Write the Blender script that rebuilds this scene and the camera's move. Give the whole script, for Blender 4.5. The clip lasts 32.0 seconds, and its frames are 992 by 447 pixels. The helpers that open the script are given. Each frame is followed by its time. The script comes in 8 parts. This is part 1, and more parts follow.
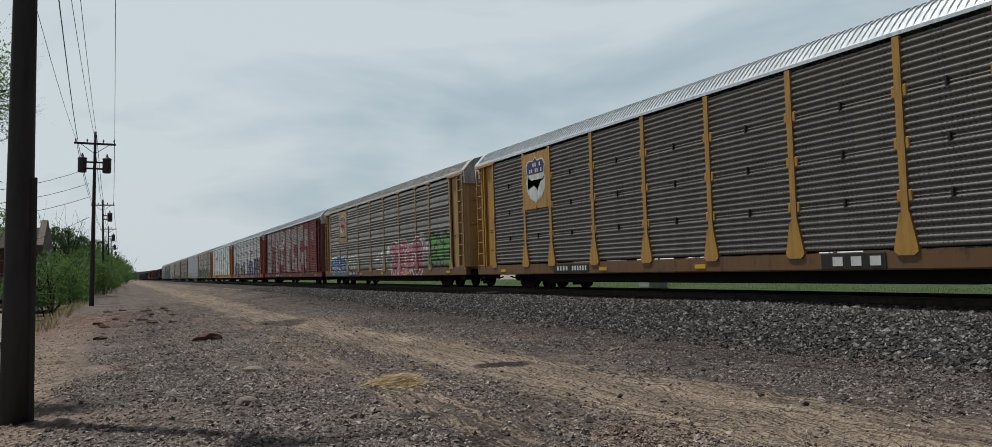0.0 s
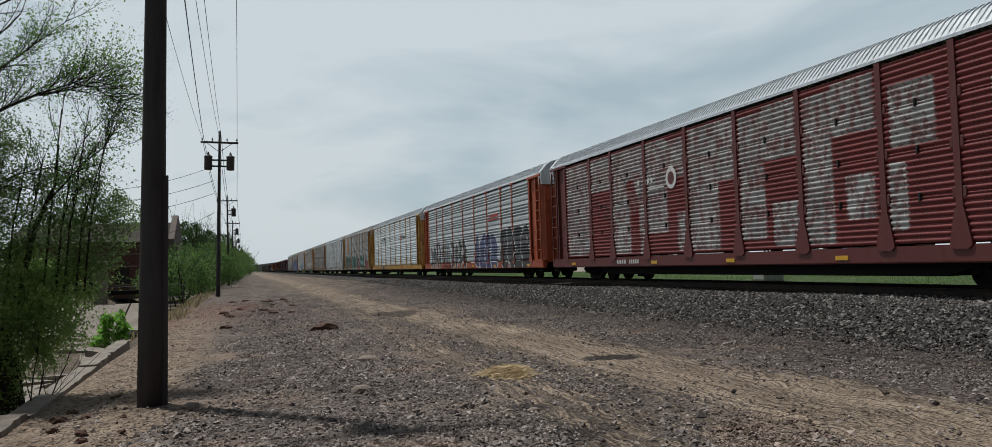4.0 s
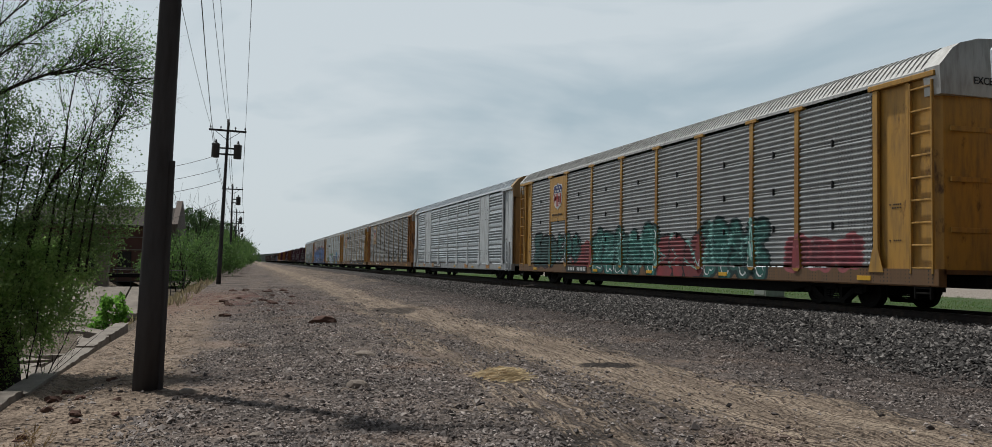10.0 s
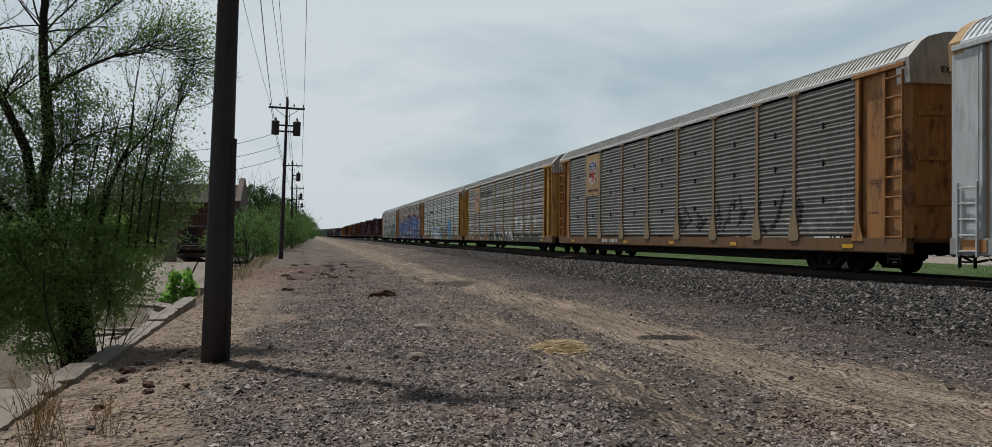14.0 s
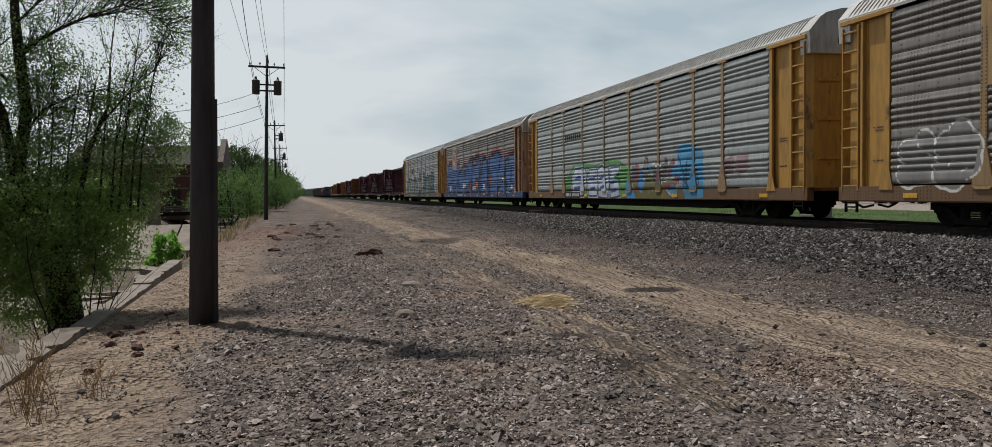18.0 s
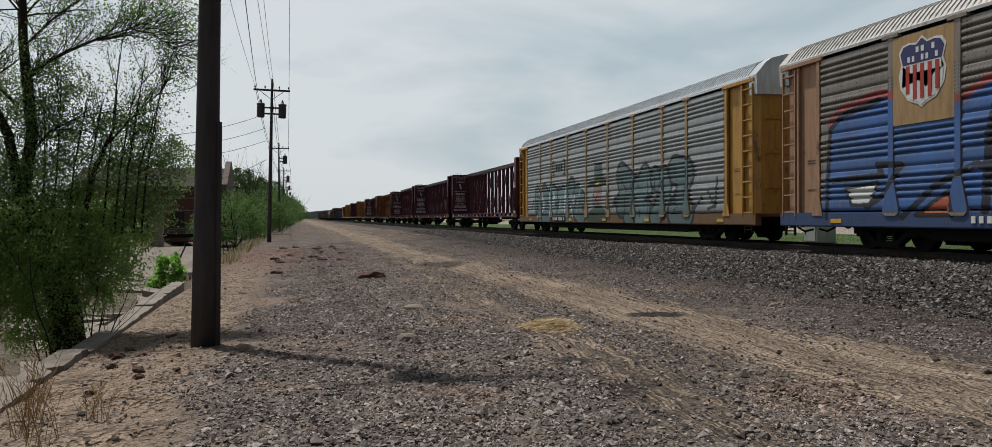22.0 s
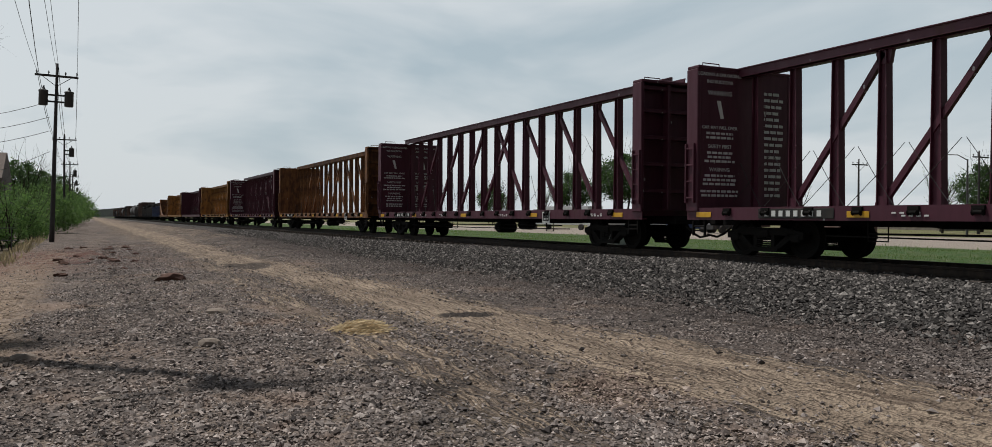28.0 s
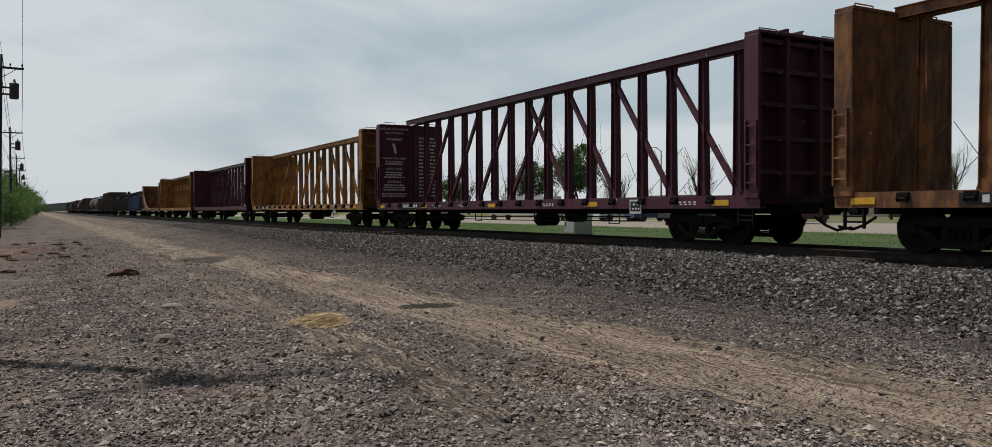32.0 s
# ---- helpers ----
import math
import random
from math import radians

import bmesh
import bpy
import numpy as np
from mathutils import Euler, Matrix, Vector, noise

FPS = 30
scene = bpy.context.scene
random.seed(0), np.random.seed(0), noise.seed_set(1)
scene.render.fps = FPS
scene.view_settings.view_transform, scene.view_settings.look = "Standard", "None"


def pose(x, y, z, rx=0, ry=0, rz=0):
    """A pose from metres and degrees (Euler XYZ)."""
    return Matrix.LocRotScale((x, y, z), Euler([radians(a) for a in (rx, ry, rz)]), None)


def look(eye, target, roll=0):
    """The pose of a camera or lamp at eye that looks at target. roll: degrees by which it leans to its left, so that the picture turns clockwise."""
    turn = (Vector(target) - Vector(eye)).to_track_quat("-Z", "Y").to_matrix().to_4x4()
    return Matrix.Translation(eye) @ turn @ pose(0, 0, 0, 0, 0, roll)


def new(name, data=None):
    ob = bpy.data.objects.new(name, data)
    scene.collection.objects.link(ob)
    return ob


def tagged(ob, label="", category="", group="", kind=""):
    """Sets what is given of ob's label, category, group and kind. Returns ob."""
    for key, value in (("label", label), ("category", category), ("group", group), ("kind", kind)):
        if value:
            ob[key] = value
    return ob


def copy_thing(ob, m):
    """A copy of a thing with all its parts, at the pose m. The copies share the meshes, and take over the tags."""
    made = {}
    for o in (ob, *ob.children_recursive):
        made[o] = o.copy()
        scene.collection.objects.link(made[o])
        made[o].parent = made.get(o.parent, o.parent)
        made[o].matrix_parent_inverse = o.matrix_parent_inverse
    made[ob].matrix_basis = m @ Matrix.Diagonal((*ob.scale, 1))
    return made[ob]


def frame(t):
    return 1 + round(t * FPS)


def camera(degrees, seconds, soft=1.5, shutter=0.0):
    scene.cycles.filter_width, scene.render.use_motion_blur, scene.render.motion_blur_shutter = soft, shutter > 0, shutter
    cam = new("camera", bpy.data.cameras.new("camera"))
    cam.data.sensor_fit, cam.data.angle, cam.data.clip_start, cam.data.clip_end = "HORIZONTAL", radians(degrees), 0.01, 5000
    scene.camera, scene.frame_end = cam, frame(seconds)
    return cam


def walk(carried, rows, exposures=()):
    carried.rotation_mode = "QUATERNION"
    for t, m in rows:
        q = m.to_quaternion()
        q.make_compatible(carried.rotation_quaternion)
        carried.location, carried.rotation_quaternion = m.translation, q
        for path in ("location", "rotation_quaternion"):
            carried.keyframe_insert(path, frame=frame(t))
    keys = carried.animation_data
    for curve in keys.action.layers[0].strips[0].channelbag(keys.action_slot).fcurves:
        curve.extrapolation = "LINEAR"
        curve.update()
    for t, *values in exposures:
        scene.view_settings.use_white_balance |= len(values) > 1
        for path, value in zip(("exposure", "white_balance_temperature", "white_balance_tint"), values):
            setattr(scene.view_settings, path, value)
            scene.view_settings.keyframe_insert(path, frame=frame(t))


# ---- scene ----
TAU = math.tau
EYE = (0.0, 0.0, 1.5)
cam = camera(61.55, 32.0, soft=0.8)
PATH = [
    (0.0, -24.02, 3.01, 1.83), (0.5, -22.85, 3.02, 1.92), (1.0, -20.24, 3.03, 1.99), (1.5, -18.60, 2.96, 1.98), (2.0, -17.46, 2.99, 2.03),
    (2.5, -16.71, 2.86, 2.00), (3.5, -16.62, 2.74, 1.90), (4.5, -16.49, 2.72, 1.72), (5.0, -16.08, 2.79, 1.29), (5.5, -15.54, 2.83, 0.51),
    (6.0, -15.08, 2.89, -0.01), (6.5, -14.68, 2.86, -0.39), (7.0, -14.43, 2.81, -0.65), (7.5, -14.20, 2.73, -0.89), (8.0, -14.31, 2.47, -0.99),
    (8.5, -15.10, 2.44, -1.16), (9.0, -16.25, 2.57, -1.13), (9.5, -16.48, 2.67, -1.04), (10.0, -16.51, 2.84, -1.03), (10.5, -16.48, 3.08, -1.03),
    (11.0, -15.94, 3.54, -1.13), (11.5, -15.09, 3.41, -1.25), (12.0, -14.67, 2.32, -1.15), (12.5, -14.03, 1.84, -0.96), (13.0, -13.44, 1.64, -0.77),
    (13.5, -13.08, 1.65, -0.65), (14.0, -12.61, 0.94, -0.53), (14.5, -12.39, -0.90, -0.37), (15.3, -12.50, -2.00, 0.10), (16.5, -12.92, -2.37, 0.39),
    (17.0, -13.29, -2.37, 0.43), (17.5, -13.52, -2.31, 0.42), (18.0, -13.61, -2.07, 0.61), (18.5, -13.61, -1.39, 0.61), (19.0, -13.47, -0.86, 0.56),
    (19.5, -13.48, -0.64, 0.49), (20.0, -13.37, -0.64, 0.43), (20.5, -13.25, -0.51, 0.44), (21.0, -13.22, -0.49, 0.36), (21.5, -13.28, -0.43, 0.32),
    (22.0, -13.40, -0.44, 0.31), (22.5, -13.78, -0.56, 0.40), (23.0, -14.39, -0.71, 0.49), (23.5, -15.02, -0.69, 0.43), (24.0, -15.80, -0.66, 0.33),
    (24.5, -16.34, -0.62, 0.28), (25.0, -17.11, -0.60, 0.17), (25.5, -19.20, -0.53, -0.02), (26.0, -22.66, -0.35, -0.15), (26.5, -23.67, -0.25, -0.19),
    (27.5, -25.40, -0.30, -0.25), (28.5, -26.88, -0.48, -0.26), (29.0, -27.46, -0.68, -0.06), (29.5, -27.99, -0.79, 0.02), (30.0, -28.53, -0.83, 0.12),
    (30.5, -29.03, -0.96, 0.22), (31.0, -29.34, -0.94, 0.18), (31.5, -29.23, -0.93, 0.28), (32.0, -29.02, -1.00, 0.25)]
walk(cam, [(t, pose(*EYE, 90 + p, r, y)) for t, y, p, r in PATH],
     [(0.0, -0.42, 6150, 6.0), (13.5, -0.42, 6150, 6.5), (16.8, -0.32, 6300, 8.5), (24.0, -0.32, 6350, 8.5), (32.0, -0.40, 6300, 8.5)])

# ---- world and sun ----
SUN_AZ, SUN_EL = radians(37), radians(69)      # the sun stands high, ahead and to the left of the line of poles
world = bpy.data.worlds.new("overcast_sky")
scene.world = world
world.use_nodes = True
wt = world.node_tree
wt.nodes.clear()


def wn(kind, **kw):
    n = wt.nodes.new(kind)
    for k, v in kw.items():
        n.inputs[k].default_value = v
    return n


sky = wt.nodes.new("ShaderNodeTexSky")
sky.sky_type, sky.sun_disc = "NISHITA", False
sky.sun_elevation, sky.sun_rotation = SUN_EL, -SUN_AZ
sky.air_density, sky.dust_density, sky.ozone_density = 1.2, 2.5, 1.2
tc = wt.nodes.new("ShaderNodeTexCoord")
sep = wt.nodes.new("ShaderNodeSeparateXYZ")
wt.links.new(tc.outputs["Generated"], sep.inputs[0])
# a thin cloud sheet: long soft streaks, paler towards the horizon
mp = wt.nodes.new("ShaderNodeMapping")
mp.inputs["Scale"].default_value, mp.inputs["Rotation"].default_value = (1.0, 1.0, 3.4), (0, radians(5), 0)
mp.inputs["Location"].default_value = (0.3, 0.1, 0.35)
wt.links.new(tc.outputs["Generated"], mp.inputs["Vector"])
n1 = wn("ShaderNodeTexNoise", Scale=2.1, Detail=5.0, Roughness=0.5, Distortion=0.5)
wt.links.new(mp.outputs[0], n1.inputs["Vector"])
rmp = wt.nodes.new("ShaderNodeValToRGB")
rmp.color_ramp.elements[0].position, rmp.color_ramp.elements[0].color = 0.40, (0.46, 0.538, 0.582, 1)
rmp.color_ramp.elements[1].position, rmp.color_ramp.elements[1].color = 0.57, (0.70, 0.73, 0.742, 1)
hz = wt.nodes.new("ShaderNodeMapRange")
hz.inputs["From Min"].default_value, hz.inputs["From Max"].default_value = 0.30, 0.02
hz.inputs["To Min"].default_value, hz.inputs["To Max"].default_value = 0.0, 0.13
wt.links.new(sep.outputs["Z"], hz.inputs["Value"])
lift = wt.nodes.new("ShaderNodeMath")
lift.operation = "ADD"
wt.links.new(n1.outputs["Fac"], lift.inputs[0])
wt.links.new(hz.outputs[0], lift.inputs[1])
wt.links.new(lift.outputs[0], rmp.inputs[0])
# an overcast sky is paler on the sun's side than behind
sunward = wt.nodes.new("ShaderNodeVectorMath")
sunward.operation = "DOT_PRODUCT"
sunward.inputs[1].default_value = (-0.35, 0.94, 0.1)
wt.links.new(tc.outputs["Generated"], sunward.inputs[0])
fall = wt.nodes.new("ShaderNodeMapRange")
fall.inputs["From Min"].default_value, fall.inputs["From Max"].default_value = -0.55, 0.12
fall.inputs["To Min"].default_value, fall.inputs["To Max"].default_value = 0.26, 1.25
wt.links.new(sunward.outputs["Value"], fall.inputs["Value"])
bg1 = wn("ShaderNodeBackground", Strength=0.1)
wt.links.new(sky.outputs[0], bg1.inputs["Color"])
bg2 = wn("ShaderNodeBackground", Strength=1.3)
# and darker overhead than along the horizon
zen = wt.nodes.new("ShaderNodeMapRange")
zen.inputs["From Min"].default_value, zen.inputs["From Max"].default_value = 0.34, 0.8
zen.inputs["To Min"].default_value, zen.inputs["To Max"].default_value = 1.0, 0.32
wt.links.new(sep.outputs["Z"], zen.inputs["Value"])
veil = wt.nodes.new("ShaderNodeMath")
veil.operation = "MULTIPLY"
wt.links.new(fall.outputs[0], veil.inputs[0])
wt.links.new(zen.outputs[0], veil.inputs[1])
wt.links.new(veil.outputs[0], bg2.inputs["Strength"])
wt.links.new(rmp.outputs[0], bg2.inputs["Color"])
mixs = wn("ShaderNodeMixShader", Fac=0.9)
wt.links.new(bg1.outputs[0], mixs.inputs[1])
wt.links.new(bg2.outputs[0], mixs.inputs[2])
wout = wt.nodes.new("ShaderNodeOutputWorld")
wt.links.new(mixs.outputs[0], wout.inputs[0])

sun = new("sun", bpy.data.lights.new("sun", "SUN"))
sun.data.energy, sun.data.angle, sun.data.color = 5.0, radians(1.6), (1.0, 0.95, 0.88)
sd = Vector((-math.sin(SUN_AZ) * math.cos(SUN_EL), math.cos(SUN_AZ) * math.cos(SUN_EL), math.sin(SUN_EL)))
sun.matrix_basis = look(sd * 100, (0, 0, 0))


# ---- materials ----
def shader(name, build):
    m = bpy.data.materials.new(name)
    m.use_nodes = True
    nt = m.node_tree
    b = nt.nodes["Principled BSDF"]
    build(Nodes(nt), b)
    return m


class Nodes:
    """Short spellings for shader nodes."""

    def __init__(self, nt):
        self.nt = nt

    def put(self, socket, v):
        if isinstance(v, bpy.types.NodeSocket):
            self.nt.links.new(v, socket)
        elif isinstance(v, tuple) and len(v) == 3 and socket.type == "RGBA":
            socket.default_value = (*v, 1)
        else:
            socket.default_value = v

    def coords(self, kind="Object", scale=(1, 1, 1), loc=(0, 0, 0)):
        c = self.nt.nodes.new("ShaderNodeTexCoord")
        m = self.nt.nodes.new("ShaderNodeMapping")
        m.inputs["Scale"].default_value = scale
        m.inputs["Location"].default_value = loc
        self.nt.links.new(c.outputs[kind], m.inputs["Vector"])
        return m.outputs[0]

    def noise(self, vec, scale, detail=4.0, rough=0.55, out="Fac"):
        n = self.nt.nodes.new("ShaderNodeTexNoise")
        self.put(n.inputs["Vector"], vec)
        n.inputs["Scale"].default_value, n.inputs["Detail"].default_value, n.inputs["Roughness"].default_value = scale, detail, rough
        return n.outputs[out]

    def voronoi(self, vec, scale, out="Distance", feature="F1"):
        n = self.nt.nodes.new("ShaderNodeTexVoronoi")
        n.feature = feature
        self.put(n.inputs["Vector"], vec)
        n.inputs["Scale"].default_value = scale
        return n.outputs[out]

    def ramp(self, fac, a, b, ca=0.0, cb=1.0):
        n = self.nt.nodes.new("ShaderNodeMapRange")
        n.inputs["From Min"].default_value, n.inputs["From Max"].default_value = a, b
        n.inputs["To Min"].default_value, n.inputs["To Max"].default_value = ca, cb
        self.put(n.inputs["Value"], fac)
        return n.outputs[0]

    def math(self, op, a, b=0.0):
        n = self.nt.nodes.new("ShaderNodeMath")
        n.operation = op
        self.put(n.inputs[0], a)
        self.put(n.inputs[1], b)
        return n.outputs[0]

    def mix(self, fac, a, b):
        n = self.nt.nodes.new("ShaderNodeMix")
        n.data_type = "RGBA"
        self.put(n.inputs["Factor"], fac)
        self.put(n.inputs["A"] if False else n.inputs[6], a)
        self.put(n.inputs[7], b)
        return n.outputs[2]

    def bump(self, h, strength, dist, b):
        n = self.nt.nodes.new("ShaderNodeBump")
        n.inputs["Strength"].default_value, n.inputs["Distance"].default_value = strength, dist
        self.put(n.inputs["Height"], h)
        self.nt.links.new(n.outputs[0], b.inputs["Normal"])

    def attr(self, name):
        n = self.nt.nodes.new("ShaderNodeAttribute")
        n.attribute_name = name
        return n.outputs["Fac"]

    def rand(self):
        return self.nt.nodes.new("ShaderNodeObjectInfo").outputs["Random"]

    def island(self):
        return self.nt.nodes.new("ShaderNodeNewGeometry").outputs["Random Per Island"]


def painted(name, col, rough=0.5, metal=0.0, dirt=0.35, dirt_col=(0.10, 0.075, 0.055), rust=0.0, scale=1.0, chips=0.0, spec=0.35):
    """Weathered paint or metal: vertical dirt streaks, blotches, chips of rust."""
    def build(n, b):
        o = n.coords("Object", (1, 1, 0.18))
        streak = n.noise(o, 7.0 * scale, 5.0, 0.6)
        blot = n.noise(n.coords("Object"), 1.1 * scale, 4.0, 0.6)
        d = n.math("MULTIPLY", n.ramp(streak, 0.42, 0.72), n.ramp(blot, 0.3, 0.7, 0.35, 1.0))
        c = n.mix(n.math("MULTIPLY", d, dirt * 1.6), col, dirt_col)
        c = n.mix(n.ramp(n.noise(n.coords("Object"), 0.5, 2.0), 0.35, 0.7, 0, 0.3), c, tuple(v * 0.72 for v in col))
        if rust:
            r = n.ramp(n.noise(n.coords("Object", (1, 1, 0.5)), 2.6, 8.0, 0.68), 0.62 - 0.22 * rust, 0.72 - 0.18 * rust)
            c = n.mix(n.math("MULTIPLY", r, 0.85), c, (0.062, 0.026, 0.014))
        if chips:
            # flecks of white paint and bare metal
            cell = n.nt.nodes.new("ShaderNodeSeparateColor")
            n.nt.links.new(n.voronoi(n.coords("Object"), 4.2, "Color"), cell.inputs[0])
            dot = n.math("MULTIPLY", n.ramp(n.voronoi(n.coords("Object", (1, 1, 0.6)), 4.2), 0.13, 0.09), n.ramp(cell.outputs[0], 0.72, 0.76))
            c = n.mix(n.math("MULTIPLY", dot, chips), c, (0.42, 0.41, 0.40))
        n.put(b.inputs["Base Color"], c)
        n.put(b.inputs["Roughness"], n.ramp(streak, 0.3, 0.7, rough - 0.08, min(1, rough + 0.15)))
        b.inputs["Metallic"].default_value = metal
        b.inputs["Specular IOR Level"].default_value = spec
        n.bump(n.noise(n.coords("Object"), 30.0, 3.0), 0.12, 0.01, b)
    return shader(name, build)


def panel_paint(name, base, dirt, spot=(0.6, 0.2, 0.08), white=(0.7, 0.7, 0.7), metal=0.22, wear=0.08):
    """Galvanised side sheets with sprayed paint; the sheets carry the shapes as distances (g1 to g4) and their colours."""
    def build(n, b):
        o = n.coords("Object")
        streak = n.noise(n.coords("Object", (1, 1, 0.12)), 9.0, 5.0, 0.65)
        blot = n.noise(o, 0.9, 4.0, 0.6)
        hat = n.noise(n.coords("Object", (1, 3, 0.15)), 14.0, 3.0)
        d = n.math("MULTIPLY", n.ramp(streak, 0.36, 0.68), n.ramp(blot, 0.25, 0.7, 0.4, 1.0))
        c = n.mix(n.math("MULTIPLY", d, dirt), base, (0.082, 0.074, 0.066))
        c = n.mix(n.ramp(hat, 0.55, 0.75, 0, 0.3), c, tuple(v * 0.5 for v in base))
        c = n.mix(n.ramp(n.rand(), 0, 1, 0.0, 0.25), c, tuple(v * 0.7 for v in base))
        sep = n.nt.nodes.new("ShaderNodeSeparateXYZ")
        n.nt.links.new(o, sep.inputs[0])
        # small punched holes in upright columns, gathered in groups; none in the smooth bands
        py = n.math("SINE", n.math("MULTIPLY", sep.outputs["Y"], TAU / 0.1))
        pz = n.math("SINE", n.math("MULTIPLY", sep.outputs["Z"], TAU / 0.075))
        holes = n.math("MULTIPLY", n.ramp(py, 0.4, 0.7), n.ramp(pz, -0.1, 0.4))
        group = n.ramp(n.noise(n.coords("Object", (1, 1, 0.08)), 3.2, 2.0), 0.45, 0.55, 0.1, 0.85)
        open_sheet = n.math("SUBTRACT", 1.0, n.attr("bd"))
        c = n.mix(n.math("MULTIPLY", n.math("MULTIPLY", holes, group), open_sheet), c, (0.02, 0.02, 0.021))
        c = n.mix(n.math("MULTIPLY", n.attr("bd"), 0.3), c, tuple(v * 0.6 for v in base))
        # rivet heads along the flat bands
        rv = n.math("MULTIPLY", n.ramp(n.math("SINE", n.math("MULTIPLY", sep.outputs["Y"], TAU / 0.54)), 0.97, 0.985), n.ramp(n.math("SINE", n.math("MULTIPLY", sep.outputs["Z"], TAU / 0.105)), 0.3, 0.6))
        c = n.mix(n.math("MULTIPLY", rv, n.math("MULTIPLY", n.attr("bd"), 0.85)), c, (0.012, 0.012, 0.013))
        edge = n.math("MULTIPLY", n.math("SUBTRACT", n.noise(o, 9.0, 3.0), 0.5), 0.04)
        keep = n.ramp(n.noise(n.coords("Object", (1, 1, 0.4)), 6.0, 6.0, 0.7), 0.30 + 0.2 * wear, 0.36 + 0.2 * wear, 0.25, 0.95)
        cover = None
        for i, colr in ((1, "gc"), (3, spot), (4, white), (2, "gl")):
            g = n.math("ADD", n.attr("g%d" % i), edge)
            m = n.math("MULTIPLY", n.ramp(g, 0.006, -0.006), keep)
            if isinstance(colr, str):
                at = n.nt.nodes.new("ShaderNodeAttribute")
                at.attribute_name = colr
                colr = at.outputs["Color"]
                if i == 1:
                    colr = n.mix(n.ramp(n.noise(o, 1.6, 3.0), 0.35, 0.65, 0, 0.45), colr, (0.05, 0.05, 0.055))
            c = n.mix(m, c, colr)
            cover = m if cover is None else n.math("MAXIMUM", cover, m)
        n.put(b.inputs["Base Color"], c)
        bare = n.ramp(streak, 0.3, 0.7, 0.32 if metal else 0.6, 0.55 if metal else 0.85)
        n.put(b.inputs["Roughness"], n.math("ADD", bare, n.math("MULTIPLY", cover, 0.3)))
        n.put(b.inputs["Metallic"], n.math("MULTIPLY", n.math("SUBTRACT", 1.0, cover), metal))
        n.bump(n.noise(o, 40.0, 2.0), 0.06, 0.01, b)
    return shader(name, build)


M = {}
M["yellow"] = painted("yellow_paint", (0.42, 0.225, 0.045), 0.5, 0, 0.55, rust=0.12)
M["tan"] = painted("faded_tan_paint", (0.36, 0.23, 0.105), 0.6, 0, 0.5)
M["orange"] = painted("orange_paint", (0.36, 0.075, 0.027), 0.5, 0, 0.5)
M["maroon"] = painted("oxide_red_paint", (0.11, 0.022, 0.022), 0.55, 0, 0.4, rust=0.1)
M["white"] = painted("white_paint", (0.5, 0.515, 0.525), 0.5, 0, 0.45)
M["sill_dark"] = painted("black_underframe", (0.009, 0.0085, 0.0085), 0.85, 0, 0.5, (0.018, 0.015, 0.013), spec=0.1)
M["steel"] = painted("truck_steel", (0.008, 0.0075, 0.007), 0.85, 0, 0.6, (0.018, 0.015, 0.013), spec=0.1)
M["roof_bright"] = painted("galvanised_roof", (0.62, 0.65, 0.68), 0.36, 0.55, 0.3)
M["roof_grey"] = painted("weathered_roof", (0.47, 0.46, 0.445), 0.5, 0.4, 0.45)
M["cb_red"] = painted("centre_beam_red", (0.068, 0.0145, 0.028), 0.5, 0, 0.25, (0.034, 0.013, 0.017), rust=0.04, chips=0.8)
M["cb_yellow"] = painted("rusty_yellow_beam", (0.31, 0.145, 0.034), 0.6, 0, 0.5, rust=0.6)
M["cb_rust"] = painted("rusted_beam", (0.22, 0.095, 0.032), 0.65, 0, 0.6, (0.045, 0.02, 0.013), rust=0.8, chips=0.9)
M["rail"] = painted("rail_steel", (0.022, 0.018, 0.017), 0.6, 0.2, 0.5, spec=0.1)
M["black"] = painted("matt_black_plate", (0.012, 0.012, 0.013), 0.6)
M["mark_white"] = painted("white_marking", (0.62, 0.62, 0.60), 0.6, 0, 0.4)
M["mark_dark"] = painted("dark_marking", (0.012, 0.012, 0.018), 0.6, 0, 0.05)
M["mark_red"] = painted("red_marking", (0.35, 0.03, 0.025), 0.55, 0, 0.3)
M["mark_blue"] = painted("navy_marking", (0.03, 0.035, 0.12), 0.55, 0, 0.3)
M["reflector"] = painted("yellow_reflector", (0.6, 0.33, 0.02), 0.35, 0, 0.2)
M["wood"] = painted("weathered_pole_wood", (0.07, 0.065, 0.066), 0.9, 0, 0.5, (0.03, 0.026, 0.025), spec=0.1)
M["tie"] = painted("tie_wood", (0.06, 0.05, 0.045), 0.9, spec=0.1)
M["wire"] = painted("wire", (0.03, 0.03, 0.03), 0.6)
M["tank_grey"] = painted("transformer_grey", (0.05, 0.052, 0.055), 0.5)
M["bark"] = painted("bark", (0.03, 0.025, 0.022), 0.9, spec=0.1)


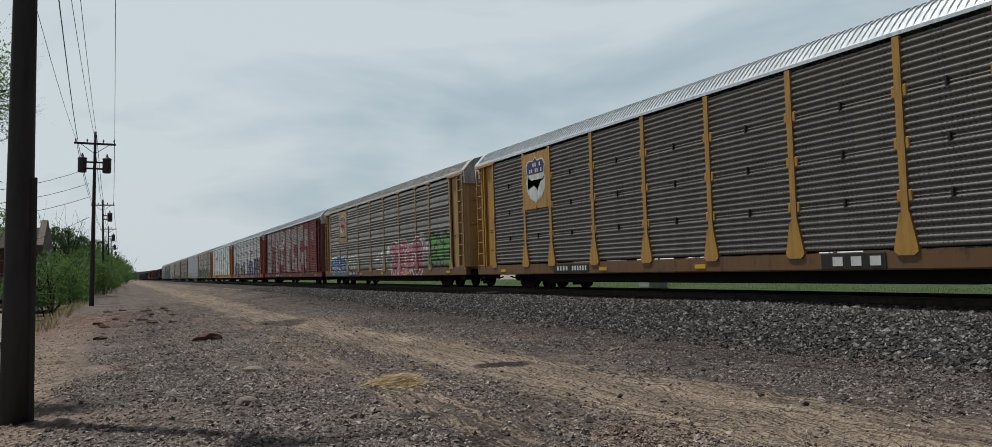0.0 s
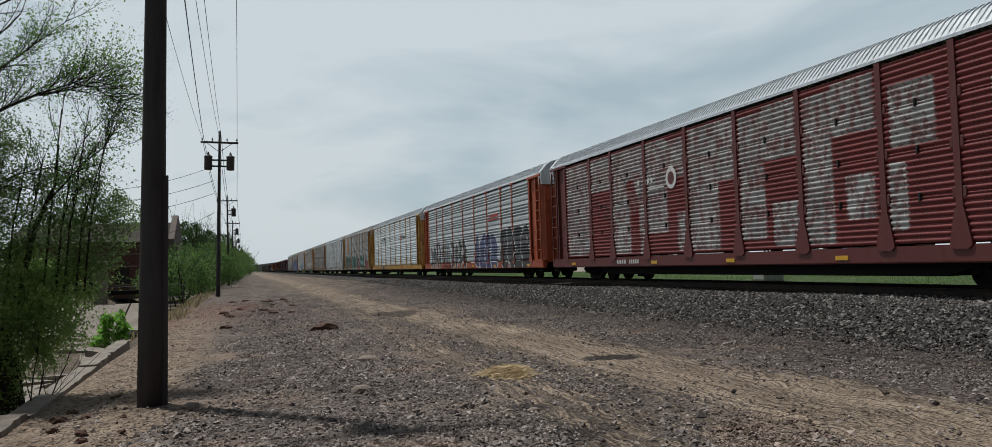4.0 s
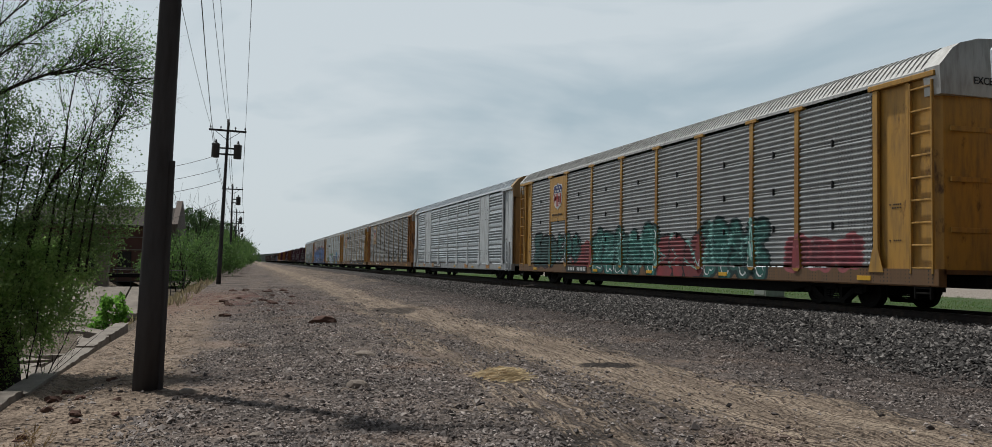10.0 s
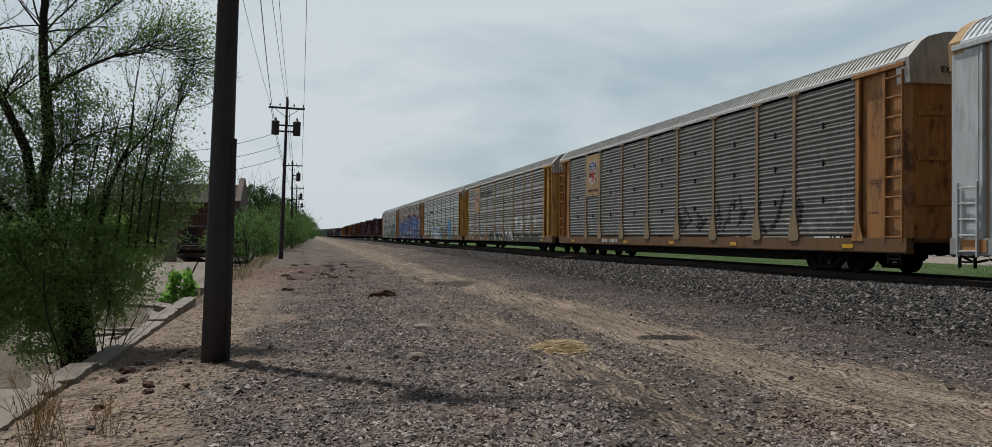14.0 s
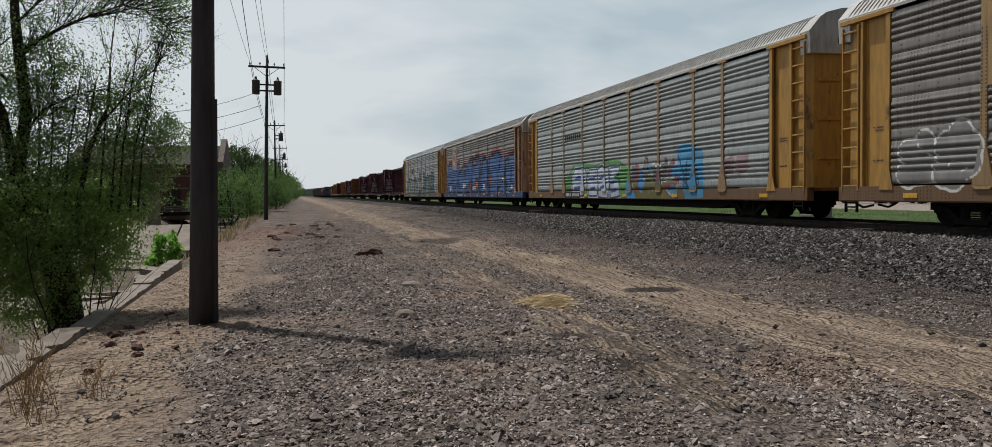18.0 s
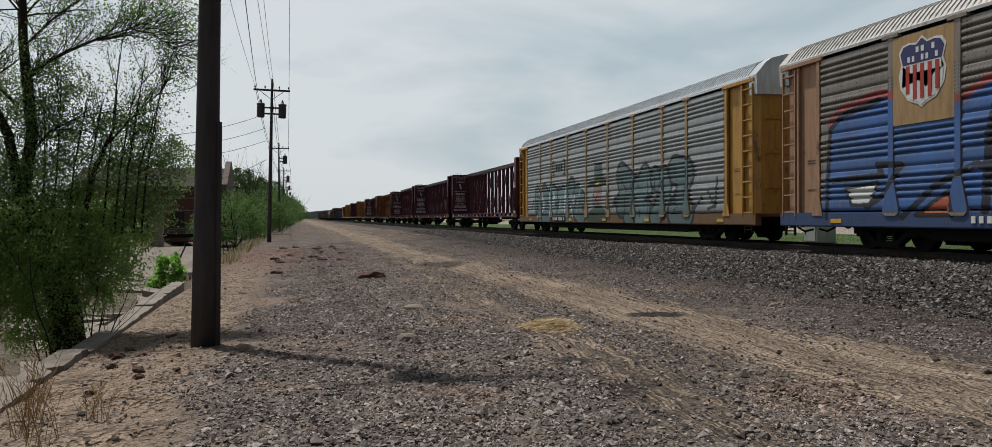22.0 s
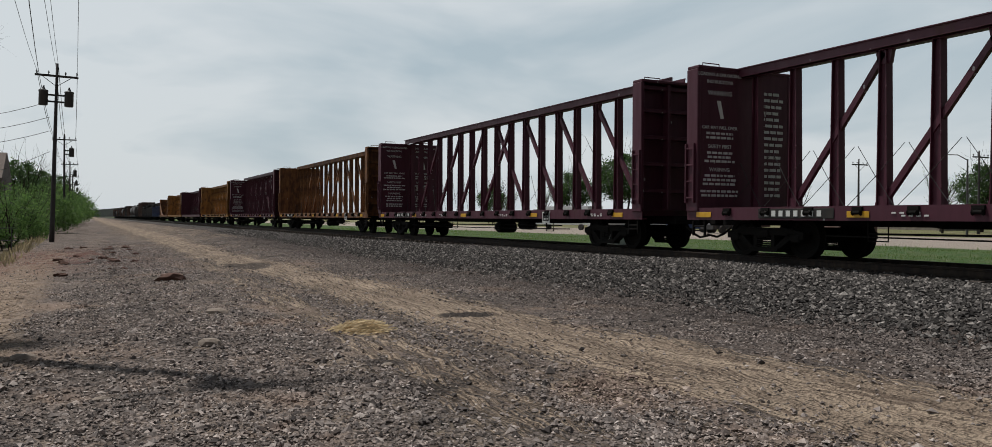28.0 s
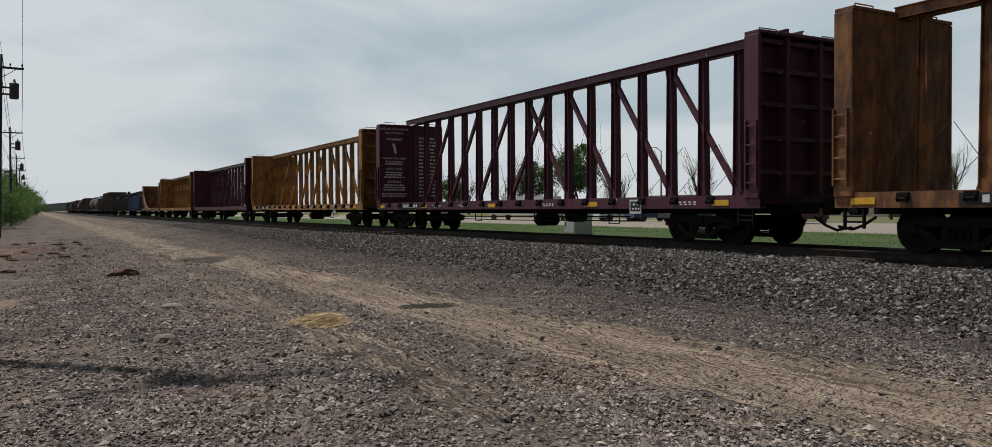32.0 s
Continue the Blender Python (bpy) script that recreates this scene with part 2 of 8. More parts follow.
def leaf_mat(name, a, b2):
    def build(n, b):
        n.put(b.inputs["Base Color"], n.mix(n.island(), a, b2))
        b.inputs["Roughness"].default_value = 0.6
        b.inputs["Subsurface Weight"].default_value = 0.0
        tr = n.nt.nodes.new("ShaderNodeBsdfTranslucent")
        n.put(tr.inputs["Color"], n.mix(n.island(), tuple(v * 1.5 for v in a), tuple(v * 1.5 for v in b2)))
        mx = n.nt.nodes.new("ShaderNodeMixShader")
        mx.inputs[0].default_value = 0.6
        n.nt.links.new(b.outputs[0], mx.inputs[1])
        n.nt.links.new(tr.outputs[0], mx.inputs[2])
        n.nt.links.new(mx.outputs[0], n.nt.nodes["Material Output"].inputs[0])
    return shader(name, build)


M["leaf"] = leaf_mat("spring_leaf", (0.07, 0.145, 0.035), (0.14, 0.24, 0.06))
M["leaf_dark"] = leaf_mat("bush_leaf", (0.17, 0.265, 0.085), (0.30, 0.41, 0.135))
M["leaf_hedge"] = leaf_mat("hedge_leaf", (0.04, 0.082, 0.022), (0.10, 0.165, 0.045))
M["leaf_mid"] = leaf_mat("shoot_leaf", (0.075, 0.125, 0.042), (0.145, 0.21, 0.07))
M["leaf_oak"] = leaf_mat("broad_tree_leaf", (0.026, 0.054, 0.018), (0.065, 0.11, 0.034))
M["leaf_bright"] = leaf_mat("weed_leaf", (0.10, 0.22, 0.03), (0.15, 0.29, 0.05))
M["dry_grass"] = leaf_mat("dry_grass_blade", (0.13, 0.105, 0.062), (0.21, 0.172, 0.10))
M["straw_tuft"] = leaf_mat("golden_straw", (0.36, 0.285, 0.175), (0.50, 0.40, 0.26))
M["grass"] = leaf_mat("grass_blade", (0.06, 0.12, 0.022), (0.12, 0.17, 0.04))
M["straw"] = leaf_mat("dry_straw", (0.23, 0.165, 0.08), (0.34, 0.26, 0.135))


def stone_mat(name, a, b2, c2, cinder=False):
    def build(n, b):
        isl = n.island()
        c = n.mix(n.ramp(isl, 0, 0.6), a, b2)
        c = n.mix(n.ramp(isl, 0.7, 1.0), c, c2)
        c = n.mix(n.ramp(n.noise(n.coords("Object"), 25.0, 3.0), 0.4, 0.7, 0, 0.4), c, tuple(v * 0.55 for v in a))
        if cinder:
            # soil patches and dark coarse patches lie as in the ground below
            pt = n.noise(n.coords("Object"), 0.55, 5.0, 0.62)
            c = n.mix(n.ramp(pt, 0.52, 0.64, 0, 0.5), c, n.mix(isl, (0.045, 0.04, 0.04), (0.22, 0.19, 0.18)))
            c = n.mix(n.ramp(pt, 0.44, 0.34, 0, 0.55), c, n.mix(isl, (0.10, 0.062, 0.045), (0.30, 0.20, 0.15)))
            sx = n.nt.nodes.new("ShaderNodeSeparateXYZ")
            n.nt.links.new(n.coords("Object"), sx.inputs[0])
            c = n.mix(n.ramp(sx.outputs["X"], 6.3, 8.6, 0, 0.6), c, n.mix(isl, (0.03, 0.025, 0.024), (0.10, 0.082, 0.075)))
        n.put(b.inputs["Base Color"], c)
        b.inputs["Roughness"].default_value = 0.85
        b.inputs["Specular IOR Level"].default_value = 0.2
    return shader(name, build)


M["ballast"] = stone_mat("ballast_stone", (0.018, 0.016, 0.0155), (0.085, 0.077, 0.073), (0.30, 0.272, 0.255))
M["gravel"] = stone_mat("gravel_stone", (0.065, 0.054, 0.05), (0.29, 0.24, 0.217), (0.55, 0.47, 0.43), True)
M["coarse"] = stone_mat("coarse_stone", (0.048, 0.041, 0.04), (0.23, 0.195, 0.18), (0.45, 0.39, 0.36), True)
M["rock"] = stone_mat("flat_rock", (0.15, 0.122, 0.105), (0.19, 0.155, 0.132), (0.23, 0.19, 0.16))
M["clod"] = stone_mat("earth_clod", (0.04, 0.025, 0.021), (0.075, 0.042, 0.033), (0.11, 0.062, 0.048))


def build_ground(n, b):
    o = n.coords("Object")
    sx = n.nt.nodes.new("ShaderNodeSeparateXYZ")
    n.nt.links.new(o, sx.inputs[0])
    x, y = sx.outputs["X"], sx.outputs["Y"]
    big = n.noise(o, 0.35, 5.0, 0.6)
    mid = n.noise(o, 2.2, 6.0, 0.65)
    fine = n.noise(o, 28.0, 4.0, 0.7)
    # loose grey gravel: each pebble its own shade
    cell = n.voronoi(o, 26.0, "Color")
    csep = n.nt.nodes.new("ShaderNodeSeparateColor")
    n.nt.links.new(cell, csep.inputs[0])
    cell2 = n.voronoi(o, 11.0, "Color")
    csep2 = n.nt.nodes.new("ShaderNodeSeparateColor")
    n.nt.links.new(cell2, csep2.inputs[0])
    grey = n.mix(n.ramp(mid, 0.32, 0.68), (0.098, 0.079, 0.07), (0.25, 0.2, 0.174))
    grey = n.mix(n.ramp(n.noise(o, 0.8, 5.0, 0.65), 0.52, 0.66, 0, 0.6), grey, (0.14, 0.097, 0.08))
    grey = n.mix(n.ramp(n.noise(n.coords("Object", (1, 1, 1), (7, 3, 0)), 0.6, 5.0, 0.65), 0.56, 0.68, 0, 0.8), grey, (0.27, 0.21, 0.16))
    grey = n.mix(n.ramp(csep.outputs[0], 0.6, 1.0, 0, 0.9), grey, (0.25, 0.205, 0.185))
    grey = n.mix(n.ramp(csep.outputs[1], 0.6, 1.0, 0, 0.9), grey, (0.028, 0.023, 0.022))
    grey = n.mix(n.ramp(csep2.outputs[0], 0.8, 1.0, 0, 0.5), grey, (0.04, 0.032, 0.03))
    pt = n.noise(o, 0.55, 5.0, 0.62)
    grey = n.mix(n.ramp(pt, 0.52, 0.64, 0, 0.55), grey, (0.045, 0.039, 0.037))
    grey = n.mix(n.ramp(pt, 0.46, 0.36, 0, 0.75), grey, (0.28, 0.208, 0.165))
    # darker cinders towards the ballast
    grey = n.mix(n.math("MULTIPLY", n.ramp(n.math("ADD", x, n.math("MULTIPLY", n.math("SUBTRACT", mid, 0.5), 2.5)), 6.2, 8.4), 0.8), grey, n.mix(n.ramp(csep.outputs[0], 0.4, 1.0), (0.035, 0.028, 0.027), (0.10, 0.08, 0.072)))
    # wheel tracks of pale dirt that run beside the ballast
    tan = n.mix(n.ramp(n.noise(n.coords("Object", (1, 0.12, 1)), 3.0, 5.0), 0.35, 0.7), (0.25, 0.19, 0.143), (0.45, 0.352, 0.265))
    wob = n.math("MULTIPLY", n.math("SUBTRACT", n.noise(n.coords("Object", (0.4, 0.5, 1)), 0.6, 3.0), 0.5), 1.1)
    xw = n.math("ADD", x, wob)
    lines = n.noise(n.coords("Object", (1, 0.035, 1)), 5.0, 5.0, 0.65)

    def streak(x0, slope, ymax, width, power):
        c0 = n.math("ADD", n.math("MULTIPLY", n.math("MINIMUM", y, ymax), slope), x0)
        d = n.math("ABSOLUTE", n.math("SUBTRACT", xw, c0))
        return n.math("MULTIPLY", n.ramp(d, width, width * 0.25), power)

    band = n.math("MAXIMUM", streak(5.85, -0.04, 35, 1.75, 1.0), streak(2.9, 0.022, 50, 0.9, 0.6))
    band = n.math("MAXIMUM", band, streak(4.9, 0.0, 75, 3.4, 0.42))
    band = n.math("MAXIMUM", band, n.math("MULTIPLY", n.math("MULTIPLY", n.ramp(y, 28, 70, 0, 0.6), n.ramp(x, 1.2, 3.0)), n.ramp(x, 9.5, 8.5)))
    # the tracks break up into long thin lines, dense in the middle and sparse at the sides
    drawn = n.nt.nodes.new("ShaderNodeCombineXYZ")
    n.put(drawn.inputs[0], n.math("ADD", xw, n.math("MULTIPLY", y, 0.03)))
    n.put(drawn.inputs[1], n.math("MULTIPLY", y, 0.022))
    hair = n.noise(drawn.outputs[0], 13.0, 4.0, 0.65)
    wear = n.math("ADD", n.math("MULTIPLY", hair, 0.75), n.math("MULTIPLY", lines, 0.25))
    wear = n.math("ADD", wear, n.math("MULTIPLY", n.math("SUBTRACT", big, 0.5), 0.5))
    band = n.ramp(n.math("ADD", wear, n.math("MULTIPLY", n.math("SUBTRACT", band, 0.5), 0.34)), 0.485, 0.55)
    # a damp dark hollow and oil-stained spots
    def spot(px, py, rx, ry):
        ex = n.math("DIVIDE", n.math("SUBTRACT", x, px), rx)
        ey = n.math("DIVIDE", n.math("SUBTRACT", y, py), ry)
        r = n.math("ADD", n.math("ADD", n.math("MULTIPLY", ex, ex), n.math("MULTIPLY", ey, ey)), n.math("MULTIPLY", n.math("SUBTRACT", mid, 0.5), 1.6))
        return n.ramp(r, 1.0, 0.5)
    damp = n.math("MAXIMUM", spot(5.38, 12.0, 0.5, 0.42), n.math("MULTIPLY", n.math("MAXIMUM", spot(2.8, 8.3, 0.3, 0.25), n.math("MAXIMUM", spot(2.75, 6.9, 0.35, 0.3), spot(4.6, 27, 0.8, 1.6))), 0.8))
    tan = n.mix(n.ramp(csep.outputs[1], 0.75, 1.0, 0, 0.35), tan, (0.10, 0.072, 0.058))
    # thin dark lines along the tracks: shade of small ridges put into the colour
    tan = n.mix(n.ramp(n.noise(drawn.outputs[0], 24.0, 3.0, 0.6), 0.515, 0.555, 0, 0.85), tan, (0.105, 0.074, 0.056))
    c = n.mix(n.math("MULTIPLY", band, 0.92), grey, tan)
    c = n.mix(n.math("MULTIPLY", damp, 0.95), c, (0.035, 0.028, 0.026))
    # bare sandy soil by the channel wall, reddish spill further along
    sand = n.mix(n.ramp(mid, 0.3, 0.7), (0.20, 0.15, 0.115), (0.37, 0.282, 0.215))
    sand = n.mix(n.ramp(csep.outputs[0], 0.7, 1.0, 0, 0.7), sand, (0.07, 0.05, 0.04))
    sand = n.mix(n.ramp(n.noise(n.coords("Object", (0.5, 1.6, 1)), 2.6, 5.0, 0.6), 0.57, 0.63, 0, 0.6), sand, (0.075, 0.05, 0.038))
    sm = n.math("ADD", x, n.math("MULTIPLY", n.math("SUBTRACT", mid, 0.5), 1.1))
    c = n.mix(n.math("MULTIPLY", n.ramp(sm, -0.55, -1.1), n.ramp(y, 45, 30)), c, sand)
    rd = n.math("MULTIPLY", n.math("MULTIPLY", n.ramp(y, 22, 30), n.ramp(y, 46, 38)), n.math("MULTIPLY", n.ramp(x, 3.5, 1.0), n.ramp(mid, 0.42, 0.58)))
    c = n.mix(n.math("MULTIPLY", rd, 0.85), c, (0.13, 0.055, 0.042))
    c = n.mix(n.math("MULTIPLY", n.ramp(x, 9.6, 11.0), n.ramp(x, 17.5, 16.5)), c, n.mix(n.ramp(csep.outputs[0], 0.3, 0.9), (0.03, 0.028, 0.027), (0.10, 0.092, 0.088)))
    # green verge beyond the track, then a pale road
    gr = n.mix(n.ramp(mid, 0.42, 0.66), (0.05, 0.10, 0.026), (0.105, 0.12, 0.052))
    gm = n.math("ADD", x, n.math("MULTIPLY", n.math("SUBTRACT", mid, 0.5), 1.5))
    c = n.mix(n.ramp(gm, 17.2, 18.0), c, gr)
    c = n.mix(n.ramp(gm, 33.5, 34.5), c, (0.34, 0.29, 0.25))
    c = n.mix(n.ramp(gm, 57.0, 58.0), c, n.mix(n.ramp(big, 0.4, 0.6), (0.20, 0.17, 0.10), (0.13, 0.15, 0.06)))
    # beyond the channel
    lf = n.mix(n.ramp(mid, 0.4, 0.6), (0.19, 0.15, 0.118), (0.105, 0.085, 0.062))
    c = n.mix(n.ramp(x, -2.6, -2.9), c, lf)
    n.put(b.inputs["Base Color"], c)
    b.inputs["Roughness"].default_value = 0.93
    b.inputs["Specular IOR Level"].default_value = 0.2
    h = n.math("ADD", n.math("MULTIPLY", fine, 0.5), n.math("MULTIPLY", n.voronoi(o, 26.0), 0.9))
    ruts = n.math("MULTIPLY", n.math("MULTIPLY", hair, band), 2.2)
    n.bump(n.math("ADD", n.math("ADD", h, ruts), n.math("MULTIPLY", n.voronoi(o, 11.0), 1.2)), 1.0, 0.06, b)


M["ground"] = shader("gravel_ground", build_ground)


def concrete_build(n, b):
    o = n.coords("Object")
    c = n.mix(n.ramp(n.noise(o, 1.3, 6.0, 0.65), 0.32, 0.7), (0.135, 0.113, 0.094), (0.25, 0.212, 0.18))
    c = n.mix(n.ramp(n.noise(o, 7.0, 6.0, 0.7), 0.52, 0.66, 0, 0.55), c, (0.12, 0.095, 0.075))
    n.put(b.inputs["Base Color"], c)
    b.inputs["Roughness"].default_value = 0.88
    n.bump(n.noise(o, 18.0, 5.0, 0.7), 0.3, 0.02, b)


M["concrete"] = shader("stained_concrete", concrete_build)
M["brick"] = painted("dark_red_brick", (0.11, 0.055, 0.046), 0.85, 0, 0.3)
M["gable"] = painted("grey_brown_gable", (0.12, 0.095, 0.085), 0.85, 0, 0.3)
M["roof_tile"] = painted("grey_brown_roof", (0.055, 0.047, 0.043), 0.85, 0, 0.3, (0.03, 0.026, 0.024), spec=0.15)
M["cabinet"] = painted("pale_grey_cabinet", (0.42, 0.44, 0.43), 0.45, 0.1, 0.25)


# ---- building helpers ----
def empty(name, m, label="", category="", group="", kind=""):
    ob = new(name)
    ob.matrix_basis = m
    return tagged(ob, label, category, group, kind)


def put(name, mesh, mat, parent=None, m=None, label=""):
    """Link a mesh as one object; its material sits on the object, so that alike parts can share the mesh."""
    ob = new(name, mesh)
    if not mesh.materials:
        mesh.materials.append(None)
    ob.material_slots[0].link = "OBJECT"
    ob.material_slots[0].material = mat
    if parent:
        ob.parent = parent
    if m is not None:
        ob.matrix_basis = m
    if label:
        ob["label"] = label
    return ob


def mesh_of(bm, name, smooth=False):
    me = bpy.data.meshes.new(name)
    bm.to_mesh(me)
    bm.free()
    if smooth:
        me.polygons.foreach_set("use_smooth", [True] * len(me.polygons))
    return me


def part(name, bm, mat, parent, label="", smooth=False, m=None):
    return put(name, mesh_of(bm, name, smooth), mat, parent, m, label)


CACHE = {}


def cached(key, make):
    if key not in CACHE:
        CACHE[key] = make()
    return CACHE[key]


def box(bm, x0, x1, y0, y1, z0, z1):
    v = [bm.verts.new((x, y, z)) for x in (x0, x1) for y in (y0, y1) for z in (z0, z1)]
    for f in ((0, 1, 3, 2), (4, 6, 7, 5), (0, 4, 5, 1), (2, 3, 7, 6), (0, 2, 6, 4), (1, 5, 7, 3)):
        bm.faces.new([v[i] for i in f])
    return v


def bbox(bm, x0, x1, y0, y1, z0, z1, bev=0.012):
    """A box with bevelled edges."""
    v = box(bm, x0, x1, y0, y1, z0, z1)
    edges = list({e for a in v for e in a.link_edges})
    bmesh.ops.bevel(bm, geom=edges, offset=bev, segments=1, affect="EDGES")


def prism(bm, pts, axis, a, b):
    """A closed outline in the plane square to the axis, drawn out from a to b."""
    def at(p, d):
        return {"x": (d, p[0], p[1]), "y": (p[0], d, p[1]), "z": (p[0], p[1], d)}[axis]
    r0 = [bm.verts.new(at(p, a)) for p in pts]
    r1 = [bm.verts.new(at(p, b)) for p in pts]
    n = len(pts)
    for i in range(n):
        bm.faces.new((r0[i], r0[(i + 1) % n], r1[(i + 1) % n], r1[i]))
    bm.faces.new(r0[::-1])
    bm.faces.new(r1)


def tube(bm, pts, radii, n=6):
    """A tube along points."""
    rings = []
    for i, p in enumerate(pts):
        p = Vector(p)
        d = (Vector(pts[min(i + 1, len(pts) - 1)]) - Vector(pts[max(i - 1, 0)])).normalized()
        s = d.orthogonal().normalized() if abs(d.z) > 0.95 else d.cross(Vector((0, 0, 1))).normalized()
        u = s.cross(d)
        r = radii[i] if isinstance(radii, (list, tuple)) else radii
        rings.append([bm.verts.new(p + r * (math.cos(TAU * k / n) * s + math.sin(TAU * k / n) * u)) for k in range(n)])
    for a, b in zip(rings, rings[1:]):
        for k in range(n):
            bm.faces.new((a[k], a[(k + 1) % n], b[(k + 1) % n], b[k]))
    bm.faces.new(rings[0][::-1])
    bm.faces.new(rings[-1])


def disc_stack(bm, prof, n=24, axis="x"):
    """A turned body: (position along the axis, radius) pairs."""
    rings = []
    for a, r in prof:
        ring = []
        for k in range(n):
            c, s = r * math.cos(TAU * k / n), r * math.sin(TAU * k / n)
            ring.append(bm.verts.new((a, c, s) if axis == "x" else (c, a, s) if axis == "y" else (c, s, a)))
        rings.append(ring)
    for a, b in zip(rings, rings[1:]):
        for k in range(n):
            bm.faces.new((a[k], a[(k + 1) % n], b[(k + 1) % n], b[k]))
    bm.faces.new(rings[0][::-1])
    bm.faces.new(rings[-1])
    bmesh.ops.recalc_face_normals(bm, faces=bm.faces)


def from_arrays(name, verts, faces):
    me = bpy.data.meshes.new(name)
    me.from_pydata(verts.tolist() if hasattr(verts, "tolist") else verts, [], faces.tolist() if hasattr(faces, "tolist") else faces)
    me.update()
    return me


def sstep(v, a, b):
    t = np.clip((v - a) / (b - a), 0, 1)
    return t * t * (3 - 2 * t)


# ---- ground ----
RAIL_Z = 0.69
TRACK_X = 14.3


def ground_z(x, y):
    x, y = np.asarray(x, float), np.asarray(y, float)
    z = 0.36 * sstep(y, 16, 75) * sstep(x, 1.0, 9.0)
    z = z + 0.03 * np.sin(x * 1.1 + 0.4 * np.sin(y * 0.23)) * sstep(x, -2.4, 0) + 0.02 * np.sin(y * 0.55 + x * 0.7)
    # wheel ruts of the dirt track
    for c in (4.0, 5.6, 6.7):
        z = z - 0.035 * np.exp(-((x - c - 0.016 * np.minimum(y, 130) - 0.25 * np.sin(y * 0.11 + c)) / 0.22) ** 2)
    bal = 0.51 * sstep(x, 9.0, 12.5) * (1 - sstep(x, 16.2, 18.2))
    z = np.where(x > 8.5, np.maximum(z * (1 - sstep(x, 11.5, 12.5)), 0) + np.maximum(bal - z * sstep(x, 9, 12.4), 0), z)
    z = np.where(x > 16.2, 0.28 + 0.23 * (1 - sstep(x, 16.2, 18.2)) + 0.03 * np.sin(x * 0.9 + y * 0.3), z)
    # the channel beside the poles
    depth = 1.15
    side = 0.15 + 2.2 * sstep(y, 20, 30)
    z = z - depth * sstep(-x, 2.52, 2.52 + side) * (1 - sstep(-x, 10.0, 12.5)) * (1 - sstep(y, 120, 200))
    z = z - 0.12 * sstep(-x, 1.2, 2.5) * (1 - sstep(y, 30, 60))
    # a low hummocky bank of dug earth
    z = z + 0.13 * np.exp(-((y - 33) / 9.0) ** 2 - ((x + 0.1) / 1.2) ** 2) * (0.55 + 0.45 * np.sin(2.7 * x + 1.3 * y + np.sin(0.9 * y)))
    # washed ledges in the bare soil by the wall
    soil = sstep(-x, 0.7, 1.1) * (1 - sstep(-x, 2.25, 2.45)) * (1 - sstep(y, 18, 24))
    z = z - soil * (0.05 * sstep(np.sin(y * 1.7 + 1.6 * np.sin(x * 2.1 + y * 0.6)), 0.1, 0.5) + 0.035 * sstep(np.sin(y * 3.9 - x * 2.7), 0.4, 0.8))
    return z


def axis_steps(stops):
    out = [stops[0][0]]
    for (a, s0), (b, s1) in zip(stops, stops[1:]):
        p = a
        while p < b - 1e-6:
            k = (p - a) / (b - a)
            p = min(b, p + s0 + (s1 - s0) * k)
            out.append(p)
    return np.array(out)


def build_ground_sheet():
    xs = axis_steps([(-900, 150), (-60, 8), (-14, 1.0), (-3.2, 0.25), (-2.75, 0.06), (-2.2, 0.12), (9, 0.14), (13, 0.2), (20, 0.8), (60, 8), (1200, 200)])
    ys = axis_steps([(-900, 150), (-60, 8), (-2, 0.8), (3, 0.10), (18, 0.12), (40, 0.6), (120, 4), (2200, 300)])
    gx, gy = np.meshgrid(xs, ys)
    gz = ground_z(gx, gy)
    rng = np.random.default_rng(3)
    near = (gx > -2.4) & (gx < 12.3) & (gy > 2) & (gy < 45)
    gz = gz + np.where(near, rng.normal(0, 0.011, gz.shape), 0) * (1 - sstep(gy, 14, 42))
    v = np.stack([gx, gy, gz], -1).reshape(-1, 3)
    w = len(xs)
    i = (np.arange(len(ys) - 1)[:, None] * w + np.arange(w - 1)[None]).ravel()
    f = np.stack([i, i + 1, i + w + 1, i + w], -1)
    me = from_arrays("ground", v, f)
    me.polygons.foreach_set("use_smooth", [True] * len(me.polygons))
    ob = put("ground", me, M["ground"])
    tagged(ob, "grey gravel ground with pale dirt wheel tracks", "ground", kind="structure")


build_ground_sheet()

OCTA_V = np.array([(1, 0, 0), (-1, 0, 0), (0, 1, 0), (0, -1, 0), (0, 0, 1), (0, 0, -1)], float)
OCTA_F = np.array([(0, 2, 4), (2, 1, 4), (1, 3, 4), (3, 0, 4), (2, 0, 5), (1, 2, 5), (3, 1, 5), (0, 3, 5)])


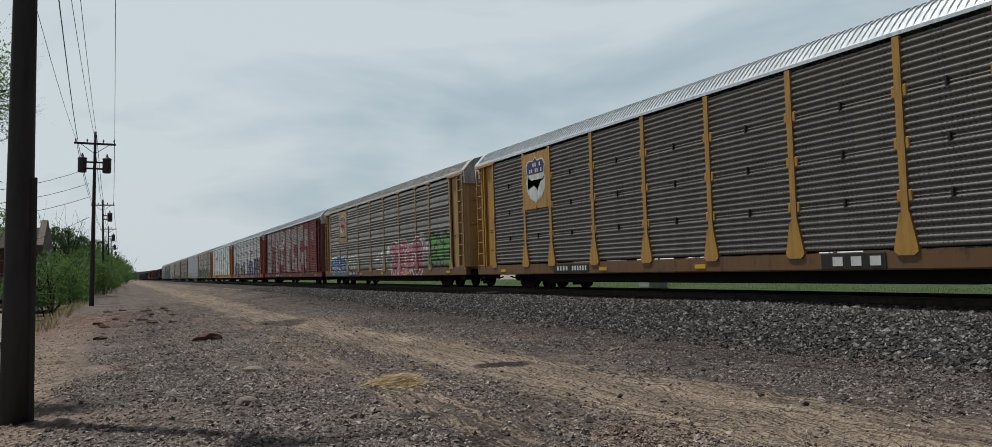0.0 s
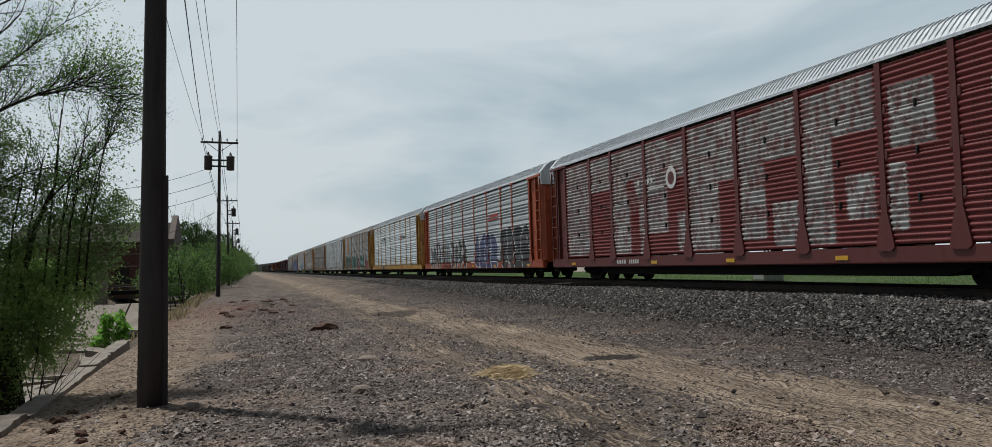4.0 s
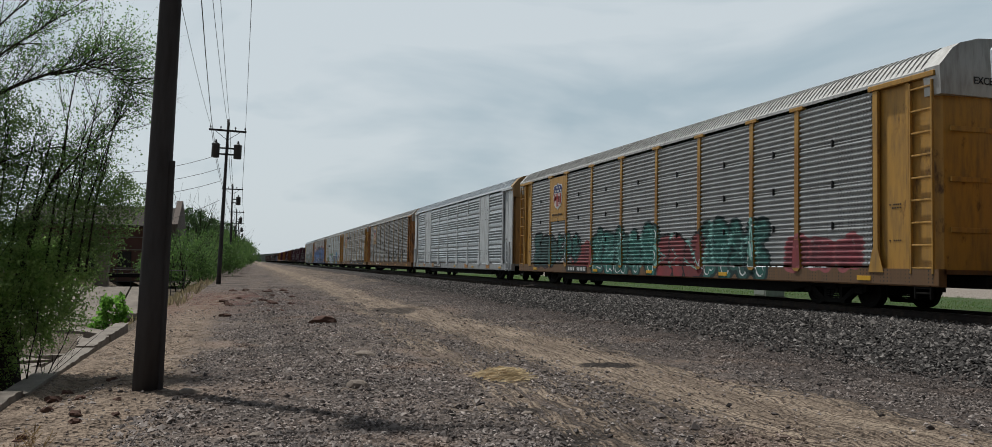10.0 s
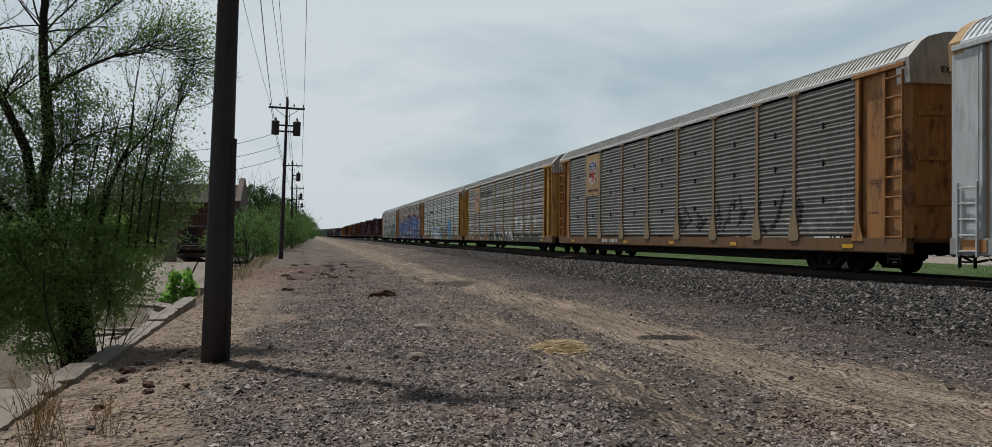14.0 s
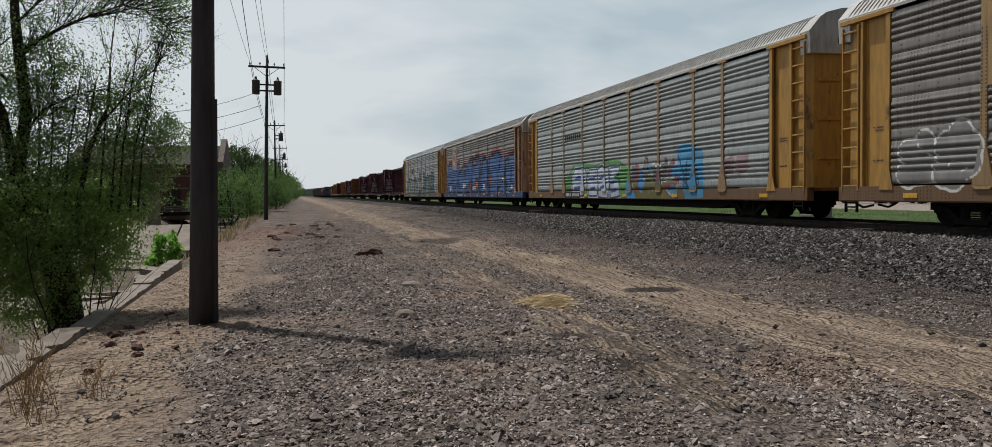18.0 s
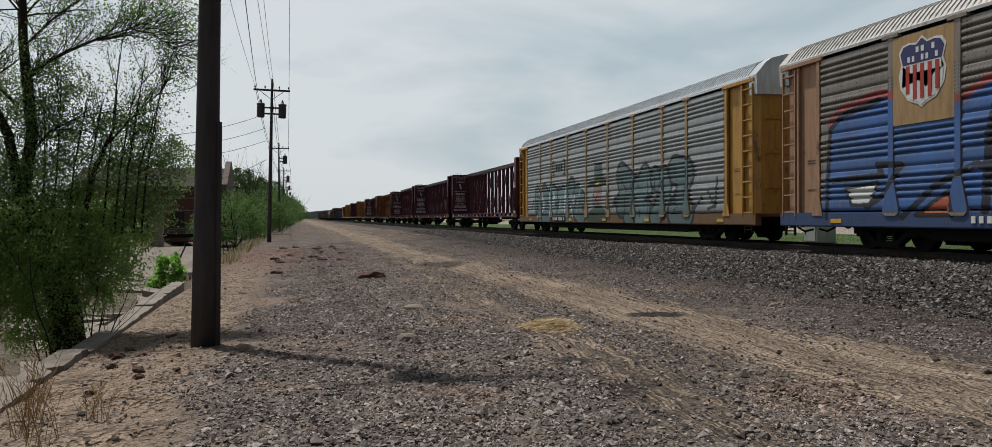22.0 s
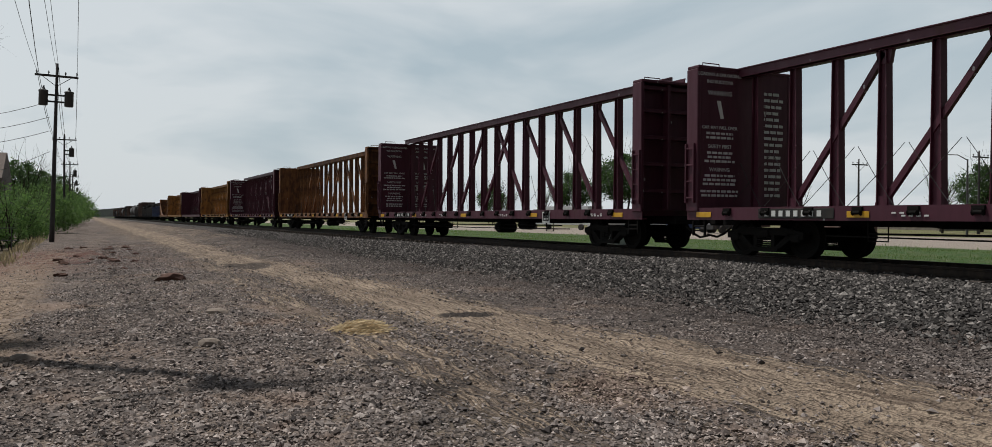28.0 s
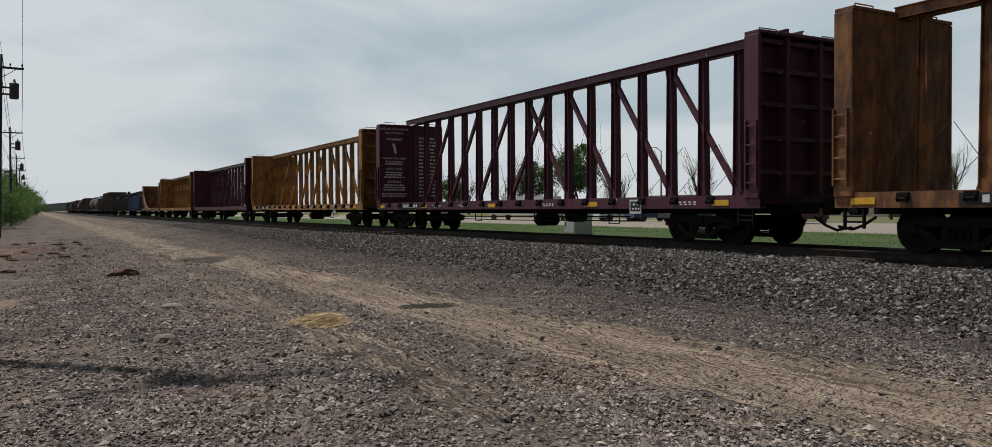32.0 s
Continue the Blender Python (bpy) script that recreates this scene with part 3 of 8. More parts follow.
def stones(name, places, size, flat, seed, spread=0.45):
    """Many angular stones in one mesh."""
    rng = np.random.default_rng(seed)
    n = len(places)
    base = OCTA_V[None] * (1 + rng.uniform(-0.35, 0.35, (n, 6, 3))) + rng.uniform(-0.25, 0.25, (n, 6, 3))
    s = np.minimum(size * rng.lognormal(0, spread, n), size * 2.4)[:, None]
    sc = np.concatenate([s * rng.uniform(0.75, 1.35, (n, 1)), s, s * flat * rng.uniform(0.7, 1.2, (n, 1))], 1)
    a = rng.uniform(0, TAU, n)
    t = rng.normal(0, 0.4, n)
    p = base * sc[:, None]
    y1 = p[..., 1] * np.cos(t)[:, None] - p[..., 2] * np.sin(t)[:, None]
    z1 = p[..., 1] * np.sin(t)[:, None] + p[..., 2] * np.cos(t)[:, None]
    x2 = p[..., 0] * np.cos(a)[:, None] - y1 * np.sin(a)[:, None]
    y2 = p[..., 0] * np.sin(a)[:, None] + y1 * np.cos(a)[:, None]
    v = np.stack([x2, y2, z1], -1) + places[:, None]
    f = OCTA_F[None] + (np.arange(n) * 6)[:, None, None]
    return from_arrays(name, v.reshape(-1, 3), f.reshape(-1, 3))


def scatter_ballast():
    rng = np.random.default_rng(11)
    n = 130000
    x = rng.uniform(9.1, 16.6, n * 2)
    y = 4 + 66 * rng.uniform(0, 1, n * 2) ** 1.35
    ok = (x < 13.45) | (rng.uniform(0, 1, n * 2) < 0.35)
    thin = rng.uniform(0, 1, n * 2) < sstep(x, 8.9, 10.6)
    x, y = x[ok & thin][:n], y[ok & thin][:n]
    z = ground_z(x, y) + rng.uniform(-0.005, 0.03, len(x))
    me = stones("ballast_stones", np.stack([x, y, z], -1), 0.0285, 0.85, 5, 0.3)
    tagged(put("ballast_stones", me, M["ballast"]), "grey crushed stone ballast along the rails", "ballast", kind="stuff")


def gravel_spots(n, near, far, power, seed):
    """Places for loose stones: thick in drifts, thin on the wheel tracks and the bare soil."""
    rng = np.random.default_rng(seed)
    x = rng.uniform(-2.1, 9.8, n)
    y = near + (far - near) * rng.uniform(0, 1, n) ** power
    # a loose fringe thins out behind the viewpoint
    y -= (rng.uniform(0, 1, n) < 0.12) * rng.exponential(1.6, n)
    drift = np.sin(x * 1.7 + 1.3 * np.sin(y * 0.5)) + np.sin(y * 1.1 + x * 0.6) + 0.8 * np.sin(2.9 * x - 1.7 * y)
    keep = rng.uniform(-2.4, 1.7, n) < drift * 0.75 + 0.1
    road = np.maximum(0.97 * np.exp(-((x - 5.85 + 0.04 * np.minimum(y, 35)) / 1.25) ** 4), 0.85 * np.exp(-((x - 2.9 - 0.022 * y) / 0.45) ** 2))
    sandy = (x < -0.8 - 0.05 * (10 - y) + 0.3 * np.sin(y * 1.3)) & (rng.uniform(0, 1, n) < 0.9)
    keep &= (rng.uniform(0, 1, n) > road * 0.98) & ~sandy & (((x - 5.35) / 0.5) ** 2 + ((y - 12.0) / 0.4) ** 2 > rng.uniform(0, 1.6, n))
    x, y = x[keep], y[keep]
    return np.stack([x, y, ground_z(x, y) + 0.009], -1)


def scatter_gravel():
    me = stones("gravel_stones", gravel_spots(210000, 3.2, 50, 2.0, 12), 0.0125, 0.7, 6, 0.35)
    tagged(put("gravel_stones", me, M["gravel"]), "loose grey and brown gravel on the ground", "gravel", kind="stuff")
    me = stones("coarse_gravel", gravel_spots(80000, 3.2, 42, 1.9, 14), 0.019, 0.7, 7, 0.4)
    tagged(put("coarse_gravel", me, M["coarse"]), "flat angular stones among the gravel", "gravel", kind="stuff")


scatter_ballast()
scatter_gravel()


# ---- railway track ----
def build_track():
    track = empty("railway_track", pose(TRACK_X, 0, RAIL_Z), "two dark steel rails on ties in stone ballast", "railway track", kind="structure")
    prof = [(-0.07, -0.17), (0.07, -0.17), (0.07, -0.155), (0.012, -0.135), (0.012, -0.045), (0.036, -0.035), (0.036, -0.004), (0.03, 0.0),
            (-0.03, 0.0), (-0.036, -0.004), (-0.036, -0.035), (-0.012, -0.045), (-0.012, -0.135), (-0.07, -0.155)]
    for x in (-0.755, 0.755):
        bm = bmesh.new()
        prism(bm, [(x + p, q) for p, q in prof], "y", -300, 1500)
        bmesh.ops.recalc_face_normals(bm, faces=bm.faces)
        part("rail", bm, M["rail"], track)
    bm = bmesh.new()
    bbox(bm, -1.3, 1.3, -0.11, 0.11, -0.33, -0.172, 0.01)
    tie = mesh_of(bm, "tie")
    for i in range(150):
        put("tie", tie, M["tie"], track, pose(0, 2 + i * 0.56, 0))
    bm = bmesh.new()
    for i in range(700):
        box(bm, -1.3, 1.3, 86 + i * 0.56, 86.22 + i * 0.56, -0.33, -0.172)
    tagged(part("far_ties", bm, M["tie"], track), kind="stuff")


build_track()


# ---- utility poles and wires ----
POLES = [(-1.11, 10.6), (-1.77, 54.6), (-1.98, 95.7), (-2.1, 137), (-2.3, 180), (-2.5, 224)]


def utility_pole(x, y, h, lean, arm_z, cans, label, conduit=False, r=0.142):
    p = empty("utility_pole", pose(x, y, float(ground_z(x, y)) - 0.05, 0, lean, 0), label, "utility pole", "line of utility poles")
    bm = bmesh.new()
    tube(bm, [(0, 0, h * k / 8) for k in range(9)], [r * (1 - 0.5 * k / 8) for k in range(9)], 18)
    part("shaft", bm, M["wood"], p, smooth=True)
    bm = bmesh.new()
    bbox(bm, -1.12, 1.12, -0.21, -0.10, arm_z - 0.06, arm_z + 0.06)
    part("crossarm", bm, M["wood"], p)
    for s in (-1, 1):
        bm = bmesh.new()
        tube(bm, [(s * 0.75, -0.17, arm_z - 0.05), (0, -0.14, arm_z - 0.6)], 0.018, 5)
        part("arm_brace", bm, M["wire"], p)
    for xx in (-1.03, -0.42, 0.45, 1.03):
        bm = bmesh.new()
        disc_stack(bm, [(arm_z + 0.06, 0.02), (arm_z + 0.14, 0.022), (arm_z + 0.15, 0.05), (arm_z + 0.2, 0.055), (arm_z + 0.23, 0.03), (arm_z + 0.27, 0.03)], 10, "z")
        bmesh.ops.translate(bm, vec=(xx, -0.155, 0), verts=bm.verts)
        part("insulator", bm, M["tank_grey"], p)
    for s in cans:
        bm = bmesh.new()
        z0 = arm_z - 1.72
        disc_stack(bm, [(z0, 0.20), (z0 + 0.03, 0.24), (z0 + 0.78, 0.24), (z0 + 0.82, 0.26), (z0 + 0.87, 0.25), (z0 + 0.92, 0.1), (z0 + 1.1, 0.04), (z0 + 1.13, 0.05)], 16, "z")
        bmesh.ops.translate(bm, vec=(s * 0.66, -0.05 if abs(s) == 1 else -0.42, 0), verts=bm.verts)
        c = part("transformer", bm, M["tank_grey"], p, "dark grey transformer can", True)
        for zb in (z0 + 0.2, z0 + 0.58):
            bm = bmesh.new()
            bbox(bm, min(0, s * 0.45), max(0, s * 0.45), -0.04, 0.04, zb, zb + 0.1)
            part("bracket", bm, M["wire"], c)
    if conduit:
        bm = bmesh.new()
        tube(bm, [(0.155, -0.06, 0), (0.145, -0.06, 1.4), (0.135, -0.06, 2.75)], 0.035, 8)
        part("conduit", bm, M["wood"], p, "wooden cable moulding")
    return p


utility_pole(*POLES[0], 11.3, 1.35, 9.7, (0.2,), "dark weathered wooden utility pole in bare soil", True, 0.155)
utility_pole(*POLES[1], 10.4, 1.5, 9.65, (-1, 1), "wooden utility pole with crossarm and two transformers")
utility_pole(*POLES[2], 9.9, 0, 9.3, (1,), "wooden utility pole with crossarm and one transformer")
for pp in POLES[3:]:
    utility_pole(*pp, 9.6, 0, 9.1, (1,), "wooden utility pole with crossarm among bushes")


def wire(name, a, b, sag, r, label="thin dark overhead power line", seg=14):
    bm = bmesh.new()
    a, b = Vector(a), Vector(b)
    pts = []
    for i in range(seg + 1):
        k = i / seg
        p = a.lerp(b, k)
        p.z -= sag * 4 * k * (1 - k)
        pts.append(p)
    tube(bm, pts, r, 4)
    ob = part(name, bm, M["wire"], None)
    return tagged(ob, label, "power line", "overhead wires")


# five lines: where each crosses the first pole, the second pole and the rest
for x0, x1, z1, off in ((-2.08, -2.53, 9.85, -1.03), (-1.16, -2.45, 9.85, -0.9), (-1.17, -1.55, 10.05, -0.1), (-0.88, -1.42, 10.05, 0.1), (-0.01, -0.46, 9.85, 1.03)):
    line = [(x0 + 0.3, -33, 9.9), (x0, POLES[0][1] - 0.15, 9.9), (x1, POLES[1][1] - 0.15, z1)] + [(px + off, py - 0.15, z) for (px, py), z in zip(POLES[2:], (9.55, 9.35, 9.35, 9.35))]
    for a, b in zip(line, line[1:]):
        wire("overhead_wire", a, b, 0.55, (0.016 if off == -0.9 else 0.009) if b[1] < 60 else 0.016)
for z0, z1, yy in ((8.1, 7.6, 50), (7.2, 6.9, 47), (6.4, 6.0, 44), (5.2, 4.8, 70)):
    wire("service_wire", (-1.88, 54.5, z0), (-16, yy, z1), 1.5, 0.014, "dark service cable from pole to building")


# ---- sprayed lettering as distances ----
def seg_dist(py, pz, a, b):
    ay, az, by, bz = *a, *b
    dy, dz = by - ay, bz - az
    k = np.clip(((py - ay) * dy + (pz - az) * dz) / (dy * dy + dz * dz + 1e-9), 0, 1)
    return np.hypot(py - ay - k * dy, pz - az - k * dz)


class Spray:
    """Signed distances of sprayed shapes on a car's side: fill, line, second colour, white."""

    def __init__(self):
        self.shapes = []

    def letters(self, y0, y1, z0, z1, n, seed, fat=0.16, edge=0.045, fill=True, col=(0.3, 0.3, 0.3), lcol=(0.02, 0.02, 0.02), inner=None):
        """A row of swollen, leaning, interlocked sprayed shapes."""
        rng = random.Random(seed)
        w, h = (y1 - y0) / n, z1 - z0
        for i in range(n):
            yc = y1 - w * (i + 0.5)
            lean = rng.uniform(-0.25, 0.25) * w
            strokes = []
            if fill:
                strokes.append([(yc + lean, z0 + 0.1 * h), (yc + rng.uniform(-0.2, 0.2) * w, z0 + 0.5 * h), (yc - lean, z0 + h * rng.uniform(0.75, 0.95))])
                strokes.append([(yc - 0.3 * w, z0 + h * rng.uniform(0.1, 0.4)), (yc + 0.3 * w, z0 + h * rng.uniform(0.1, 0.5))])
                strokes.append([(yc - 0.32 * w, z0 + h * rng.uniform(0.55, 0.9)), (yc + 0.25 * w, z0 + h * rng.uniform(0.6, 0.95))])
            else:
                p = [(yc + 0.4 * w, z0 + h * rng.uniform(0, 0.3))]
                for k in range(rng.randint(4, 6)):
                    p.append((yc + rng.uniform(-0.45, 0.45) * w, z0 + h * rng.uniform(0.0, 1.0)))
                strokes.append(p)
            tone = rng.uniform(0.75, 1.25)
            self.shapes.append(("letter", strokes, fat * rng.uniform(0.85, 1.2), edge, fill, inner, tuple(c * tone for c in col), lcol))
            if fill:
                for k in range(2):
                    a = (yc + rng.uniform(-0.25, 0.25) * w, z0 + h * rng.uniform(0.2, 0.8))
                    self.shapes.append(("blob", 2, [a, (a[0] + rng.uniform(-0.12, 0.12) * w, a[1] + h * rng.uniform(-0.22, 0.22))], 0.03, lcol))
        return self

    def blob(self, chan, pts, r, col=(0.01, 0.01, 0.012)):
        self.shapes.append(("blob", chan, pts, r, col))
        return self

    def rect(self, chan, y0, y1, z0, z1, col=(0.5, 0.5, 0.48)):
        self.shapes.append(("rect", chan, y0, y1, z0, z1, col))
        return self

    def poly(self, chan, pts, col=(0.5, 0.5, 0.48), edge=0.0, ecol=(0.012, 0.012, 0.015)):
        """A filled outline, with a drawn edge if asked for."""
        self.shapes.append(("poly", chan, pts, 0, col))
        if edge:
            self.shapes.append(("blob", 2, list(pts) + [pts[0]], edge, ecol))
        return self

    def field(self, y, z):
        g = {c: np.full(y.shape, 9.0) for c in (1, 2, 3, 4)}
        gc, gl = np.zeros((*y.shape, 4), np.float32), np.zeros((*y.shape, 4), np.float32)
        gc[..., 3] = gl[..., 3] = 1
        lo, hi = y.min() - 0.6, y.max() + 0.6
        for s in self.shapes:
            col = s[6] if s[0] in ("letter", "rect") else s[4]
            if s[0] == "rect":
                _, c, y0, y1, z0, z1, col = s
                d = np.maximum(np.abs(y - (y0 + y1) / 2) - abs(y1 - y0) / 2, np.abs(z - (z0 + z1) / 2) - (z1 - z0) / 2)
            elif s[0] == "poly":
                c, pts = s[1], s[2]
                if max(p[0] for p in pts) < lo or min(p[0] for p in pts) > hi:
                    continue
                d, inside = np.full(y.shape, 9.0), np.zeros(y.shape, bool)
                for a, b in zip(pts, pts[1:] + pts[:1]):
                    d = np.minimum(d, seg_dist(y, z, a, b))
                    if a[1] != b[1]:
                        inside ^= ((a[1] > z) != (b[1] > z)) & (y < (b[0] - a[0]) * (z - a[1]) / (b[1] - a[1]) + a[0])
                d = np.where(inside, -d, d)
            else:
                lines = s[1] if s[0] == "letter" else [s[2]]
                ys = [p[0] for l in lines for p in l]
                if max(ys) < lo or min(ys) > hi:
                    continue
                d = np.full(y.shape, 9.0)
                for l in lines:
                    for a, b in zip(l, l[1:] if len(l) > 1 else l):
                        d = np.minimum(d, seg_dist(y, z, a, b))
            if s[0] == "letter":
                _, strokes, fat, edge, fill, inner, col, lcol = s
                if fill:
                    cover = d - fat < 0.03
                    g[2] = np.where(cover, np.maximum(g[2], 0.02), g[2])
                    gc[d - fat < 0.08] = (*col, 1)
                    g[1] = np.minimum(g[1], d - fat)
                    ring = np.abs(d - fat) - edge
                    gl[ring < 0.08] = (*lcol, 1)
                    g[2] = np.minimum(g[2], ring)
                    if inner:
                        g[4] = np.minimum(g[4], np.abs(d - fat * 0.45) - 0.022)
                else:
                    gl[d - edge < 0.08] = (*lcol, 1)
                    g[2] = np.minimum(g[2], d - edge)
                continue
            if s[0] == "blob":
                c, d = s[1], d - s[3]
            if c in (1, 2):
                (gc if c == 1 else gl)[d < 0.08] = (*col, 1)
            g[c] = np.minimum(g[c], d)
        return g, gc, gl


# ---- freight cars ----
PANEL_Y = [-11.25, -8.68, -6.76, -4.06, -1.35, 1.35, 4.06, 6.76, 8.68, 11.25]
PANEL_Z0, PANEL_Z1 = 0.92, 4.70
SIDE_X = -1.50


def panel_profile(kind):
    """Heights and depths of the side sheets: rounded ribs between flat bands, or fine ribs with lapped seams."""
    pts = []
    if kind == "bands":
        # each sheet, from below: a lapped foot that slopes in, a smooth riveted band, then swelling lands parted by four grooves
        z = PANEL_Z0
        mod = (PANEL_Z1 - PANEL_Z0) / 4
        for m in range(4):
            pts += [(z, -0.006), (z + 0.045 * mod, 0.03), (z + 0.06 * mod, 0.036), (z + 0.12 * mod, 0.034), (z + 0.19 * mod, 0.032), (z + 0.262 * mod, 0.03)]
            for i in range(4):
                g = z + (0.305 + 0.155 * i) * mod
                pts += [(g - 0.030 * mod, 0.022), (g - 0.022 * mod, -0.03), (g + 0.006 * mod, -0.036), (g + 0.022 * mod, 0.016), (g + 0.038 * mod, 0.04), (g + 0.066 * mod, 0.049), (g + 0.098 * mod, 0.044), (g + 0.116 * mod, 0.034)]
            pts += [(z + 0.91 * mod, 0.03), (z + 0.965 * mod, 0.028), (z + 0.985 * mod, 0.02), (z + 0.995 * mod, -0.006)]
            z += mod
    else:
        z = PANEL_Z0
        mod = (PANEL_Z1 - PANEL_Z0) / 4
        for m in range(4):
            n = 7
            rib = (mod - 0.05) / n
            for i in range(n):
                a = z + i * rib
                pts += [(a + 0.04 * rib, -0.02), (a + 0.18 * rib, 0.018), (a + 0.42 * rib, 0.038), (a + 0.66 * rib, 0.03), (a + 0.90 * rib, -0.02)]
            pts += [(z + mod - 0.05, 0.022), (z + mod - 0.025, 0.022), (z + mod - 0.022, -0.02), (z + mod - 0.004, -0.02)]
            z += mod
    return pts


def panel_mesh(kind, y0, y1, spray=None):
    prof = panel_profile(kind)
    z = np.array([p[0] for p in prof])
    d = np.array([p[1] for p in prof])
    cols = max(2, int((y1 - y0) / 0.075)) if spray else 2
    yy = np.linspace(y0 + 0.03, y1 - 0.03, cols)
    gy, gz = np.meshgrid(yy, z)
    gx = np.broadcast_to(SIDE_X - d[:, None], gy.shape)
    n, w = gy.shape
    v = np.stack([gx, gy, gz], -1).reshape(-1, 3)
    i = (np.arange(n - 1)[:, None] * w + np.arange(w - 1)[None]).ravel()
    f = np.stack([i, i + w, i + w + 1, i + 1], -1)
    me = from_arrays("side_panel", v, f)
    me.polygons.foreach_set("use_smooth", [True] * len(me.polygons))
    band = np.zeros(gy.shape, np.float32)
    if kind == "bands":
        part_of = (z - PANEL_Z0) / ((PANEL_Z1 - PANEL_Z0) / 4) % 1
        band[(part_of > 0.05) & (part_of < 0.25)] = 1.0
    me.attributes.new("bd", "FLOAT", "POINT").data.foreach_set("value", band.ravel())
    g, gc, gl = spray.field(gy, gz) if spray else (None, None, None)
    for nm, arr in (("gc", gc), ("gl", gl)):
        a = me.attributes.new(nm, "FLOAT_COLOR", "POINT")
        if spray:
            a.data.foreach_set("color", arr.ravel())
    for c in (1, 2, 3, 4):
        a = me.attributes.new("g%d" % c, "FLOAT", "POINT")
        a.data.foreach_set("value", (g[c] if g else np.full(gy.shape, 9.0)).ravel().astype(np.float32))
    return me


def post_mesh(flare, cap):
    """A side post: channel section, flared foot, and a short cap plate at the eave."""
    bm = bmesh.new()
    x0, x1 = SIDE_X - 0.056, SIDE_X + 0.02
    w = 0.078
    prism(bm, [(-w, 1.5), (w, 1.5), (w, 4.74), (-w, 4.74)], "x", x0, x1)
    fl = 0.25 if flare else 0.15
    prism(bm, [(-fl + 0.09, 0.79), (fl - 0.09, 0.79), (fl, 0.86), (fl, 0.93), (w + 0.03, 1.56), (-w - 0.03, 1.56), (-fl, 0.93), (-fl, 0.86)], "x", x0 - 0.016, x1)
    foot = PANEL_Z0
    if not cap:
        for k in range(1, 4):
            zz = foot + k * (PANEL_Z1 - PANEL_Z0) / 4
            for q in (-1, 1):
                bbox(bm, x0 + 0.01, x1, q * (w + 0.045) - 0.045, q * (w + 0.045) + 0.045, zz - 0.12, zz + 0.1, 0.015)
    if cap:
        bbox(bm, x0 - 0.02, x1, -0.26, 0.26, 4.70, 4.79, 0.008)
    bmesh.ops.recalc_face_normals(bm, faces=bm.faces)
    return mesh_of(bm, "side_post")


ROOF_PROF = [(-1.56, 4.76), (-1.56, 4.83), (-1.47, 4.93), (-1.24, 5.19), (-1.05, 5.31), (-0.6, 5.43), (0, 5.47)]


def roof_mesh(half):
    """A ribbed roof sheet with a standing rib at every sheet edge."""
    prof = ROOF_PROF + [(-x, z) for x, z in ROOF_PROF[-2::-1]]
    cx, cz = 0.0, 3.6
    ys, up = [], []
    pitch = 0.165
    n = int(2 * half / pitch)
    pitch = 2 * half / n
    for i in range(n):
        a = -half + i * pitch
        ys += [a, a + pitch - 0.055, a + pitch - 0.047, a + pitch - 0.014, a + pitch - 0.004]
        up += [0, 0, 0.03, 0.03, 0]
    ys.append(half)
    up.append(0)
    v = []
    for y, u in zip(ys, up):
        for x, z in prof:
            nx, nz = x - cx, (z - cz) * 1.2
            ln = math.hypot(nx, nz)
            k = u if z > 4.85 else 0
            v.append((x + nx / ln * k, y, z + nz / ln * k))
    w = len(prof)
    f = [(r * w + c, r * w + c + 1, (r + 1) * w + c + 1, (r + 1) * w + c) for r in range(len(ys) - 1) for c in range(w - 1)]
    f += [tuple(range(w)), tuple((len(ys) - 1) * w + c for c in range(w - 1, -1, -1))]
    return from_arrays("roof", np.array(v), f)


def roof_end_mesh():
    """The rounded hood over the end doors."""
    bm = bmesh.new()
    pts = [(-1.5, 4.3)] + [(x * 0.985, z + 0.03) for x, z in ROOF_PROF[1:]] + [(-x * 0.985, z + 0.03) for x, z in ROOF_PROF[-2:0:-1]] + [(1.5, 4.3)]
    prism(bm, pts, "y", 0, 0.42)
    bmesh.ops.recalc_face_normals(bm, faces=bm.faces)
    return mesh_of(bm, "end_hood")


def end_door_mesh():
    """Tall end doors with rounded outer corners, reaching past the side walls."""
    bm = bmesh.new()
    out = [(-1.44, 0.0), (-1.44, 0.62), (-1.3, 0.80), (-0.5, 0.88), (0.5, 0.88), (1.3, 0.80), (1.44, 0.62), (1.44, 0.0)]
    prism(bm, out, "z", 0.85, 4.75)
    bmesh.ops.recalc_face_normals(bm, faces=bm.faces)
    return mesh_of(bm, "end_door")


def end_bay_mesh(piece):
    """One steel piece of the plain bay beside the end doors: sheet, corner channel, stiffener or header."""
    bm = bmesh.new()
    if piece == "bay_sheet":
        bbox(bm, SIDE_X + 0.07, SIDE_X + 0.13, 0.0, 1.02, 0.86, 4.7, 0.008)
    elif piece == "bay_channel":
        bbox(bm, SIDE_X - 0.05, SIDE_X + 0.025, 0.02, 0.17, 0.82, 4.67, 0.01)
        prism(bm, [(-0.1, 0.80), (0.34, 0.80), (0.17, 1.3), (0.02, 1.3)], "x", SIDE_X - 0.06, SIDE_X - 0.045)
    elif piece == "bay_stiffener":
        bbox(bm, SIDE_X - 0.03, SIDE_X + 0.13, 0.94, 1.03, 0.84, 4.67, 0.01)
    else:
        bbox(bm, SIDE_X - 0.07, SIDE_X + 0.02, -0.1, 1.72, 4.68, 4.79, 0.01)
    bmesh.ops.recalc_face_normals(bm, faces=bm.faces)
    return mesh_of(bm, piece)


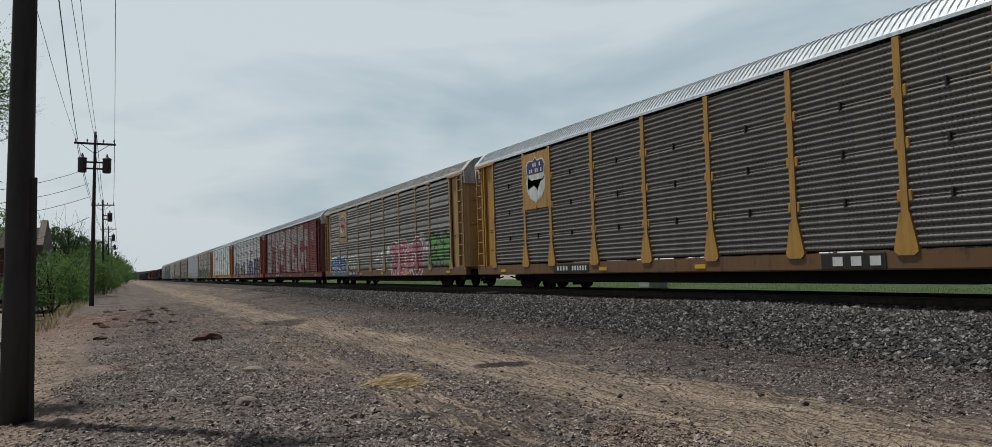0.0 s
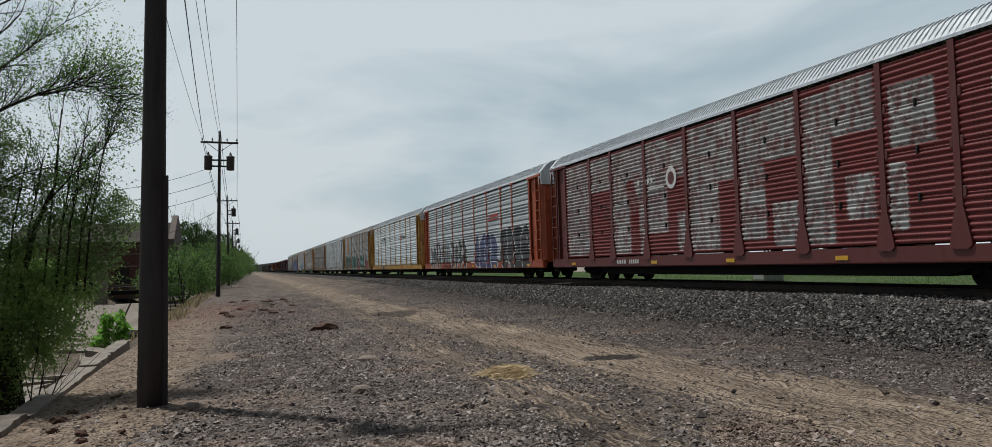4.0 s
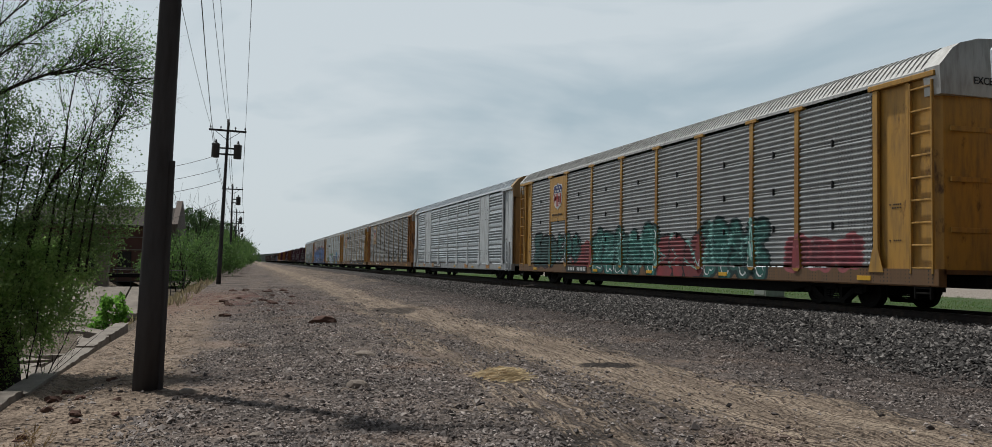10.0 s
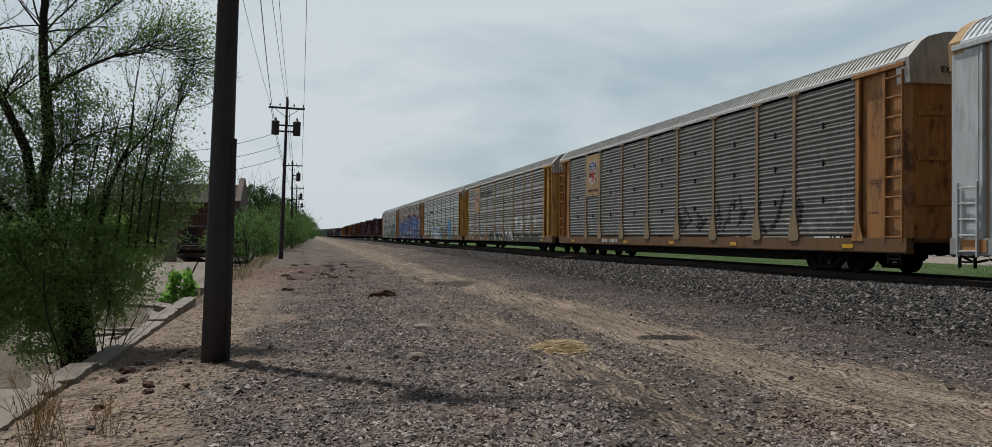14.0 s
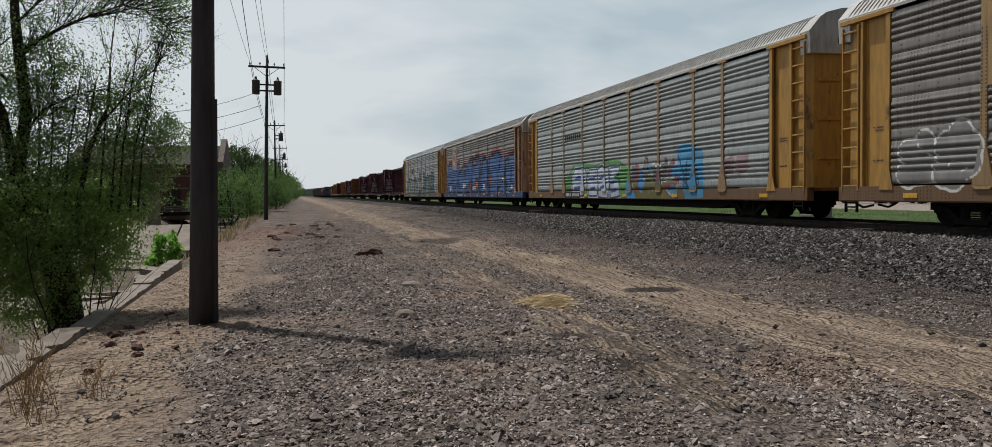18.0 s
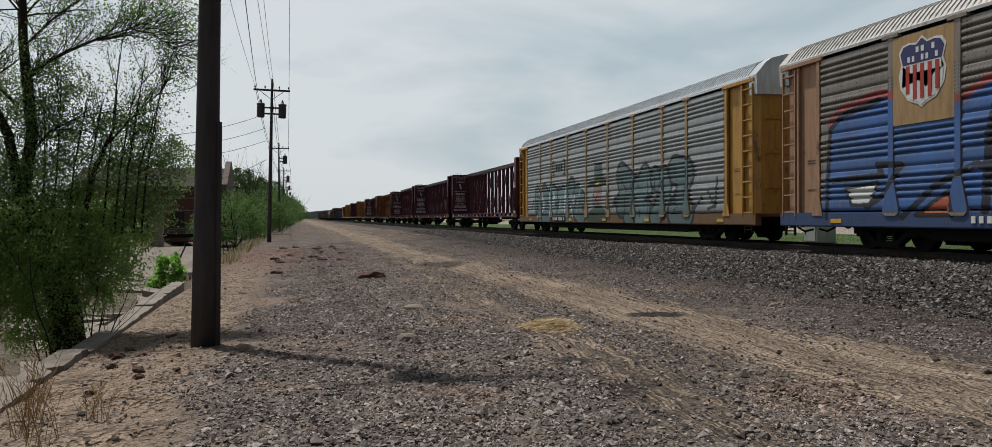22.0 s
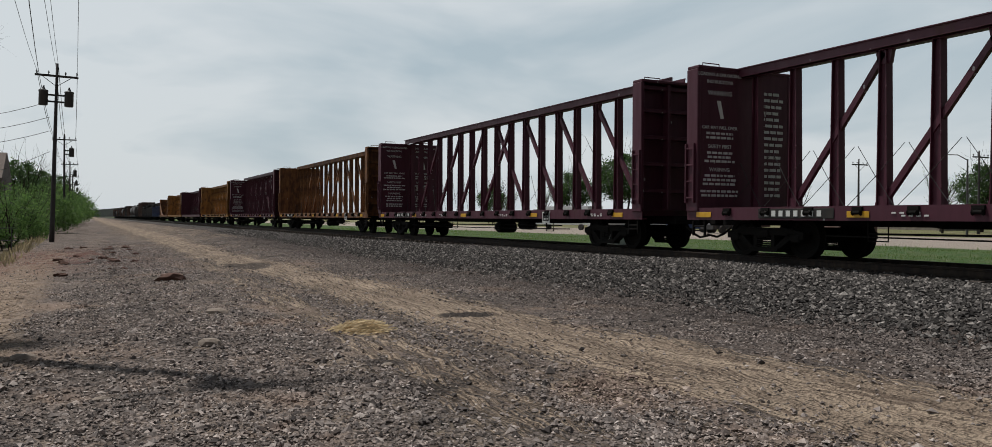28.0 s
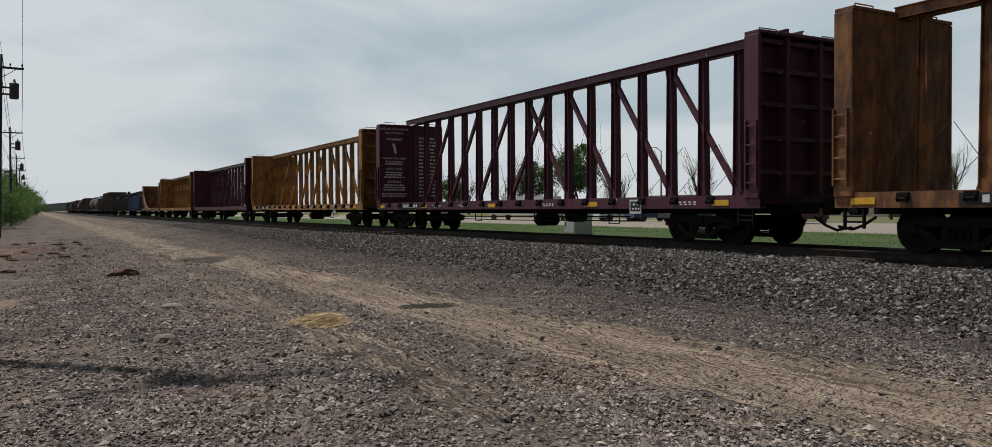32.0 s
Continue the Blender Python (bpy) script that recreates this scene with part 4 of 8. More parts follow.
def corner_mesh(ss):
    bm = bmesh.new()
    y0, y1 = sorted((ss * 12.285, ss * 13.01))
    bbox(bm, SIDE_X - 0.02, SIDE_X + 0.04, y0, y1, 0.86, 4.675, 0.02)
    return mesh_of(bm, "corner_plate")


def door_rib_mesh():
    bm = bmesh.new()
    bbox(bm, -1.2, 1.2, 0.86, 0.895, 0, 0.1, 0.005)
    return mesh_of(bm, "door_rib")


def ladder_mesh(z0, z1, n, w=0.44):
    bm = bmesh.new()
    for y in (0, w):
        bbox(bm, -0.03, 0.03, y - 0.022, y + 0.022, z0, z1, 0.006)
    for i in range(n):
        z = z0 + 0.12 + (z1 - z0 - 0.24) * i / (n - 1)
        bbox(bm, -0.018, 0.018, 0, w, z - 0.018, z + 0.018, 0.005)
    return mesh_of(bm, "ladder")


def sill_mesh(half, z0, z1):
    bm = bmesh.new()
    for s in (-1, 1):
        prism(bm, [(s * 1.54, z0 + 0.03), (s * 1.54, z1), (s * 1.35, z1), (s * 1.35, z0), (s * 1.52, z0)], "y", -half, half)
    box(bm, -1.4, 1.4, -half, half, z1 - 0.1, z1 - 0.01)
    bmesh.ops.recalc_face_normals(bm, faces=bm.faces)
    return mesh_of(bm, "side_sill")


def centre_sill_mesh(half, z0):
    bm = bmesh.new()
    box(bm, -0.35, 0.35, -half, half, 0.5, 0.74)
    h2 = half - 5.2
    prism(bm, [(-h2 - 1.6, 0.62), (-h2, z0), (h2, z0), (h2 + 1.6, 0.62)], "x", -1.18, 1.18)
    bmesh.ops.recalc_face_normals(bm, faces=bm.faces)
    return mesh_of(bm, "centre_sill")


def wheelset_mesh(r):
    bm = bmesh.new()
    disc_stack(bm, [(-1.05, 0.075), (-0.82, 0.08), (-0.82, 0.14), (-0.80, r * 0.72), (-0.835, r * 0.78), (-0.835, r), (-0.70, r + 0.004), (-0.69, r + 0.03), (-0.665, r + 0.03),
                    (-0.66, r * 0.78), (-0.70, r * 0.7), (-0.70, 0.12), (-0.6, 0.085), (0.6, 0.085), (0.70, 0.12), (0.70, r * 0.7), (0.66, r * 0.78), (0.665, r + 0.03), (0.69, r + 0.03),
                    (0.70, r + 0.004), (0.835, r), (0.835, r * 0.78), (0.80, r * 0.72), (0.82, 0.14), (0.82, 0.08), (1.05, 0.075)], 28, "x")
    # chalk-worn bolt heads on the axle cap show the turning
    for s in (-1, 1):
        for k in range(3):
            a = TAU * k / 3
            box(bm, s * 1.05 - 0.02, s * 1.05 + 0.02, 0.05 * math.cos(a) - 0.015, 0.05 * math.cos(a) + 0.015, 0.05 * math.sin(a) - 0.015, 0.05 * math.sin(a) + 0.015)
    return mesh_of(bm, "wheelset")


def truck_mesh(r):
    """Cast side frames with their openings, spring nests and the bolster."""
    bm = bmesh.new()
    for s in (-1, 1):
        xa, xb = s * 0.92, s * 1.10
        a, b = min(xa, xb), max(xa, xb)
        prism(bm, [(-1.12, r + 0.13), (-0.62, r + 0.22), (0.62, r + 0.22), (1.12, r + 0.13), (1.12, r - 0.02), (0.98, r - 0.02), (0.62, r + 0.06), (-0.62, r + 0.06), (-0.98, r - 0.02), (-1.12, r - 0.02)], "x", a, b)
        for q in (-1, 1):
            prism(bm, [(q * 0.90, r + 0.06), (q * 0.70, r + 0.09), (q * 0.28, r - 0.22), (q * 0.40, r - 0.26)], "x", a, b)
            box(bm, a + 0.01, b - 0.01, q * 0.26 - 0.05, q * 0.26 + 0.05, r - 0.24, r + 0.1)
            bbox(bm, a - 0.02, b + 0.02, q * 0.89 - 0.13, q * 0.89 + 0.13, r - 0.08, r + 0.1, 0.02)
        box(bm, a - 0.01, b + 0.01, -0.42, 0.42, r - 0.30, r - 0.20)
        for k in range(3):
            for i in range(5):
                yy, zz = (k - 1) * 0.14, r - 0.19 + i * 0.045
                box(bm, a - 0.005, b + 0.005, yy - 0.055, yy + 0.055, zz, zz + 0.028)
    bbox(bm, -1.15, 1.15, -0.17, 0.17, r + 0.02, r + 0.18, 0.02)
    bmesh.ops.recalc_face_normals(bm, faces=bm.faces)
    return mesh_of(bm, "truck")


def coupler_mesh():
    bm = bmesh.new()
    bbox(bm, -0.1, 0.1, 0, 0.75, 0.72, 0.92, 0.02)
    bbox(bm, -0.17, 0.15, 0.62, 0.9, 0.66, 0.98, 0.04)
    tube(bm, [(0.35, 0.0, 0.62), (0.37, 0.3, 0.45), (0.36, 0.55, 0.36), (0.3, 0.85, 0.42)], 0.03, 6)
    return mesh_of(bm, "coupler")


WHEELSETS = []      # (wheelset, radius, car index)


def running_gear(car, index, centres, half, r):
    for y in centres:
        t = put("truck", cached(("truck", r), lambda: truck_mesh(r)), M["steel"], car, pose(0, y, 0), "dark grimy cast steel truck")
        for q in (-0.89, 0.89):
            wset = put("wheelset", cached(("wheels", r), lambda: wheelset_mesh(r)), M["steel"], t, pose(0, q, r))
            WHEELSETS.append((wset, r, index, q))
    for s, a in ((1, 0), (-1, 180)):
        put("coupler", cached("coupler", coupler_mesh), M["steel"], car, pose(0, s * (half - 0.15), 0, 0, 0, a))


CARS = []           # (car, place of its middle along the train)


def flat_plate(name, y0, y1, z0, z1, mat, car, x=-1.56, label="", t=0.012):
    bm = bmesh.new()
    bbox(bm, x - t, x, y0, y1, z0, z1, 0.003)
    return part(name, bm, mat, car, label)


def bars(name, car, y0, y1, z, h, n, mat, x=-1.565, seed=0):
    """Unreadable small writing as plain bars."""
    rng = random.Random(seed)
    w = (y1 - y0) / n
    for i in range(n):
        if rng.random() < 0.12 and n > 4:
            continue
        def bar():
            bm = bmesh.new()
            box(bm, -0.006, 0, 0, 0.55 * w, 0, h)
            return mesh_of(bm, name)
        put(name, cached((name, round(w, 3), round(h, 3)), bar), mat, car, pose(x, y0 + i * w, z))


def shield(car, yc, zc, w, h, x, top, bottom):
    """A shield-shaped emblem: white border, dark upper field with two rows of bars, white or striped lower field."""
    whole = [(-0.46, -0.2), (-0.5, 0.0), (-0.44, 0.14), (-0.5, 0.32), (-0.42, 0.42), (-0.28, 0.44), (-0.12, 0.42), (0, 0.5), (0.12, 0.42), (0.28, 0.44), (0.42, 0.42), (0.5, 0.32), (0.44, 0.14), (0.5, 0.0), (0.46, -0.2), (0.3, -0.38), (0.08, -0.45), (0, -0.5), (-0.08, -0.45), (-0.3, -0.38)]
    bm = bmesh.new()
    prism(bm, [(yc + a * w * 1.09, zc + b * h * 1.07) for a, b in whole], "x", x - 0.006, x)
    part("emblem_border", bm, M["mark_white"], car, "white border of a shield emblem")
    bm = bmesh.new()
    prism(bm, [(yc + a * w, zc + b * h) for a, b in whole if b > 0.1], "x", x - 0.013, x - 0.006)
    part("emblem_top", bm, top, car, "dark upper field of a shield emblem")
    bm = bmesh.new()
    prism(bm, [(yc + a * w, zc + b * h) for a, b in whole if b < 0.01] + [(yc + 0.44 * w, zc + 0.13 * h), (yc - 0.44 * w, zc + 0.13 * h)], "x", x - 0.012, x - 0.006)
    bmesh.ops.recalc_face_normals(bm, faces=bm.faces)
    part("emblem_field", bm, M["mark_white"], car, "white lower field of a shield emblem")
    for row, n, wide in ((0.3, 5, 0.3), (0.17, 7, 0.37)):
        bars("emblem_mark", car, yc - wide * w, yc + wide * w, zc + row * h, 0.085 * h, n, M["mark_white"], x - 0.0135, 4)
    if bottom:
        for k in range(5):
            a = -0.4 + k * 0.17
            bm = bmesh.new()
            box(bm, x - 0.018, x - 0.012, yc + a * w, yc + (a + 0.085) * w, zc + (-0.30 - 0.1 * (k in (1, 2, 3))) * h, zc + 0.12 * h)
            part("emblem_stripe", bm, bottom, car)


def lettering(name, words, size, mat, parent, m, label=""):
    """Flat painted words; m maps the text's plane into the parent's space."""
    cu = bpy.data.curves.new(name, "FONT")
    cu.body, cu.size, cu.align_x, cu.extrude = words, size, "CENTER", 0.002
    cu.offset = 0.01 * size
    tmp = new(name, cu)
    dg = bpy.context.evaluated_depsgraph_get()
    me = bpy.data.meshes.new_from_object(tmp.evaluated_get(dg))
    bpy.data.objects.remove(tmp)
    me.materials.clear()
    return put(name, me, mat, parent, m, label)


def side_text(name, words, size, mat, car, yc, z, x=-1.575, label=""):
    """Words on the side that faces the service road; they read from the far end to the near end."""
    return lettering(name, words, size, mat, car, pose(x, yc, z, 90, 0, -90), label)


def painted_strip(name, ys, zs, x, spray, spread=None):
    """A thin skin of sprayed paint that runs on over a sill or a post."""
    gy, gz = np.meshgrid(ys, zs)
    if spread:
        mid, wide = spread
        gy = mid + (gy - mid) * (1 + (wide - 1) * np.clip((1.56 - gz) / 0.63, 0, 1))
    v = np.stack([np.full(gy.shape, x), gy, gz], -1).reshape(-1, 3)
    n, w = gy.shape
    i = (np.arange(n - 1)[:, None] * w + np.arange(w - 1)[None]).ravel()
    me = from_arrays(name, v, np.stack([i, i + w, i + w + 1, i + 1], -1))
    g, gc, gl = spray.field(gy, gz)
    for nm, arr in (("gc", gc), ("gl", gl)):
        me.attributes.new(nm, "FLOAT_COLOR", "POINT").data.foreach_set("color", arr.ravel())
    for c in (1, 2, 3, 4):
        me.attributes.new("g%d" % c, "FLOAT", "POINT").data.foreach_set("value", g[c].ravel().astype(np.float32))
    me.attributes.new("bd", "FLOAT", "POINT")
    return me


def overspray(car, spray, sill_paint, post_paint, foot=2.3):
    put("sprayed_sill", painted_strip("sprayed_sill", np.arange(-12.9, 12.91, 0.06), np.linspace(0.56, 0.88, 9), -1.5435, spray), sill_paint, car)
    for y in PANEL_Y[1:-1]:
        put("sprayed_post", painted_strip("sprayed_post", np.linspace(y - 0.077, y + 0.077, 5), np.arange(1.57, 3.9, 0.05), SIDE_X - 0.0595, spray), post_paint, car)
        put("sprayed_post", painted_strip("sprayed_post", np.linspace(y - 0.105, y + 0.105, 7), np.linspace(0.87, 1.555, 15), SIDE_X - 0.0755, spray, (y, foot)), post_paint, car)


def plate_bolt_mesh():
    bm = bmesh.new()
    bbox(bm, -0.008, 0.004, -0.018, 0.018, -0.022, 0.022, 0.005)
    return mesh_of(bm, "plate_bolt")


def seam_clamp_mesh():
    bm = bmesh.new()
    bbox(bm, SIDE_X - 0.06, SIDE_X, -0.03, 0.03, -0.11, 0.07, 0.012)
    return mesh_of(bm, "seam_clamp")


def slant(name, car, quads, mat, x=-1.56, label=""):
    """Flat painted marks: outlines in length along the car and height."""
    obs = []
    for q in quads:
        bm = bmesh.new()
        prism(bm, q, "x", x - 0.008, x)
        bmesh.ops.recalc_face_normals(bm, faces=bm.faces)
        obs.append(part(name, bm, mat, car, label))
    return obs


TRUCK_Y = 9.42


def autorack(index, middle, label, sheet, kind, post, sill, roof, end, spray=None, plate=None, flare=True, cap=True, white_bays=(), door=None):
    car = empty("autorack_car", pose(TRACK_X, middle, RAIL_Z), label, "railcar", "cars of the freight train")
    CARS.append((car, middle))
    half = 13.02
    put("side_sill", cached("rack_sill", lambda: sill_mesh(half, 0.53, 0.88)), sill, car)
    put("centre_sill", cached("rack_centre", lambda: centre_sill_mesh(half, 0.26)), M["sill_dark"], car, label="black underframe")
    put("roof", cached("rack_roof", lambda: roof_mesh(12.72)), roof, car, label="ribbed metal roof")
    for i, (a, b) in enumerate(zip(PANEL_Y, PANEL_Y[1:])):
        if i in white_bays:
            for k in range(2):
                m = (a + b) / 2
                flat_plate("flat_side_plate", (a + 0.04, m + 0.005)[k], (m - 0.005, b - 0.04)[k], PANEL_Z0, 4.72, post, car, SIDE_X - 0.02)
                for y in ((a, m)[k] + 0.3, (m, b)[k] - 0.3):
                    for z in (1.2, 1.38, 1.45, 1.52, 1.62, 3.35, 3.7, 3.85, 3.92, 4.05):
                        put("plate_bolt", cached("plate_bolt", plate_bolt_mesh), M["black"], car, pose(SIDE_X - 0.034, y, z))
        else:
            me = panel_mesh(kind, a, b, spray) if spray else cached((kind, i), lambda: panel_mesh(kind, a, b))
            put("side_panel", me, sheet, car)
        put("side_panel", cached((kind, i), lambda: panel_mesh(kind, a, b)), sheet, car, pose(0, 0, 0, 0, 0, 180))
    for y in PANEL_Y[1:-1]:
        for rot in (0, 180):
            put("side_post", cached(("post", flare, cap), lambda: post_mesh(flare, cap)), post, car, pose(0, 0, 0, 0, 0, rot) @ pose(0, y, 0))
    for s in (1, -1):
        for side in (0, 180):
            r = pose(0, 0, 0, 0, 0, side)
            ss = s if side == 0 else -s
            for piece in ("bay_sheet", "bay_channel", "bay_stiffener", "bay_header"):
                def bay(ss=ss, piece=piece):
                    me = end_bay_mesh(piece)
                    me.transform(Matrix.Translation((0, ss * 11.24, 0)) @ Matrix.Diagonal((1, ss, 1, 1)))
                    if ss < 0:
                        me.flip_normals()
                    return me
                put(piece, cached((piece, ss), bay), end, car, r)
            if door:
                # plain corner plate with a short ladder at its foot
                put("corner_plate", cached(("corner", ss), lambda: corner_mesh(ss)), end, car, r)
                put("ladder", cached("short_ladder", lambda: ladder_mesh(0.5, 2.0, 5, 0.5)), end, car, r @ pose(SIDE_X - 0.09, ss * 12.5 - 0.25, 0))
                continue
            put("ladder", cached("rack_ladder", lambda: ladder_mesh(0.78, 4.62, 9, 0.56)), end, car, r @ pose(SIDE_X - 0.03, ss * 12.6 - 0.28, 0))
        put("end_door", cached("end_door", end_door_mesh), door or end, car, pose(0, s * 12.12, 0, 0, 0, 0 if s > 0 else 180))
        for z in (1.6, 2.6, 3.6):
            put("door_rib", cached("door_rib", door_rib_mesh), door or end, car, pose(0, s * 12.12, z, 0, 0, 0 if s > 0 else 180))
        put("end_hood", cached("end_hood", roof_end_mesh), door or roof, car, pose(0, s * 12.66, 0, 0, 0, 0 if s > 0 else 180))
        put("sill_step", cached("step", lambda: ladder_mesh(0.28, 0.62, 2, 0.4)), M["steel"], car, pose(-1.5, s * 12.6 - 0.2, 0))
    running_gear(car, index, (-TRUCK_Y, TRUCK_Y), 13.25, 0.38)
    if kind == "fine":
        for a, b in zip(PANEL_Y, PANEL_Y[1:]):
            for k in range(1, 4):
                put("seam_clamp", cached("clamp", seam_clamp_mesh), M["black"], car, pose(0, (a + b) / 2, PANEL_Z0 + k * (PANEL_Z1 - PANEL_Z0) / 4))
    lettering("height_notice", "EXCESS HEIGHT", 0.2, M["mark_dark"], car, pose(0, -13.095, 4.55, 90, 0, 0), "dark painted words")
    # black number plate with white characters as bars, reflectors along the sill
    back = 1.25 if index == 7 else 0.0
    if index not in (3, 4, 8, 9, 11):
        flat_plate("number_plate", 4.45 - back, 6.65 - back, 0.58, 0.84, M["black"], car, -1.545)
    bars("number_mark", car, 5.72 - back, 6.5 - back, 0.64, 0.14, 4, M["mark_dark" if index == 4 else "mark_white"], -1.558, index)
    bars("number_mark", car, 4.55 - back, 5.5 - back, 0.64, 0.14, 6, M["mark_dark" if index == 4 else "mark_white"], -1.558, index + 40)
    for k, y in enumerate((-11.2, -5.6, -1.1, 3.4, 10.4)):
        flat_plate("reflector", y, y + 0.42, 0.62, 0.72, M["reflector"], car, -1.545)
    for z, n in ((2.2, 6), (2.13, 5), (1.45, 6)):
        bars("end_notice", car, 11.6, 11.95, z, 0.03, n, M["mark_dark"], SIDE_X + 0.066, index)
        bars("end_notice", car, -11.95, -11.6, z, 0.03, n, M["mark_dark"], SIDE_X + 0.066, index)
    if plate:
        kind_p, mat = plate
        flat_plate("emblem_plate", 6.84, 8.6, 2.75, 4.66, mat, car, SIDE_X - 0.045, "painted steel emblem plate")
        if kind_p == "dark":
            shield(car, 7.72, 3.72, 1.3, 1.5, SIDE_X - 0.06, M["mark_blue"], None)
        else:
            shield(car, 7.72, 3.82, 0.98 if index != 11 else 1.25, 1.1 if index != 11 else 1.4, SIDE_X - 0.06, M["mark_blue"], M["mark_red"])
    return car


def beam_post_mesh(h):
    """A tapered centre post with flanges and a few lightening holes' rims."""
    bm = bmesh.new()
    prism(bm, [(-0.112, 0), (0.112, 0), (0.068, h), (-0.068, h)], "x", -0.02, 0.02)
    for s in (-1, 1):
        prism(bm, [(s * 0.112, 0), (s * 0.13, 0), (s * 0.084, h), (s * 0.068, h)], "x", -0.095, 0.095)
    for k in range(6):
        bbox(bm, -0.115, -0.095, -0.148 + k * 0.007, -0.108 + k * 0.007, 0.35 + k * 0.5, 0.43 + k * 0.5, 0.01)
    bmesh.ops.recalc_face_normals(bm, faces=bm.faces)
    return mesh_of(bm, "centre_post")


def brace_mesh(dy, h):
    bm = bmesh.new()
    a, b = Vector((0, 0, 0.12)), Vector((0, dy, h - 0.08))
    d = (b - a).normalized()
    n = Vector((0, -d.z, d.y)) * 0.062
    prism(bm, [(q.y, q.z) for q in (a - n, a + n, b + n, b - n)], "x", -0.05, 0.05)
    prism(bm, [(b.y - 0.14, h - 0.3), (b.y + 0.14, h - 0.3), (b.y + 0.2, h), (b.y - 0.2, h)], "x", -0.05, 0.05)
    prism(bm, [(-0.2, 0.0), (0.2, 0.0), (0.12, 0.25), (-0.12, 0.25)], "x", -0.06, 0.06)
    bmesh.ops.recalc_face_normals(bm, faces=bm.faces)
    return mesh_of(bm, "brace")


def bulkhead_piece(piece):
    """An end wall: sheet on the load side; ribs, stiffeners, corner posts and a top rail behind it."""
    bm = bmesh.new()
    if piece == "bulkhead":
        bbox(bm, -1.37, 1.37, -0.05, 0.0, 1.06, 4.36, 0.01)
    elif piece == "corner_post":
        bbox(bm, -0.05, 0.05, -0.06, 0.34, 1.0, 4.355, 0.015)
    elif piece == "stiffener":
        bbox(bm, -0.05, 0.05, 0.003, 0.26, 1.06, 4.355, 0.01)
    elif piece == "cross_rib":
        bbox(bm, -1.36, 1.36, 0.003, 0.2, 0, 0.1, 0.01)
    else:
        bbox(bm, -1.45, 1.45, -0.07, 0.34, 4.36, 4.43, 0.01)
    return mesh_of(bm, piece)


def grab_mesh():
    bm = bmesh.new()
    tube(bm, [(-0.25, 0, 0), (-0.25, 0, 0.09), (0.25, 0, 0.09), (0.25, 0, 0)], 0.014, 5)
    return mesh_of(bm, "grab_iron")


def rod_mesh():
    """A hanging loop that carries the brake rod under the deck."""
    bm = bmesh.new()
    tube(bm, [(-1.2, -0.22, 0.82), (-1.2, -0.22, 0.42), (-1.2, 0.22, 0.42), (-1.2, 0.22, 0.82)], 0.016, 5)
    return mesh_of(bm, "rod_hanger")


def bulkhead(car, mat, m):
    wall = put("bulkhead", cached("bk_wall", lambda: bulkhead_piece("bulkhead")), mat, car, m)
    for x in (-1.42, 1.42):
        put("corner_post", cached("bk_corner", lambda: bulkhead_piece("corner_post")), mat, wall, pose(x, 0, 0))
    for x in (-0.5, 0.5):
        put("stiffener", cached("bk_stiff", lambda: bulkhead_piece("stiffener")), mat, wall, pose(x, 0, 0))
    for z in (1.5, 2.2, 2.9, 3.6, 4.2):
        put("cross_rib", cached("bk_rib", lambda: bulkhead_piece("cross_rib")), mat, wall, pose(0, 0, z))
    for x in (-0.95, 0.95):
        put("grab_iron", cached("bk_grab", grab_mesh), mat, wall, pose(x, 0.1, 4.43))
    put("top_rail", cached("bk_top", lambda: bulkhead_piece("top_rail")), mat, wall)


def beam_deck_mesh(half):
    bm = bmesh.new()
    for s in (-1, 1):
        prism(bm, [(s * 1.43, 0.80), (s * 1.43, 1.08), (s * 1.25, 1.08), (s * 1.25, 1.04), (s * 1.40, 1.04), (s * 1.40, 0.84), (s * 1.27, 0.84), (s * 1.27, 0.80)], "y", -half, half)
    for i in range(26):
        y = -half + 0.3 + i * (2 * half - 0.6) / 25
        box(bm, -1.4, 1.4, y - 0.09, y + 0.09, 0.90, 1.05)
    box(bm, -1.42, 1.42, -half, half, 1.045, 1.06)
    bmesh.ops.recalc_face_normals(bm, faces=bm.faces)
    return mesh_of(bm, "deck")


def beam_under_mesh(half):
    bm = bmesh.new()
    box(bm, -0.33, 0.33, -half, half, 0.68, 0.9)
    prism(bm, [(-6.2, 0.8), (-4.9, 0.66), (4.9, 0.66), (6.2, 0.8)], "x", -0.4, 0.4)
    tube(bm, [(-1.0, -6, 0.6), (-1.0, 6, 0.55)], 0.02, 5)
    bmesh.ops.recalc_face_normals(bm, faces=bm.faces)
    return mesh_of(bm, "underframe")


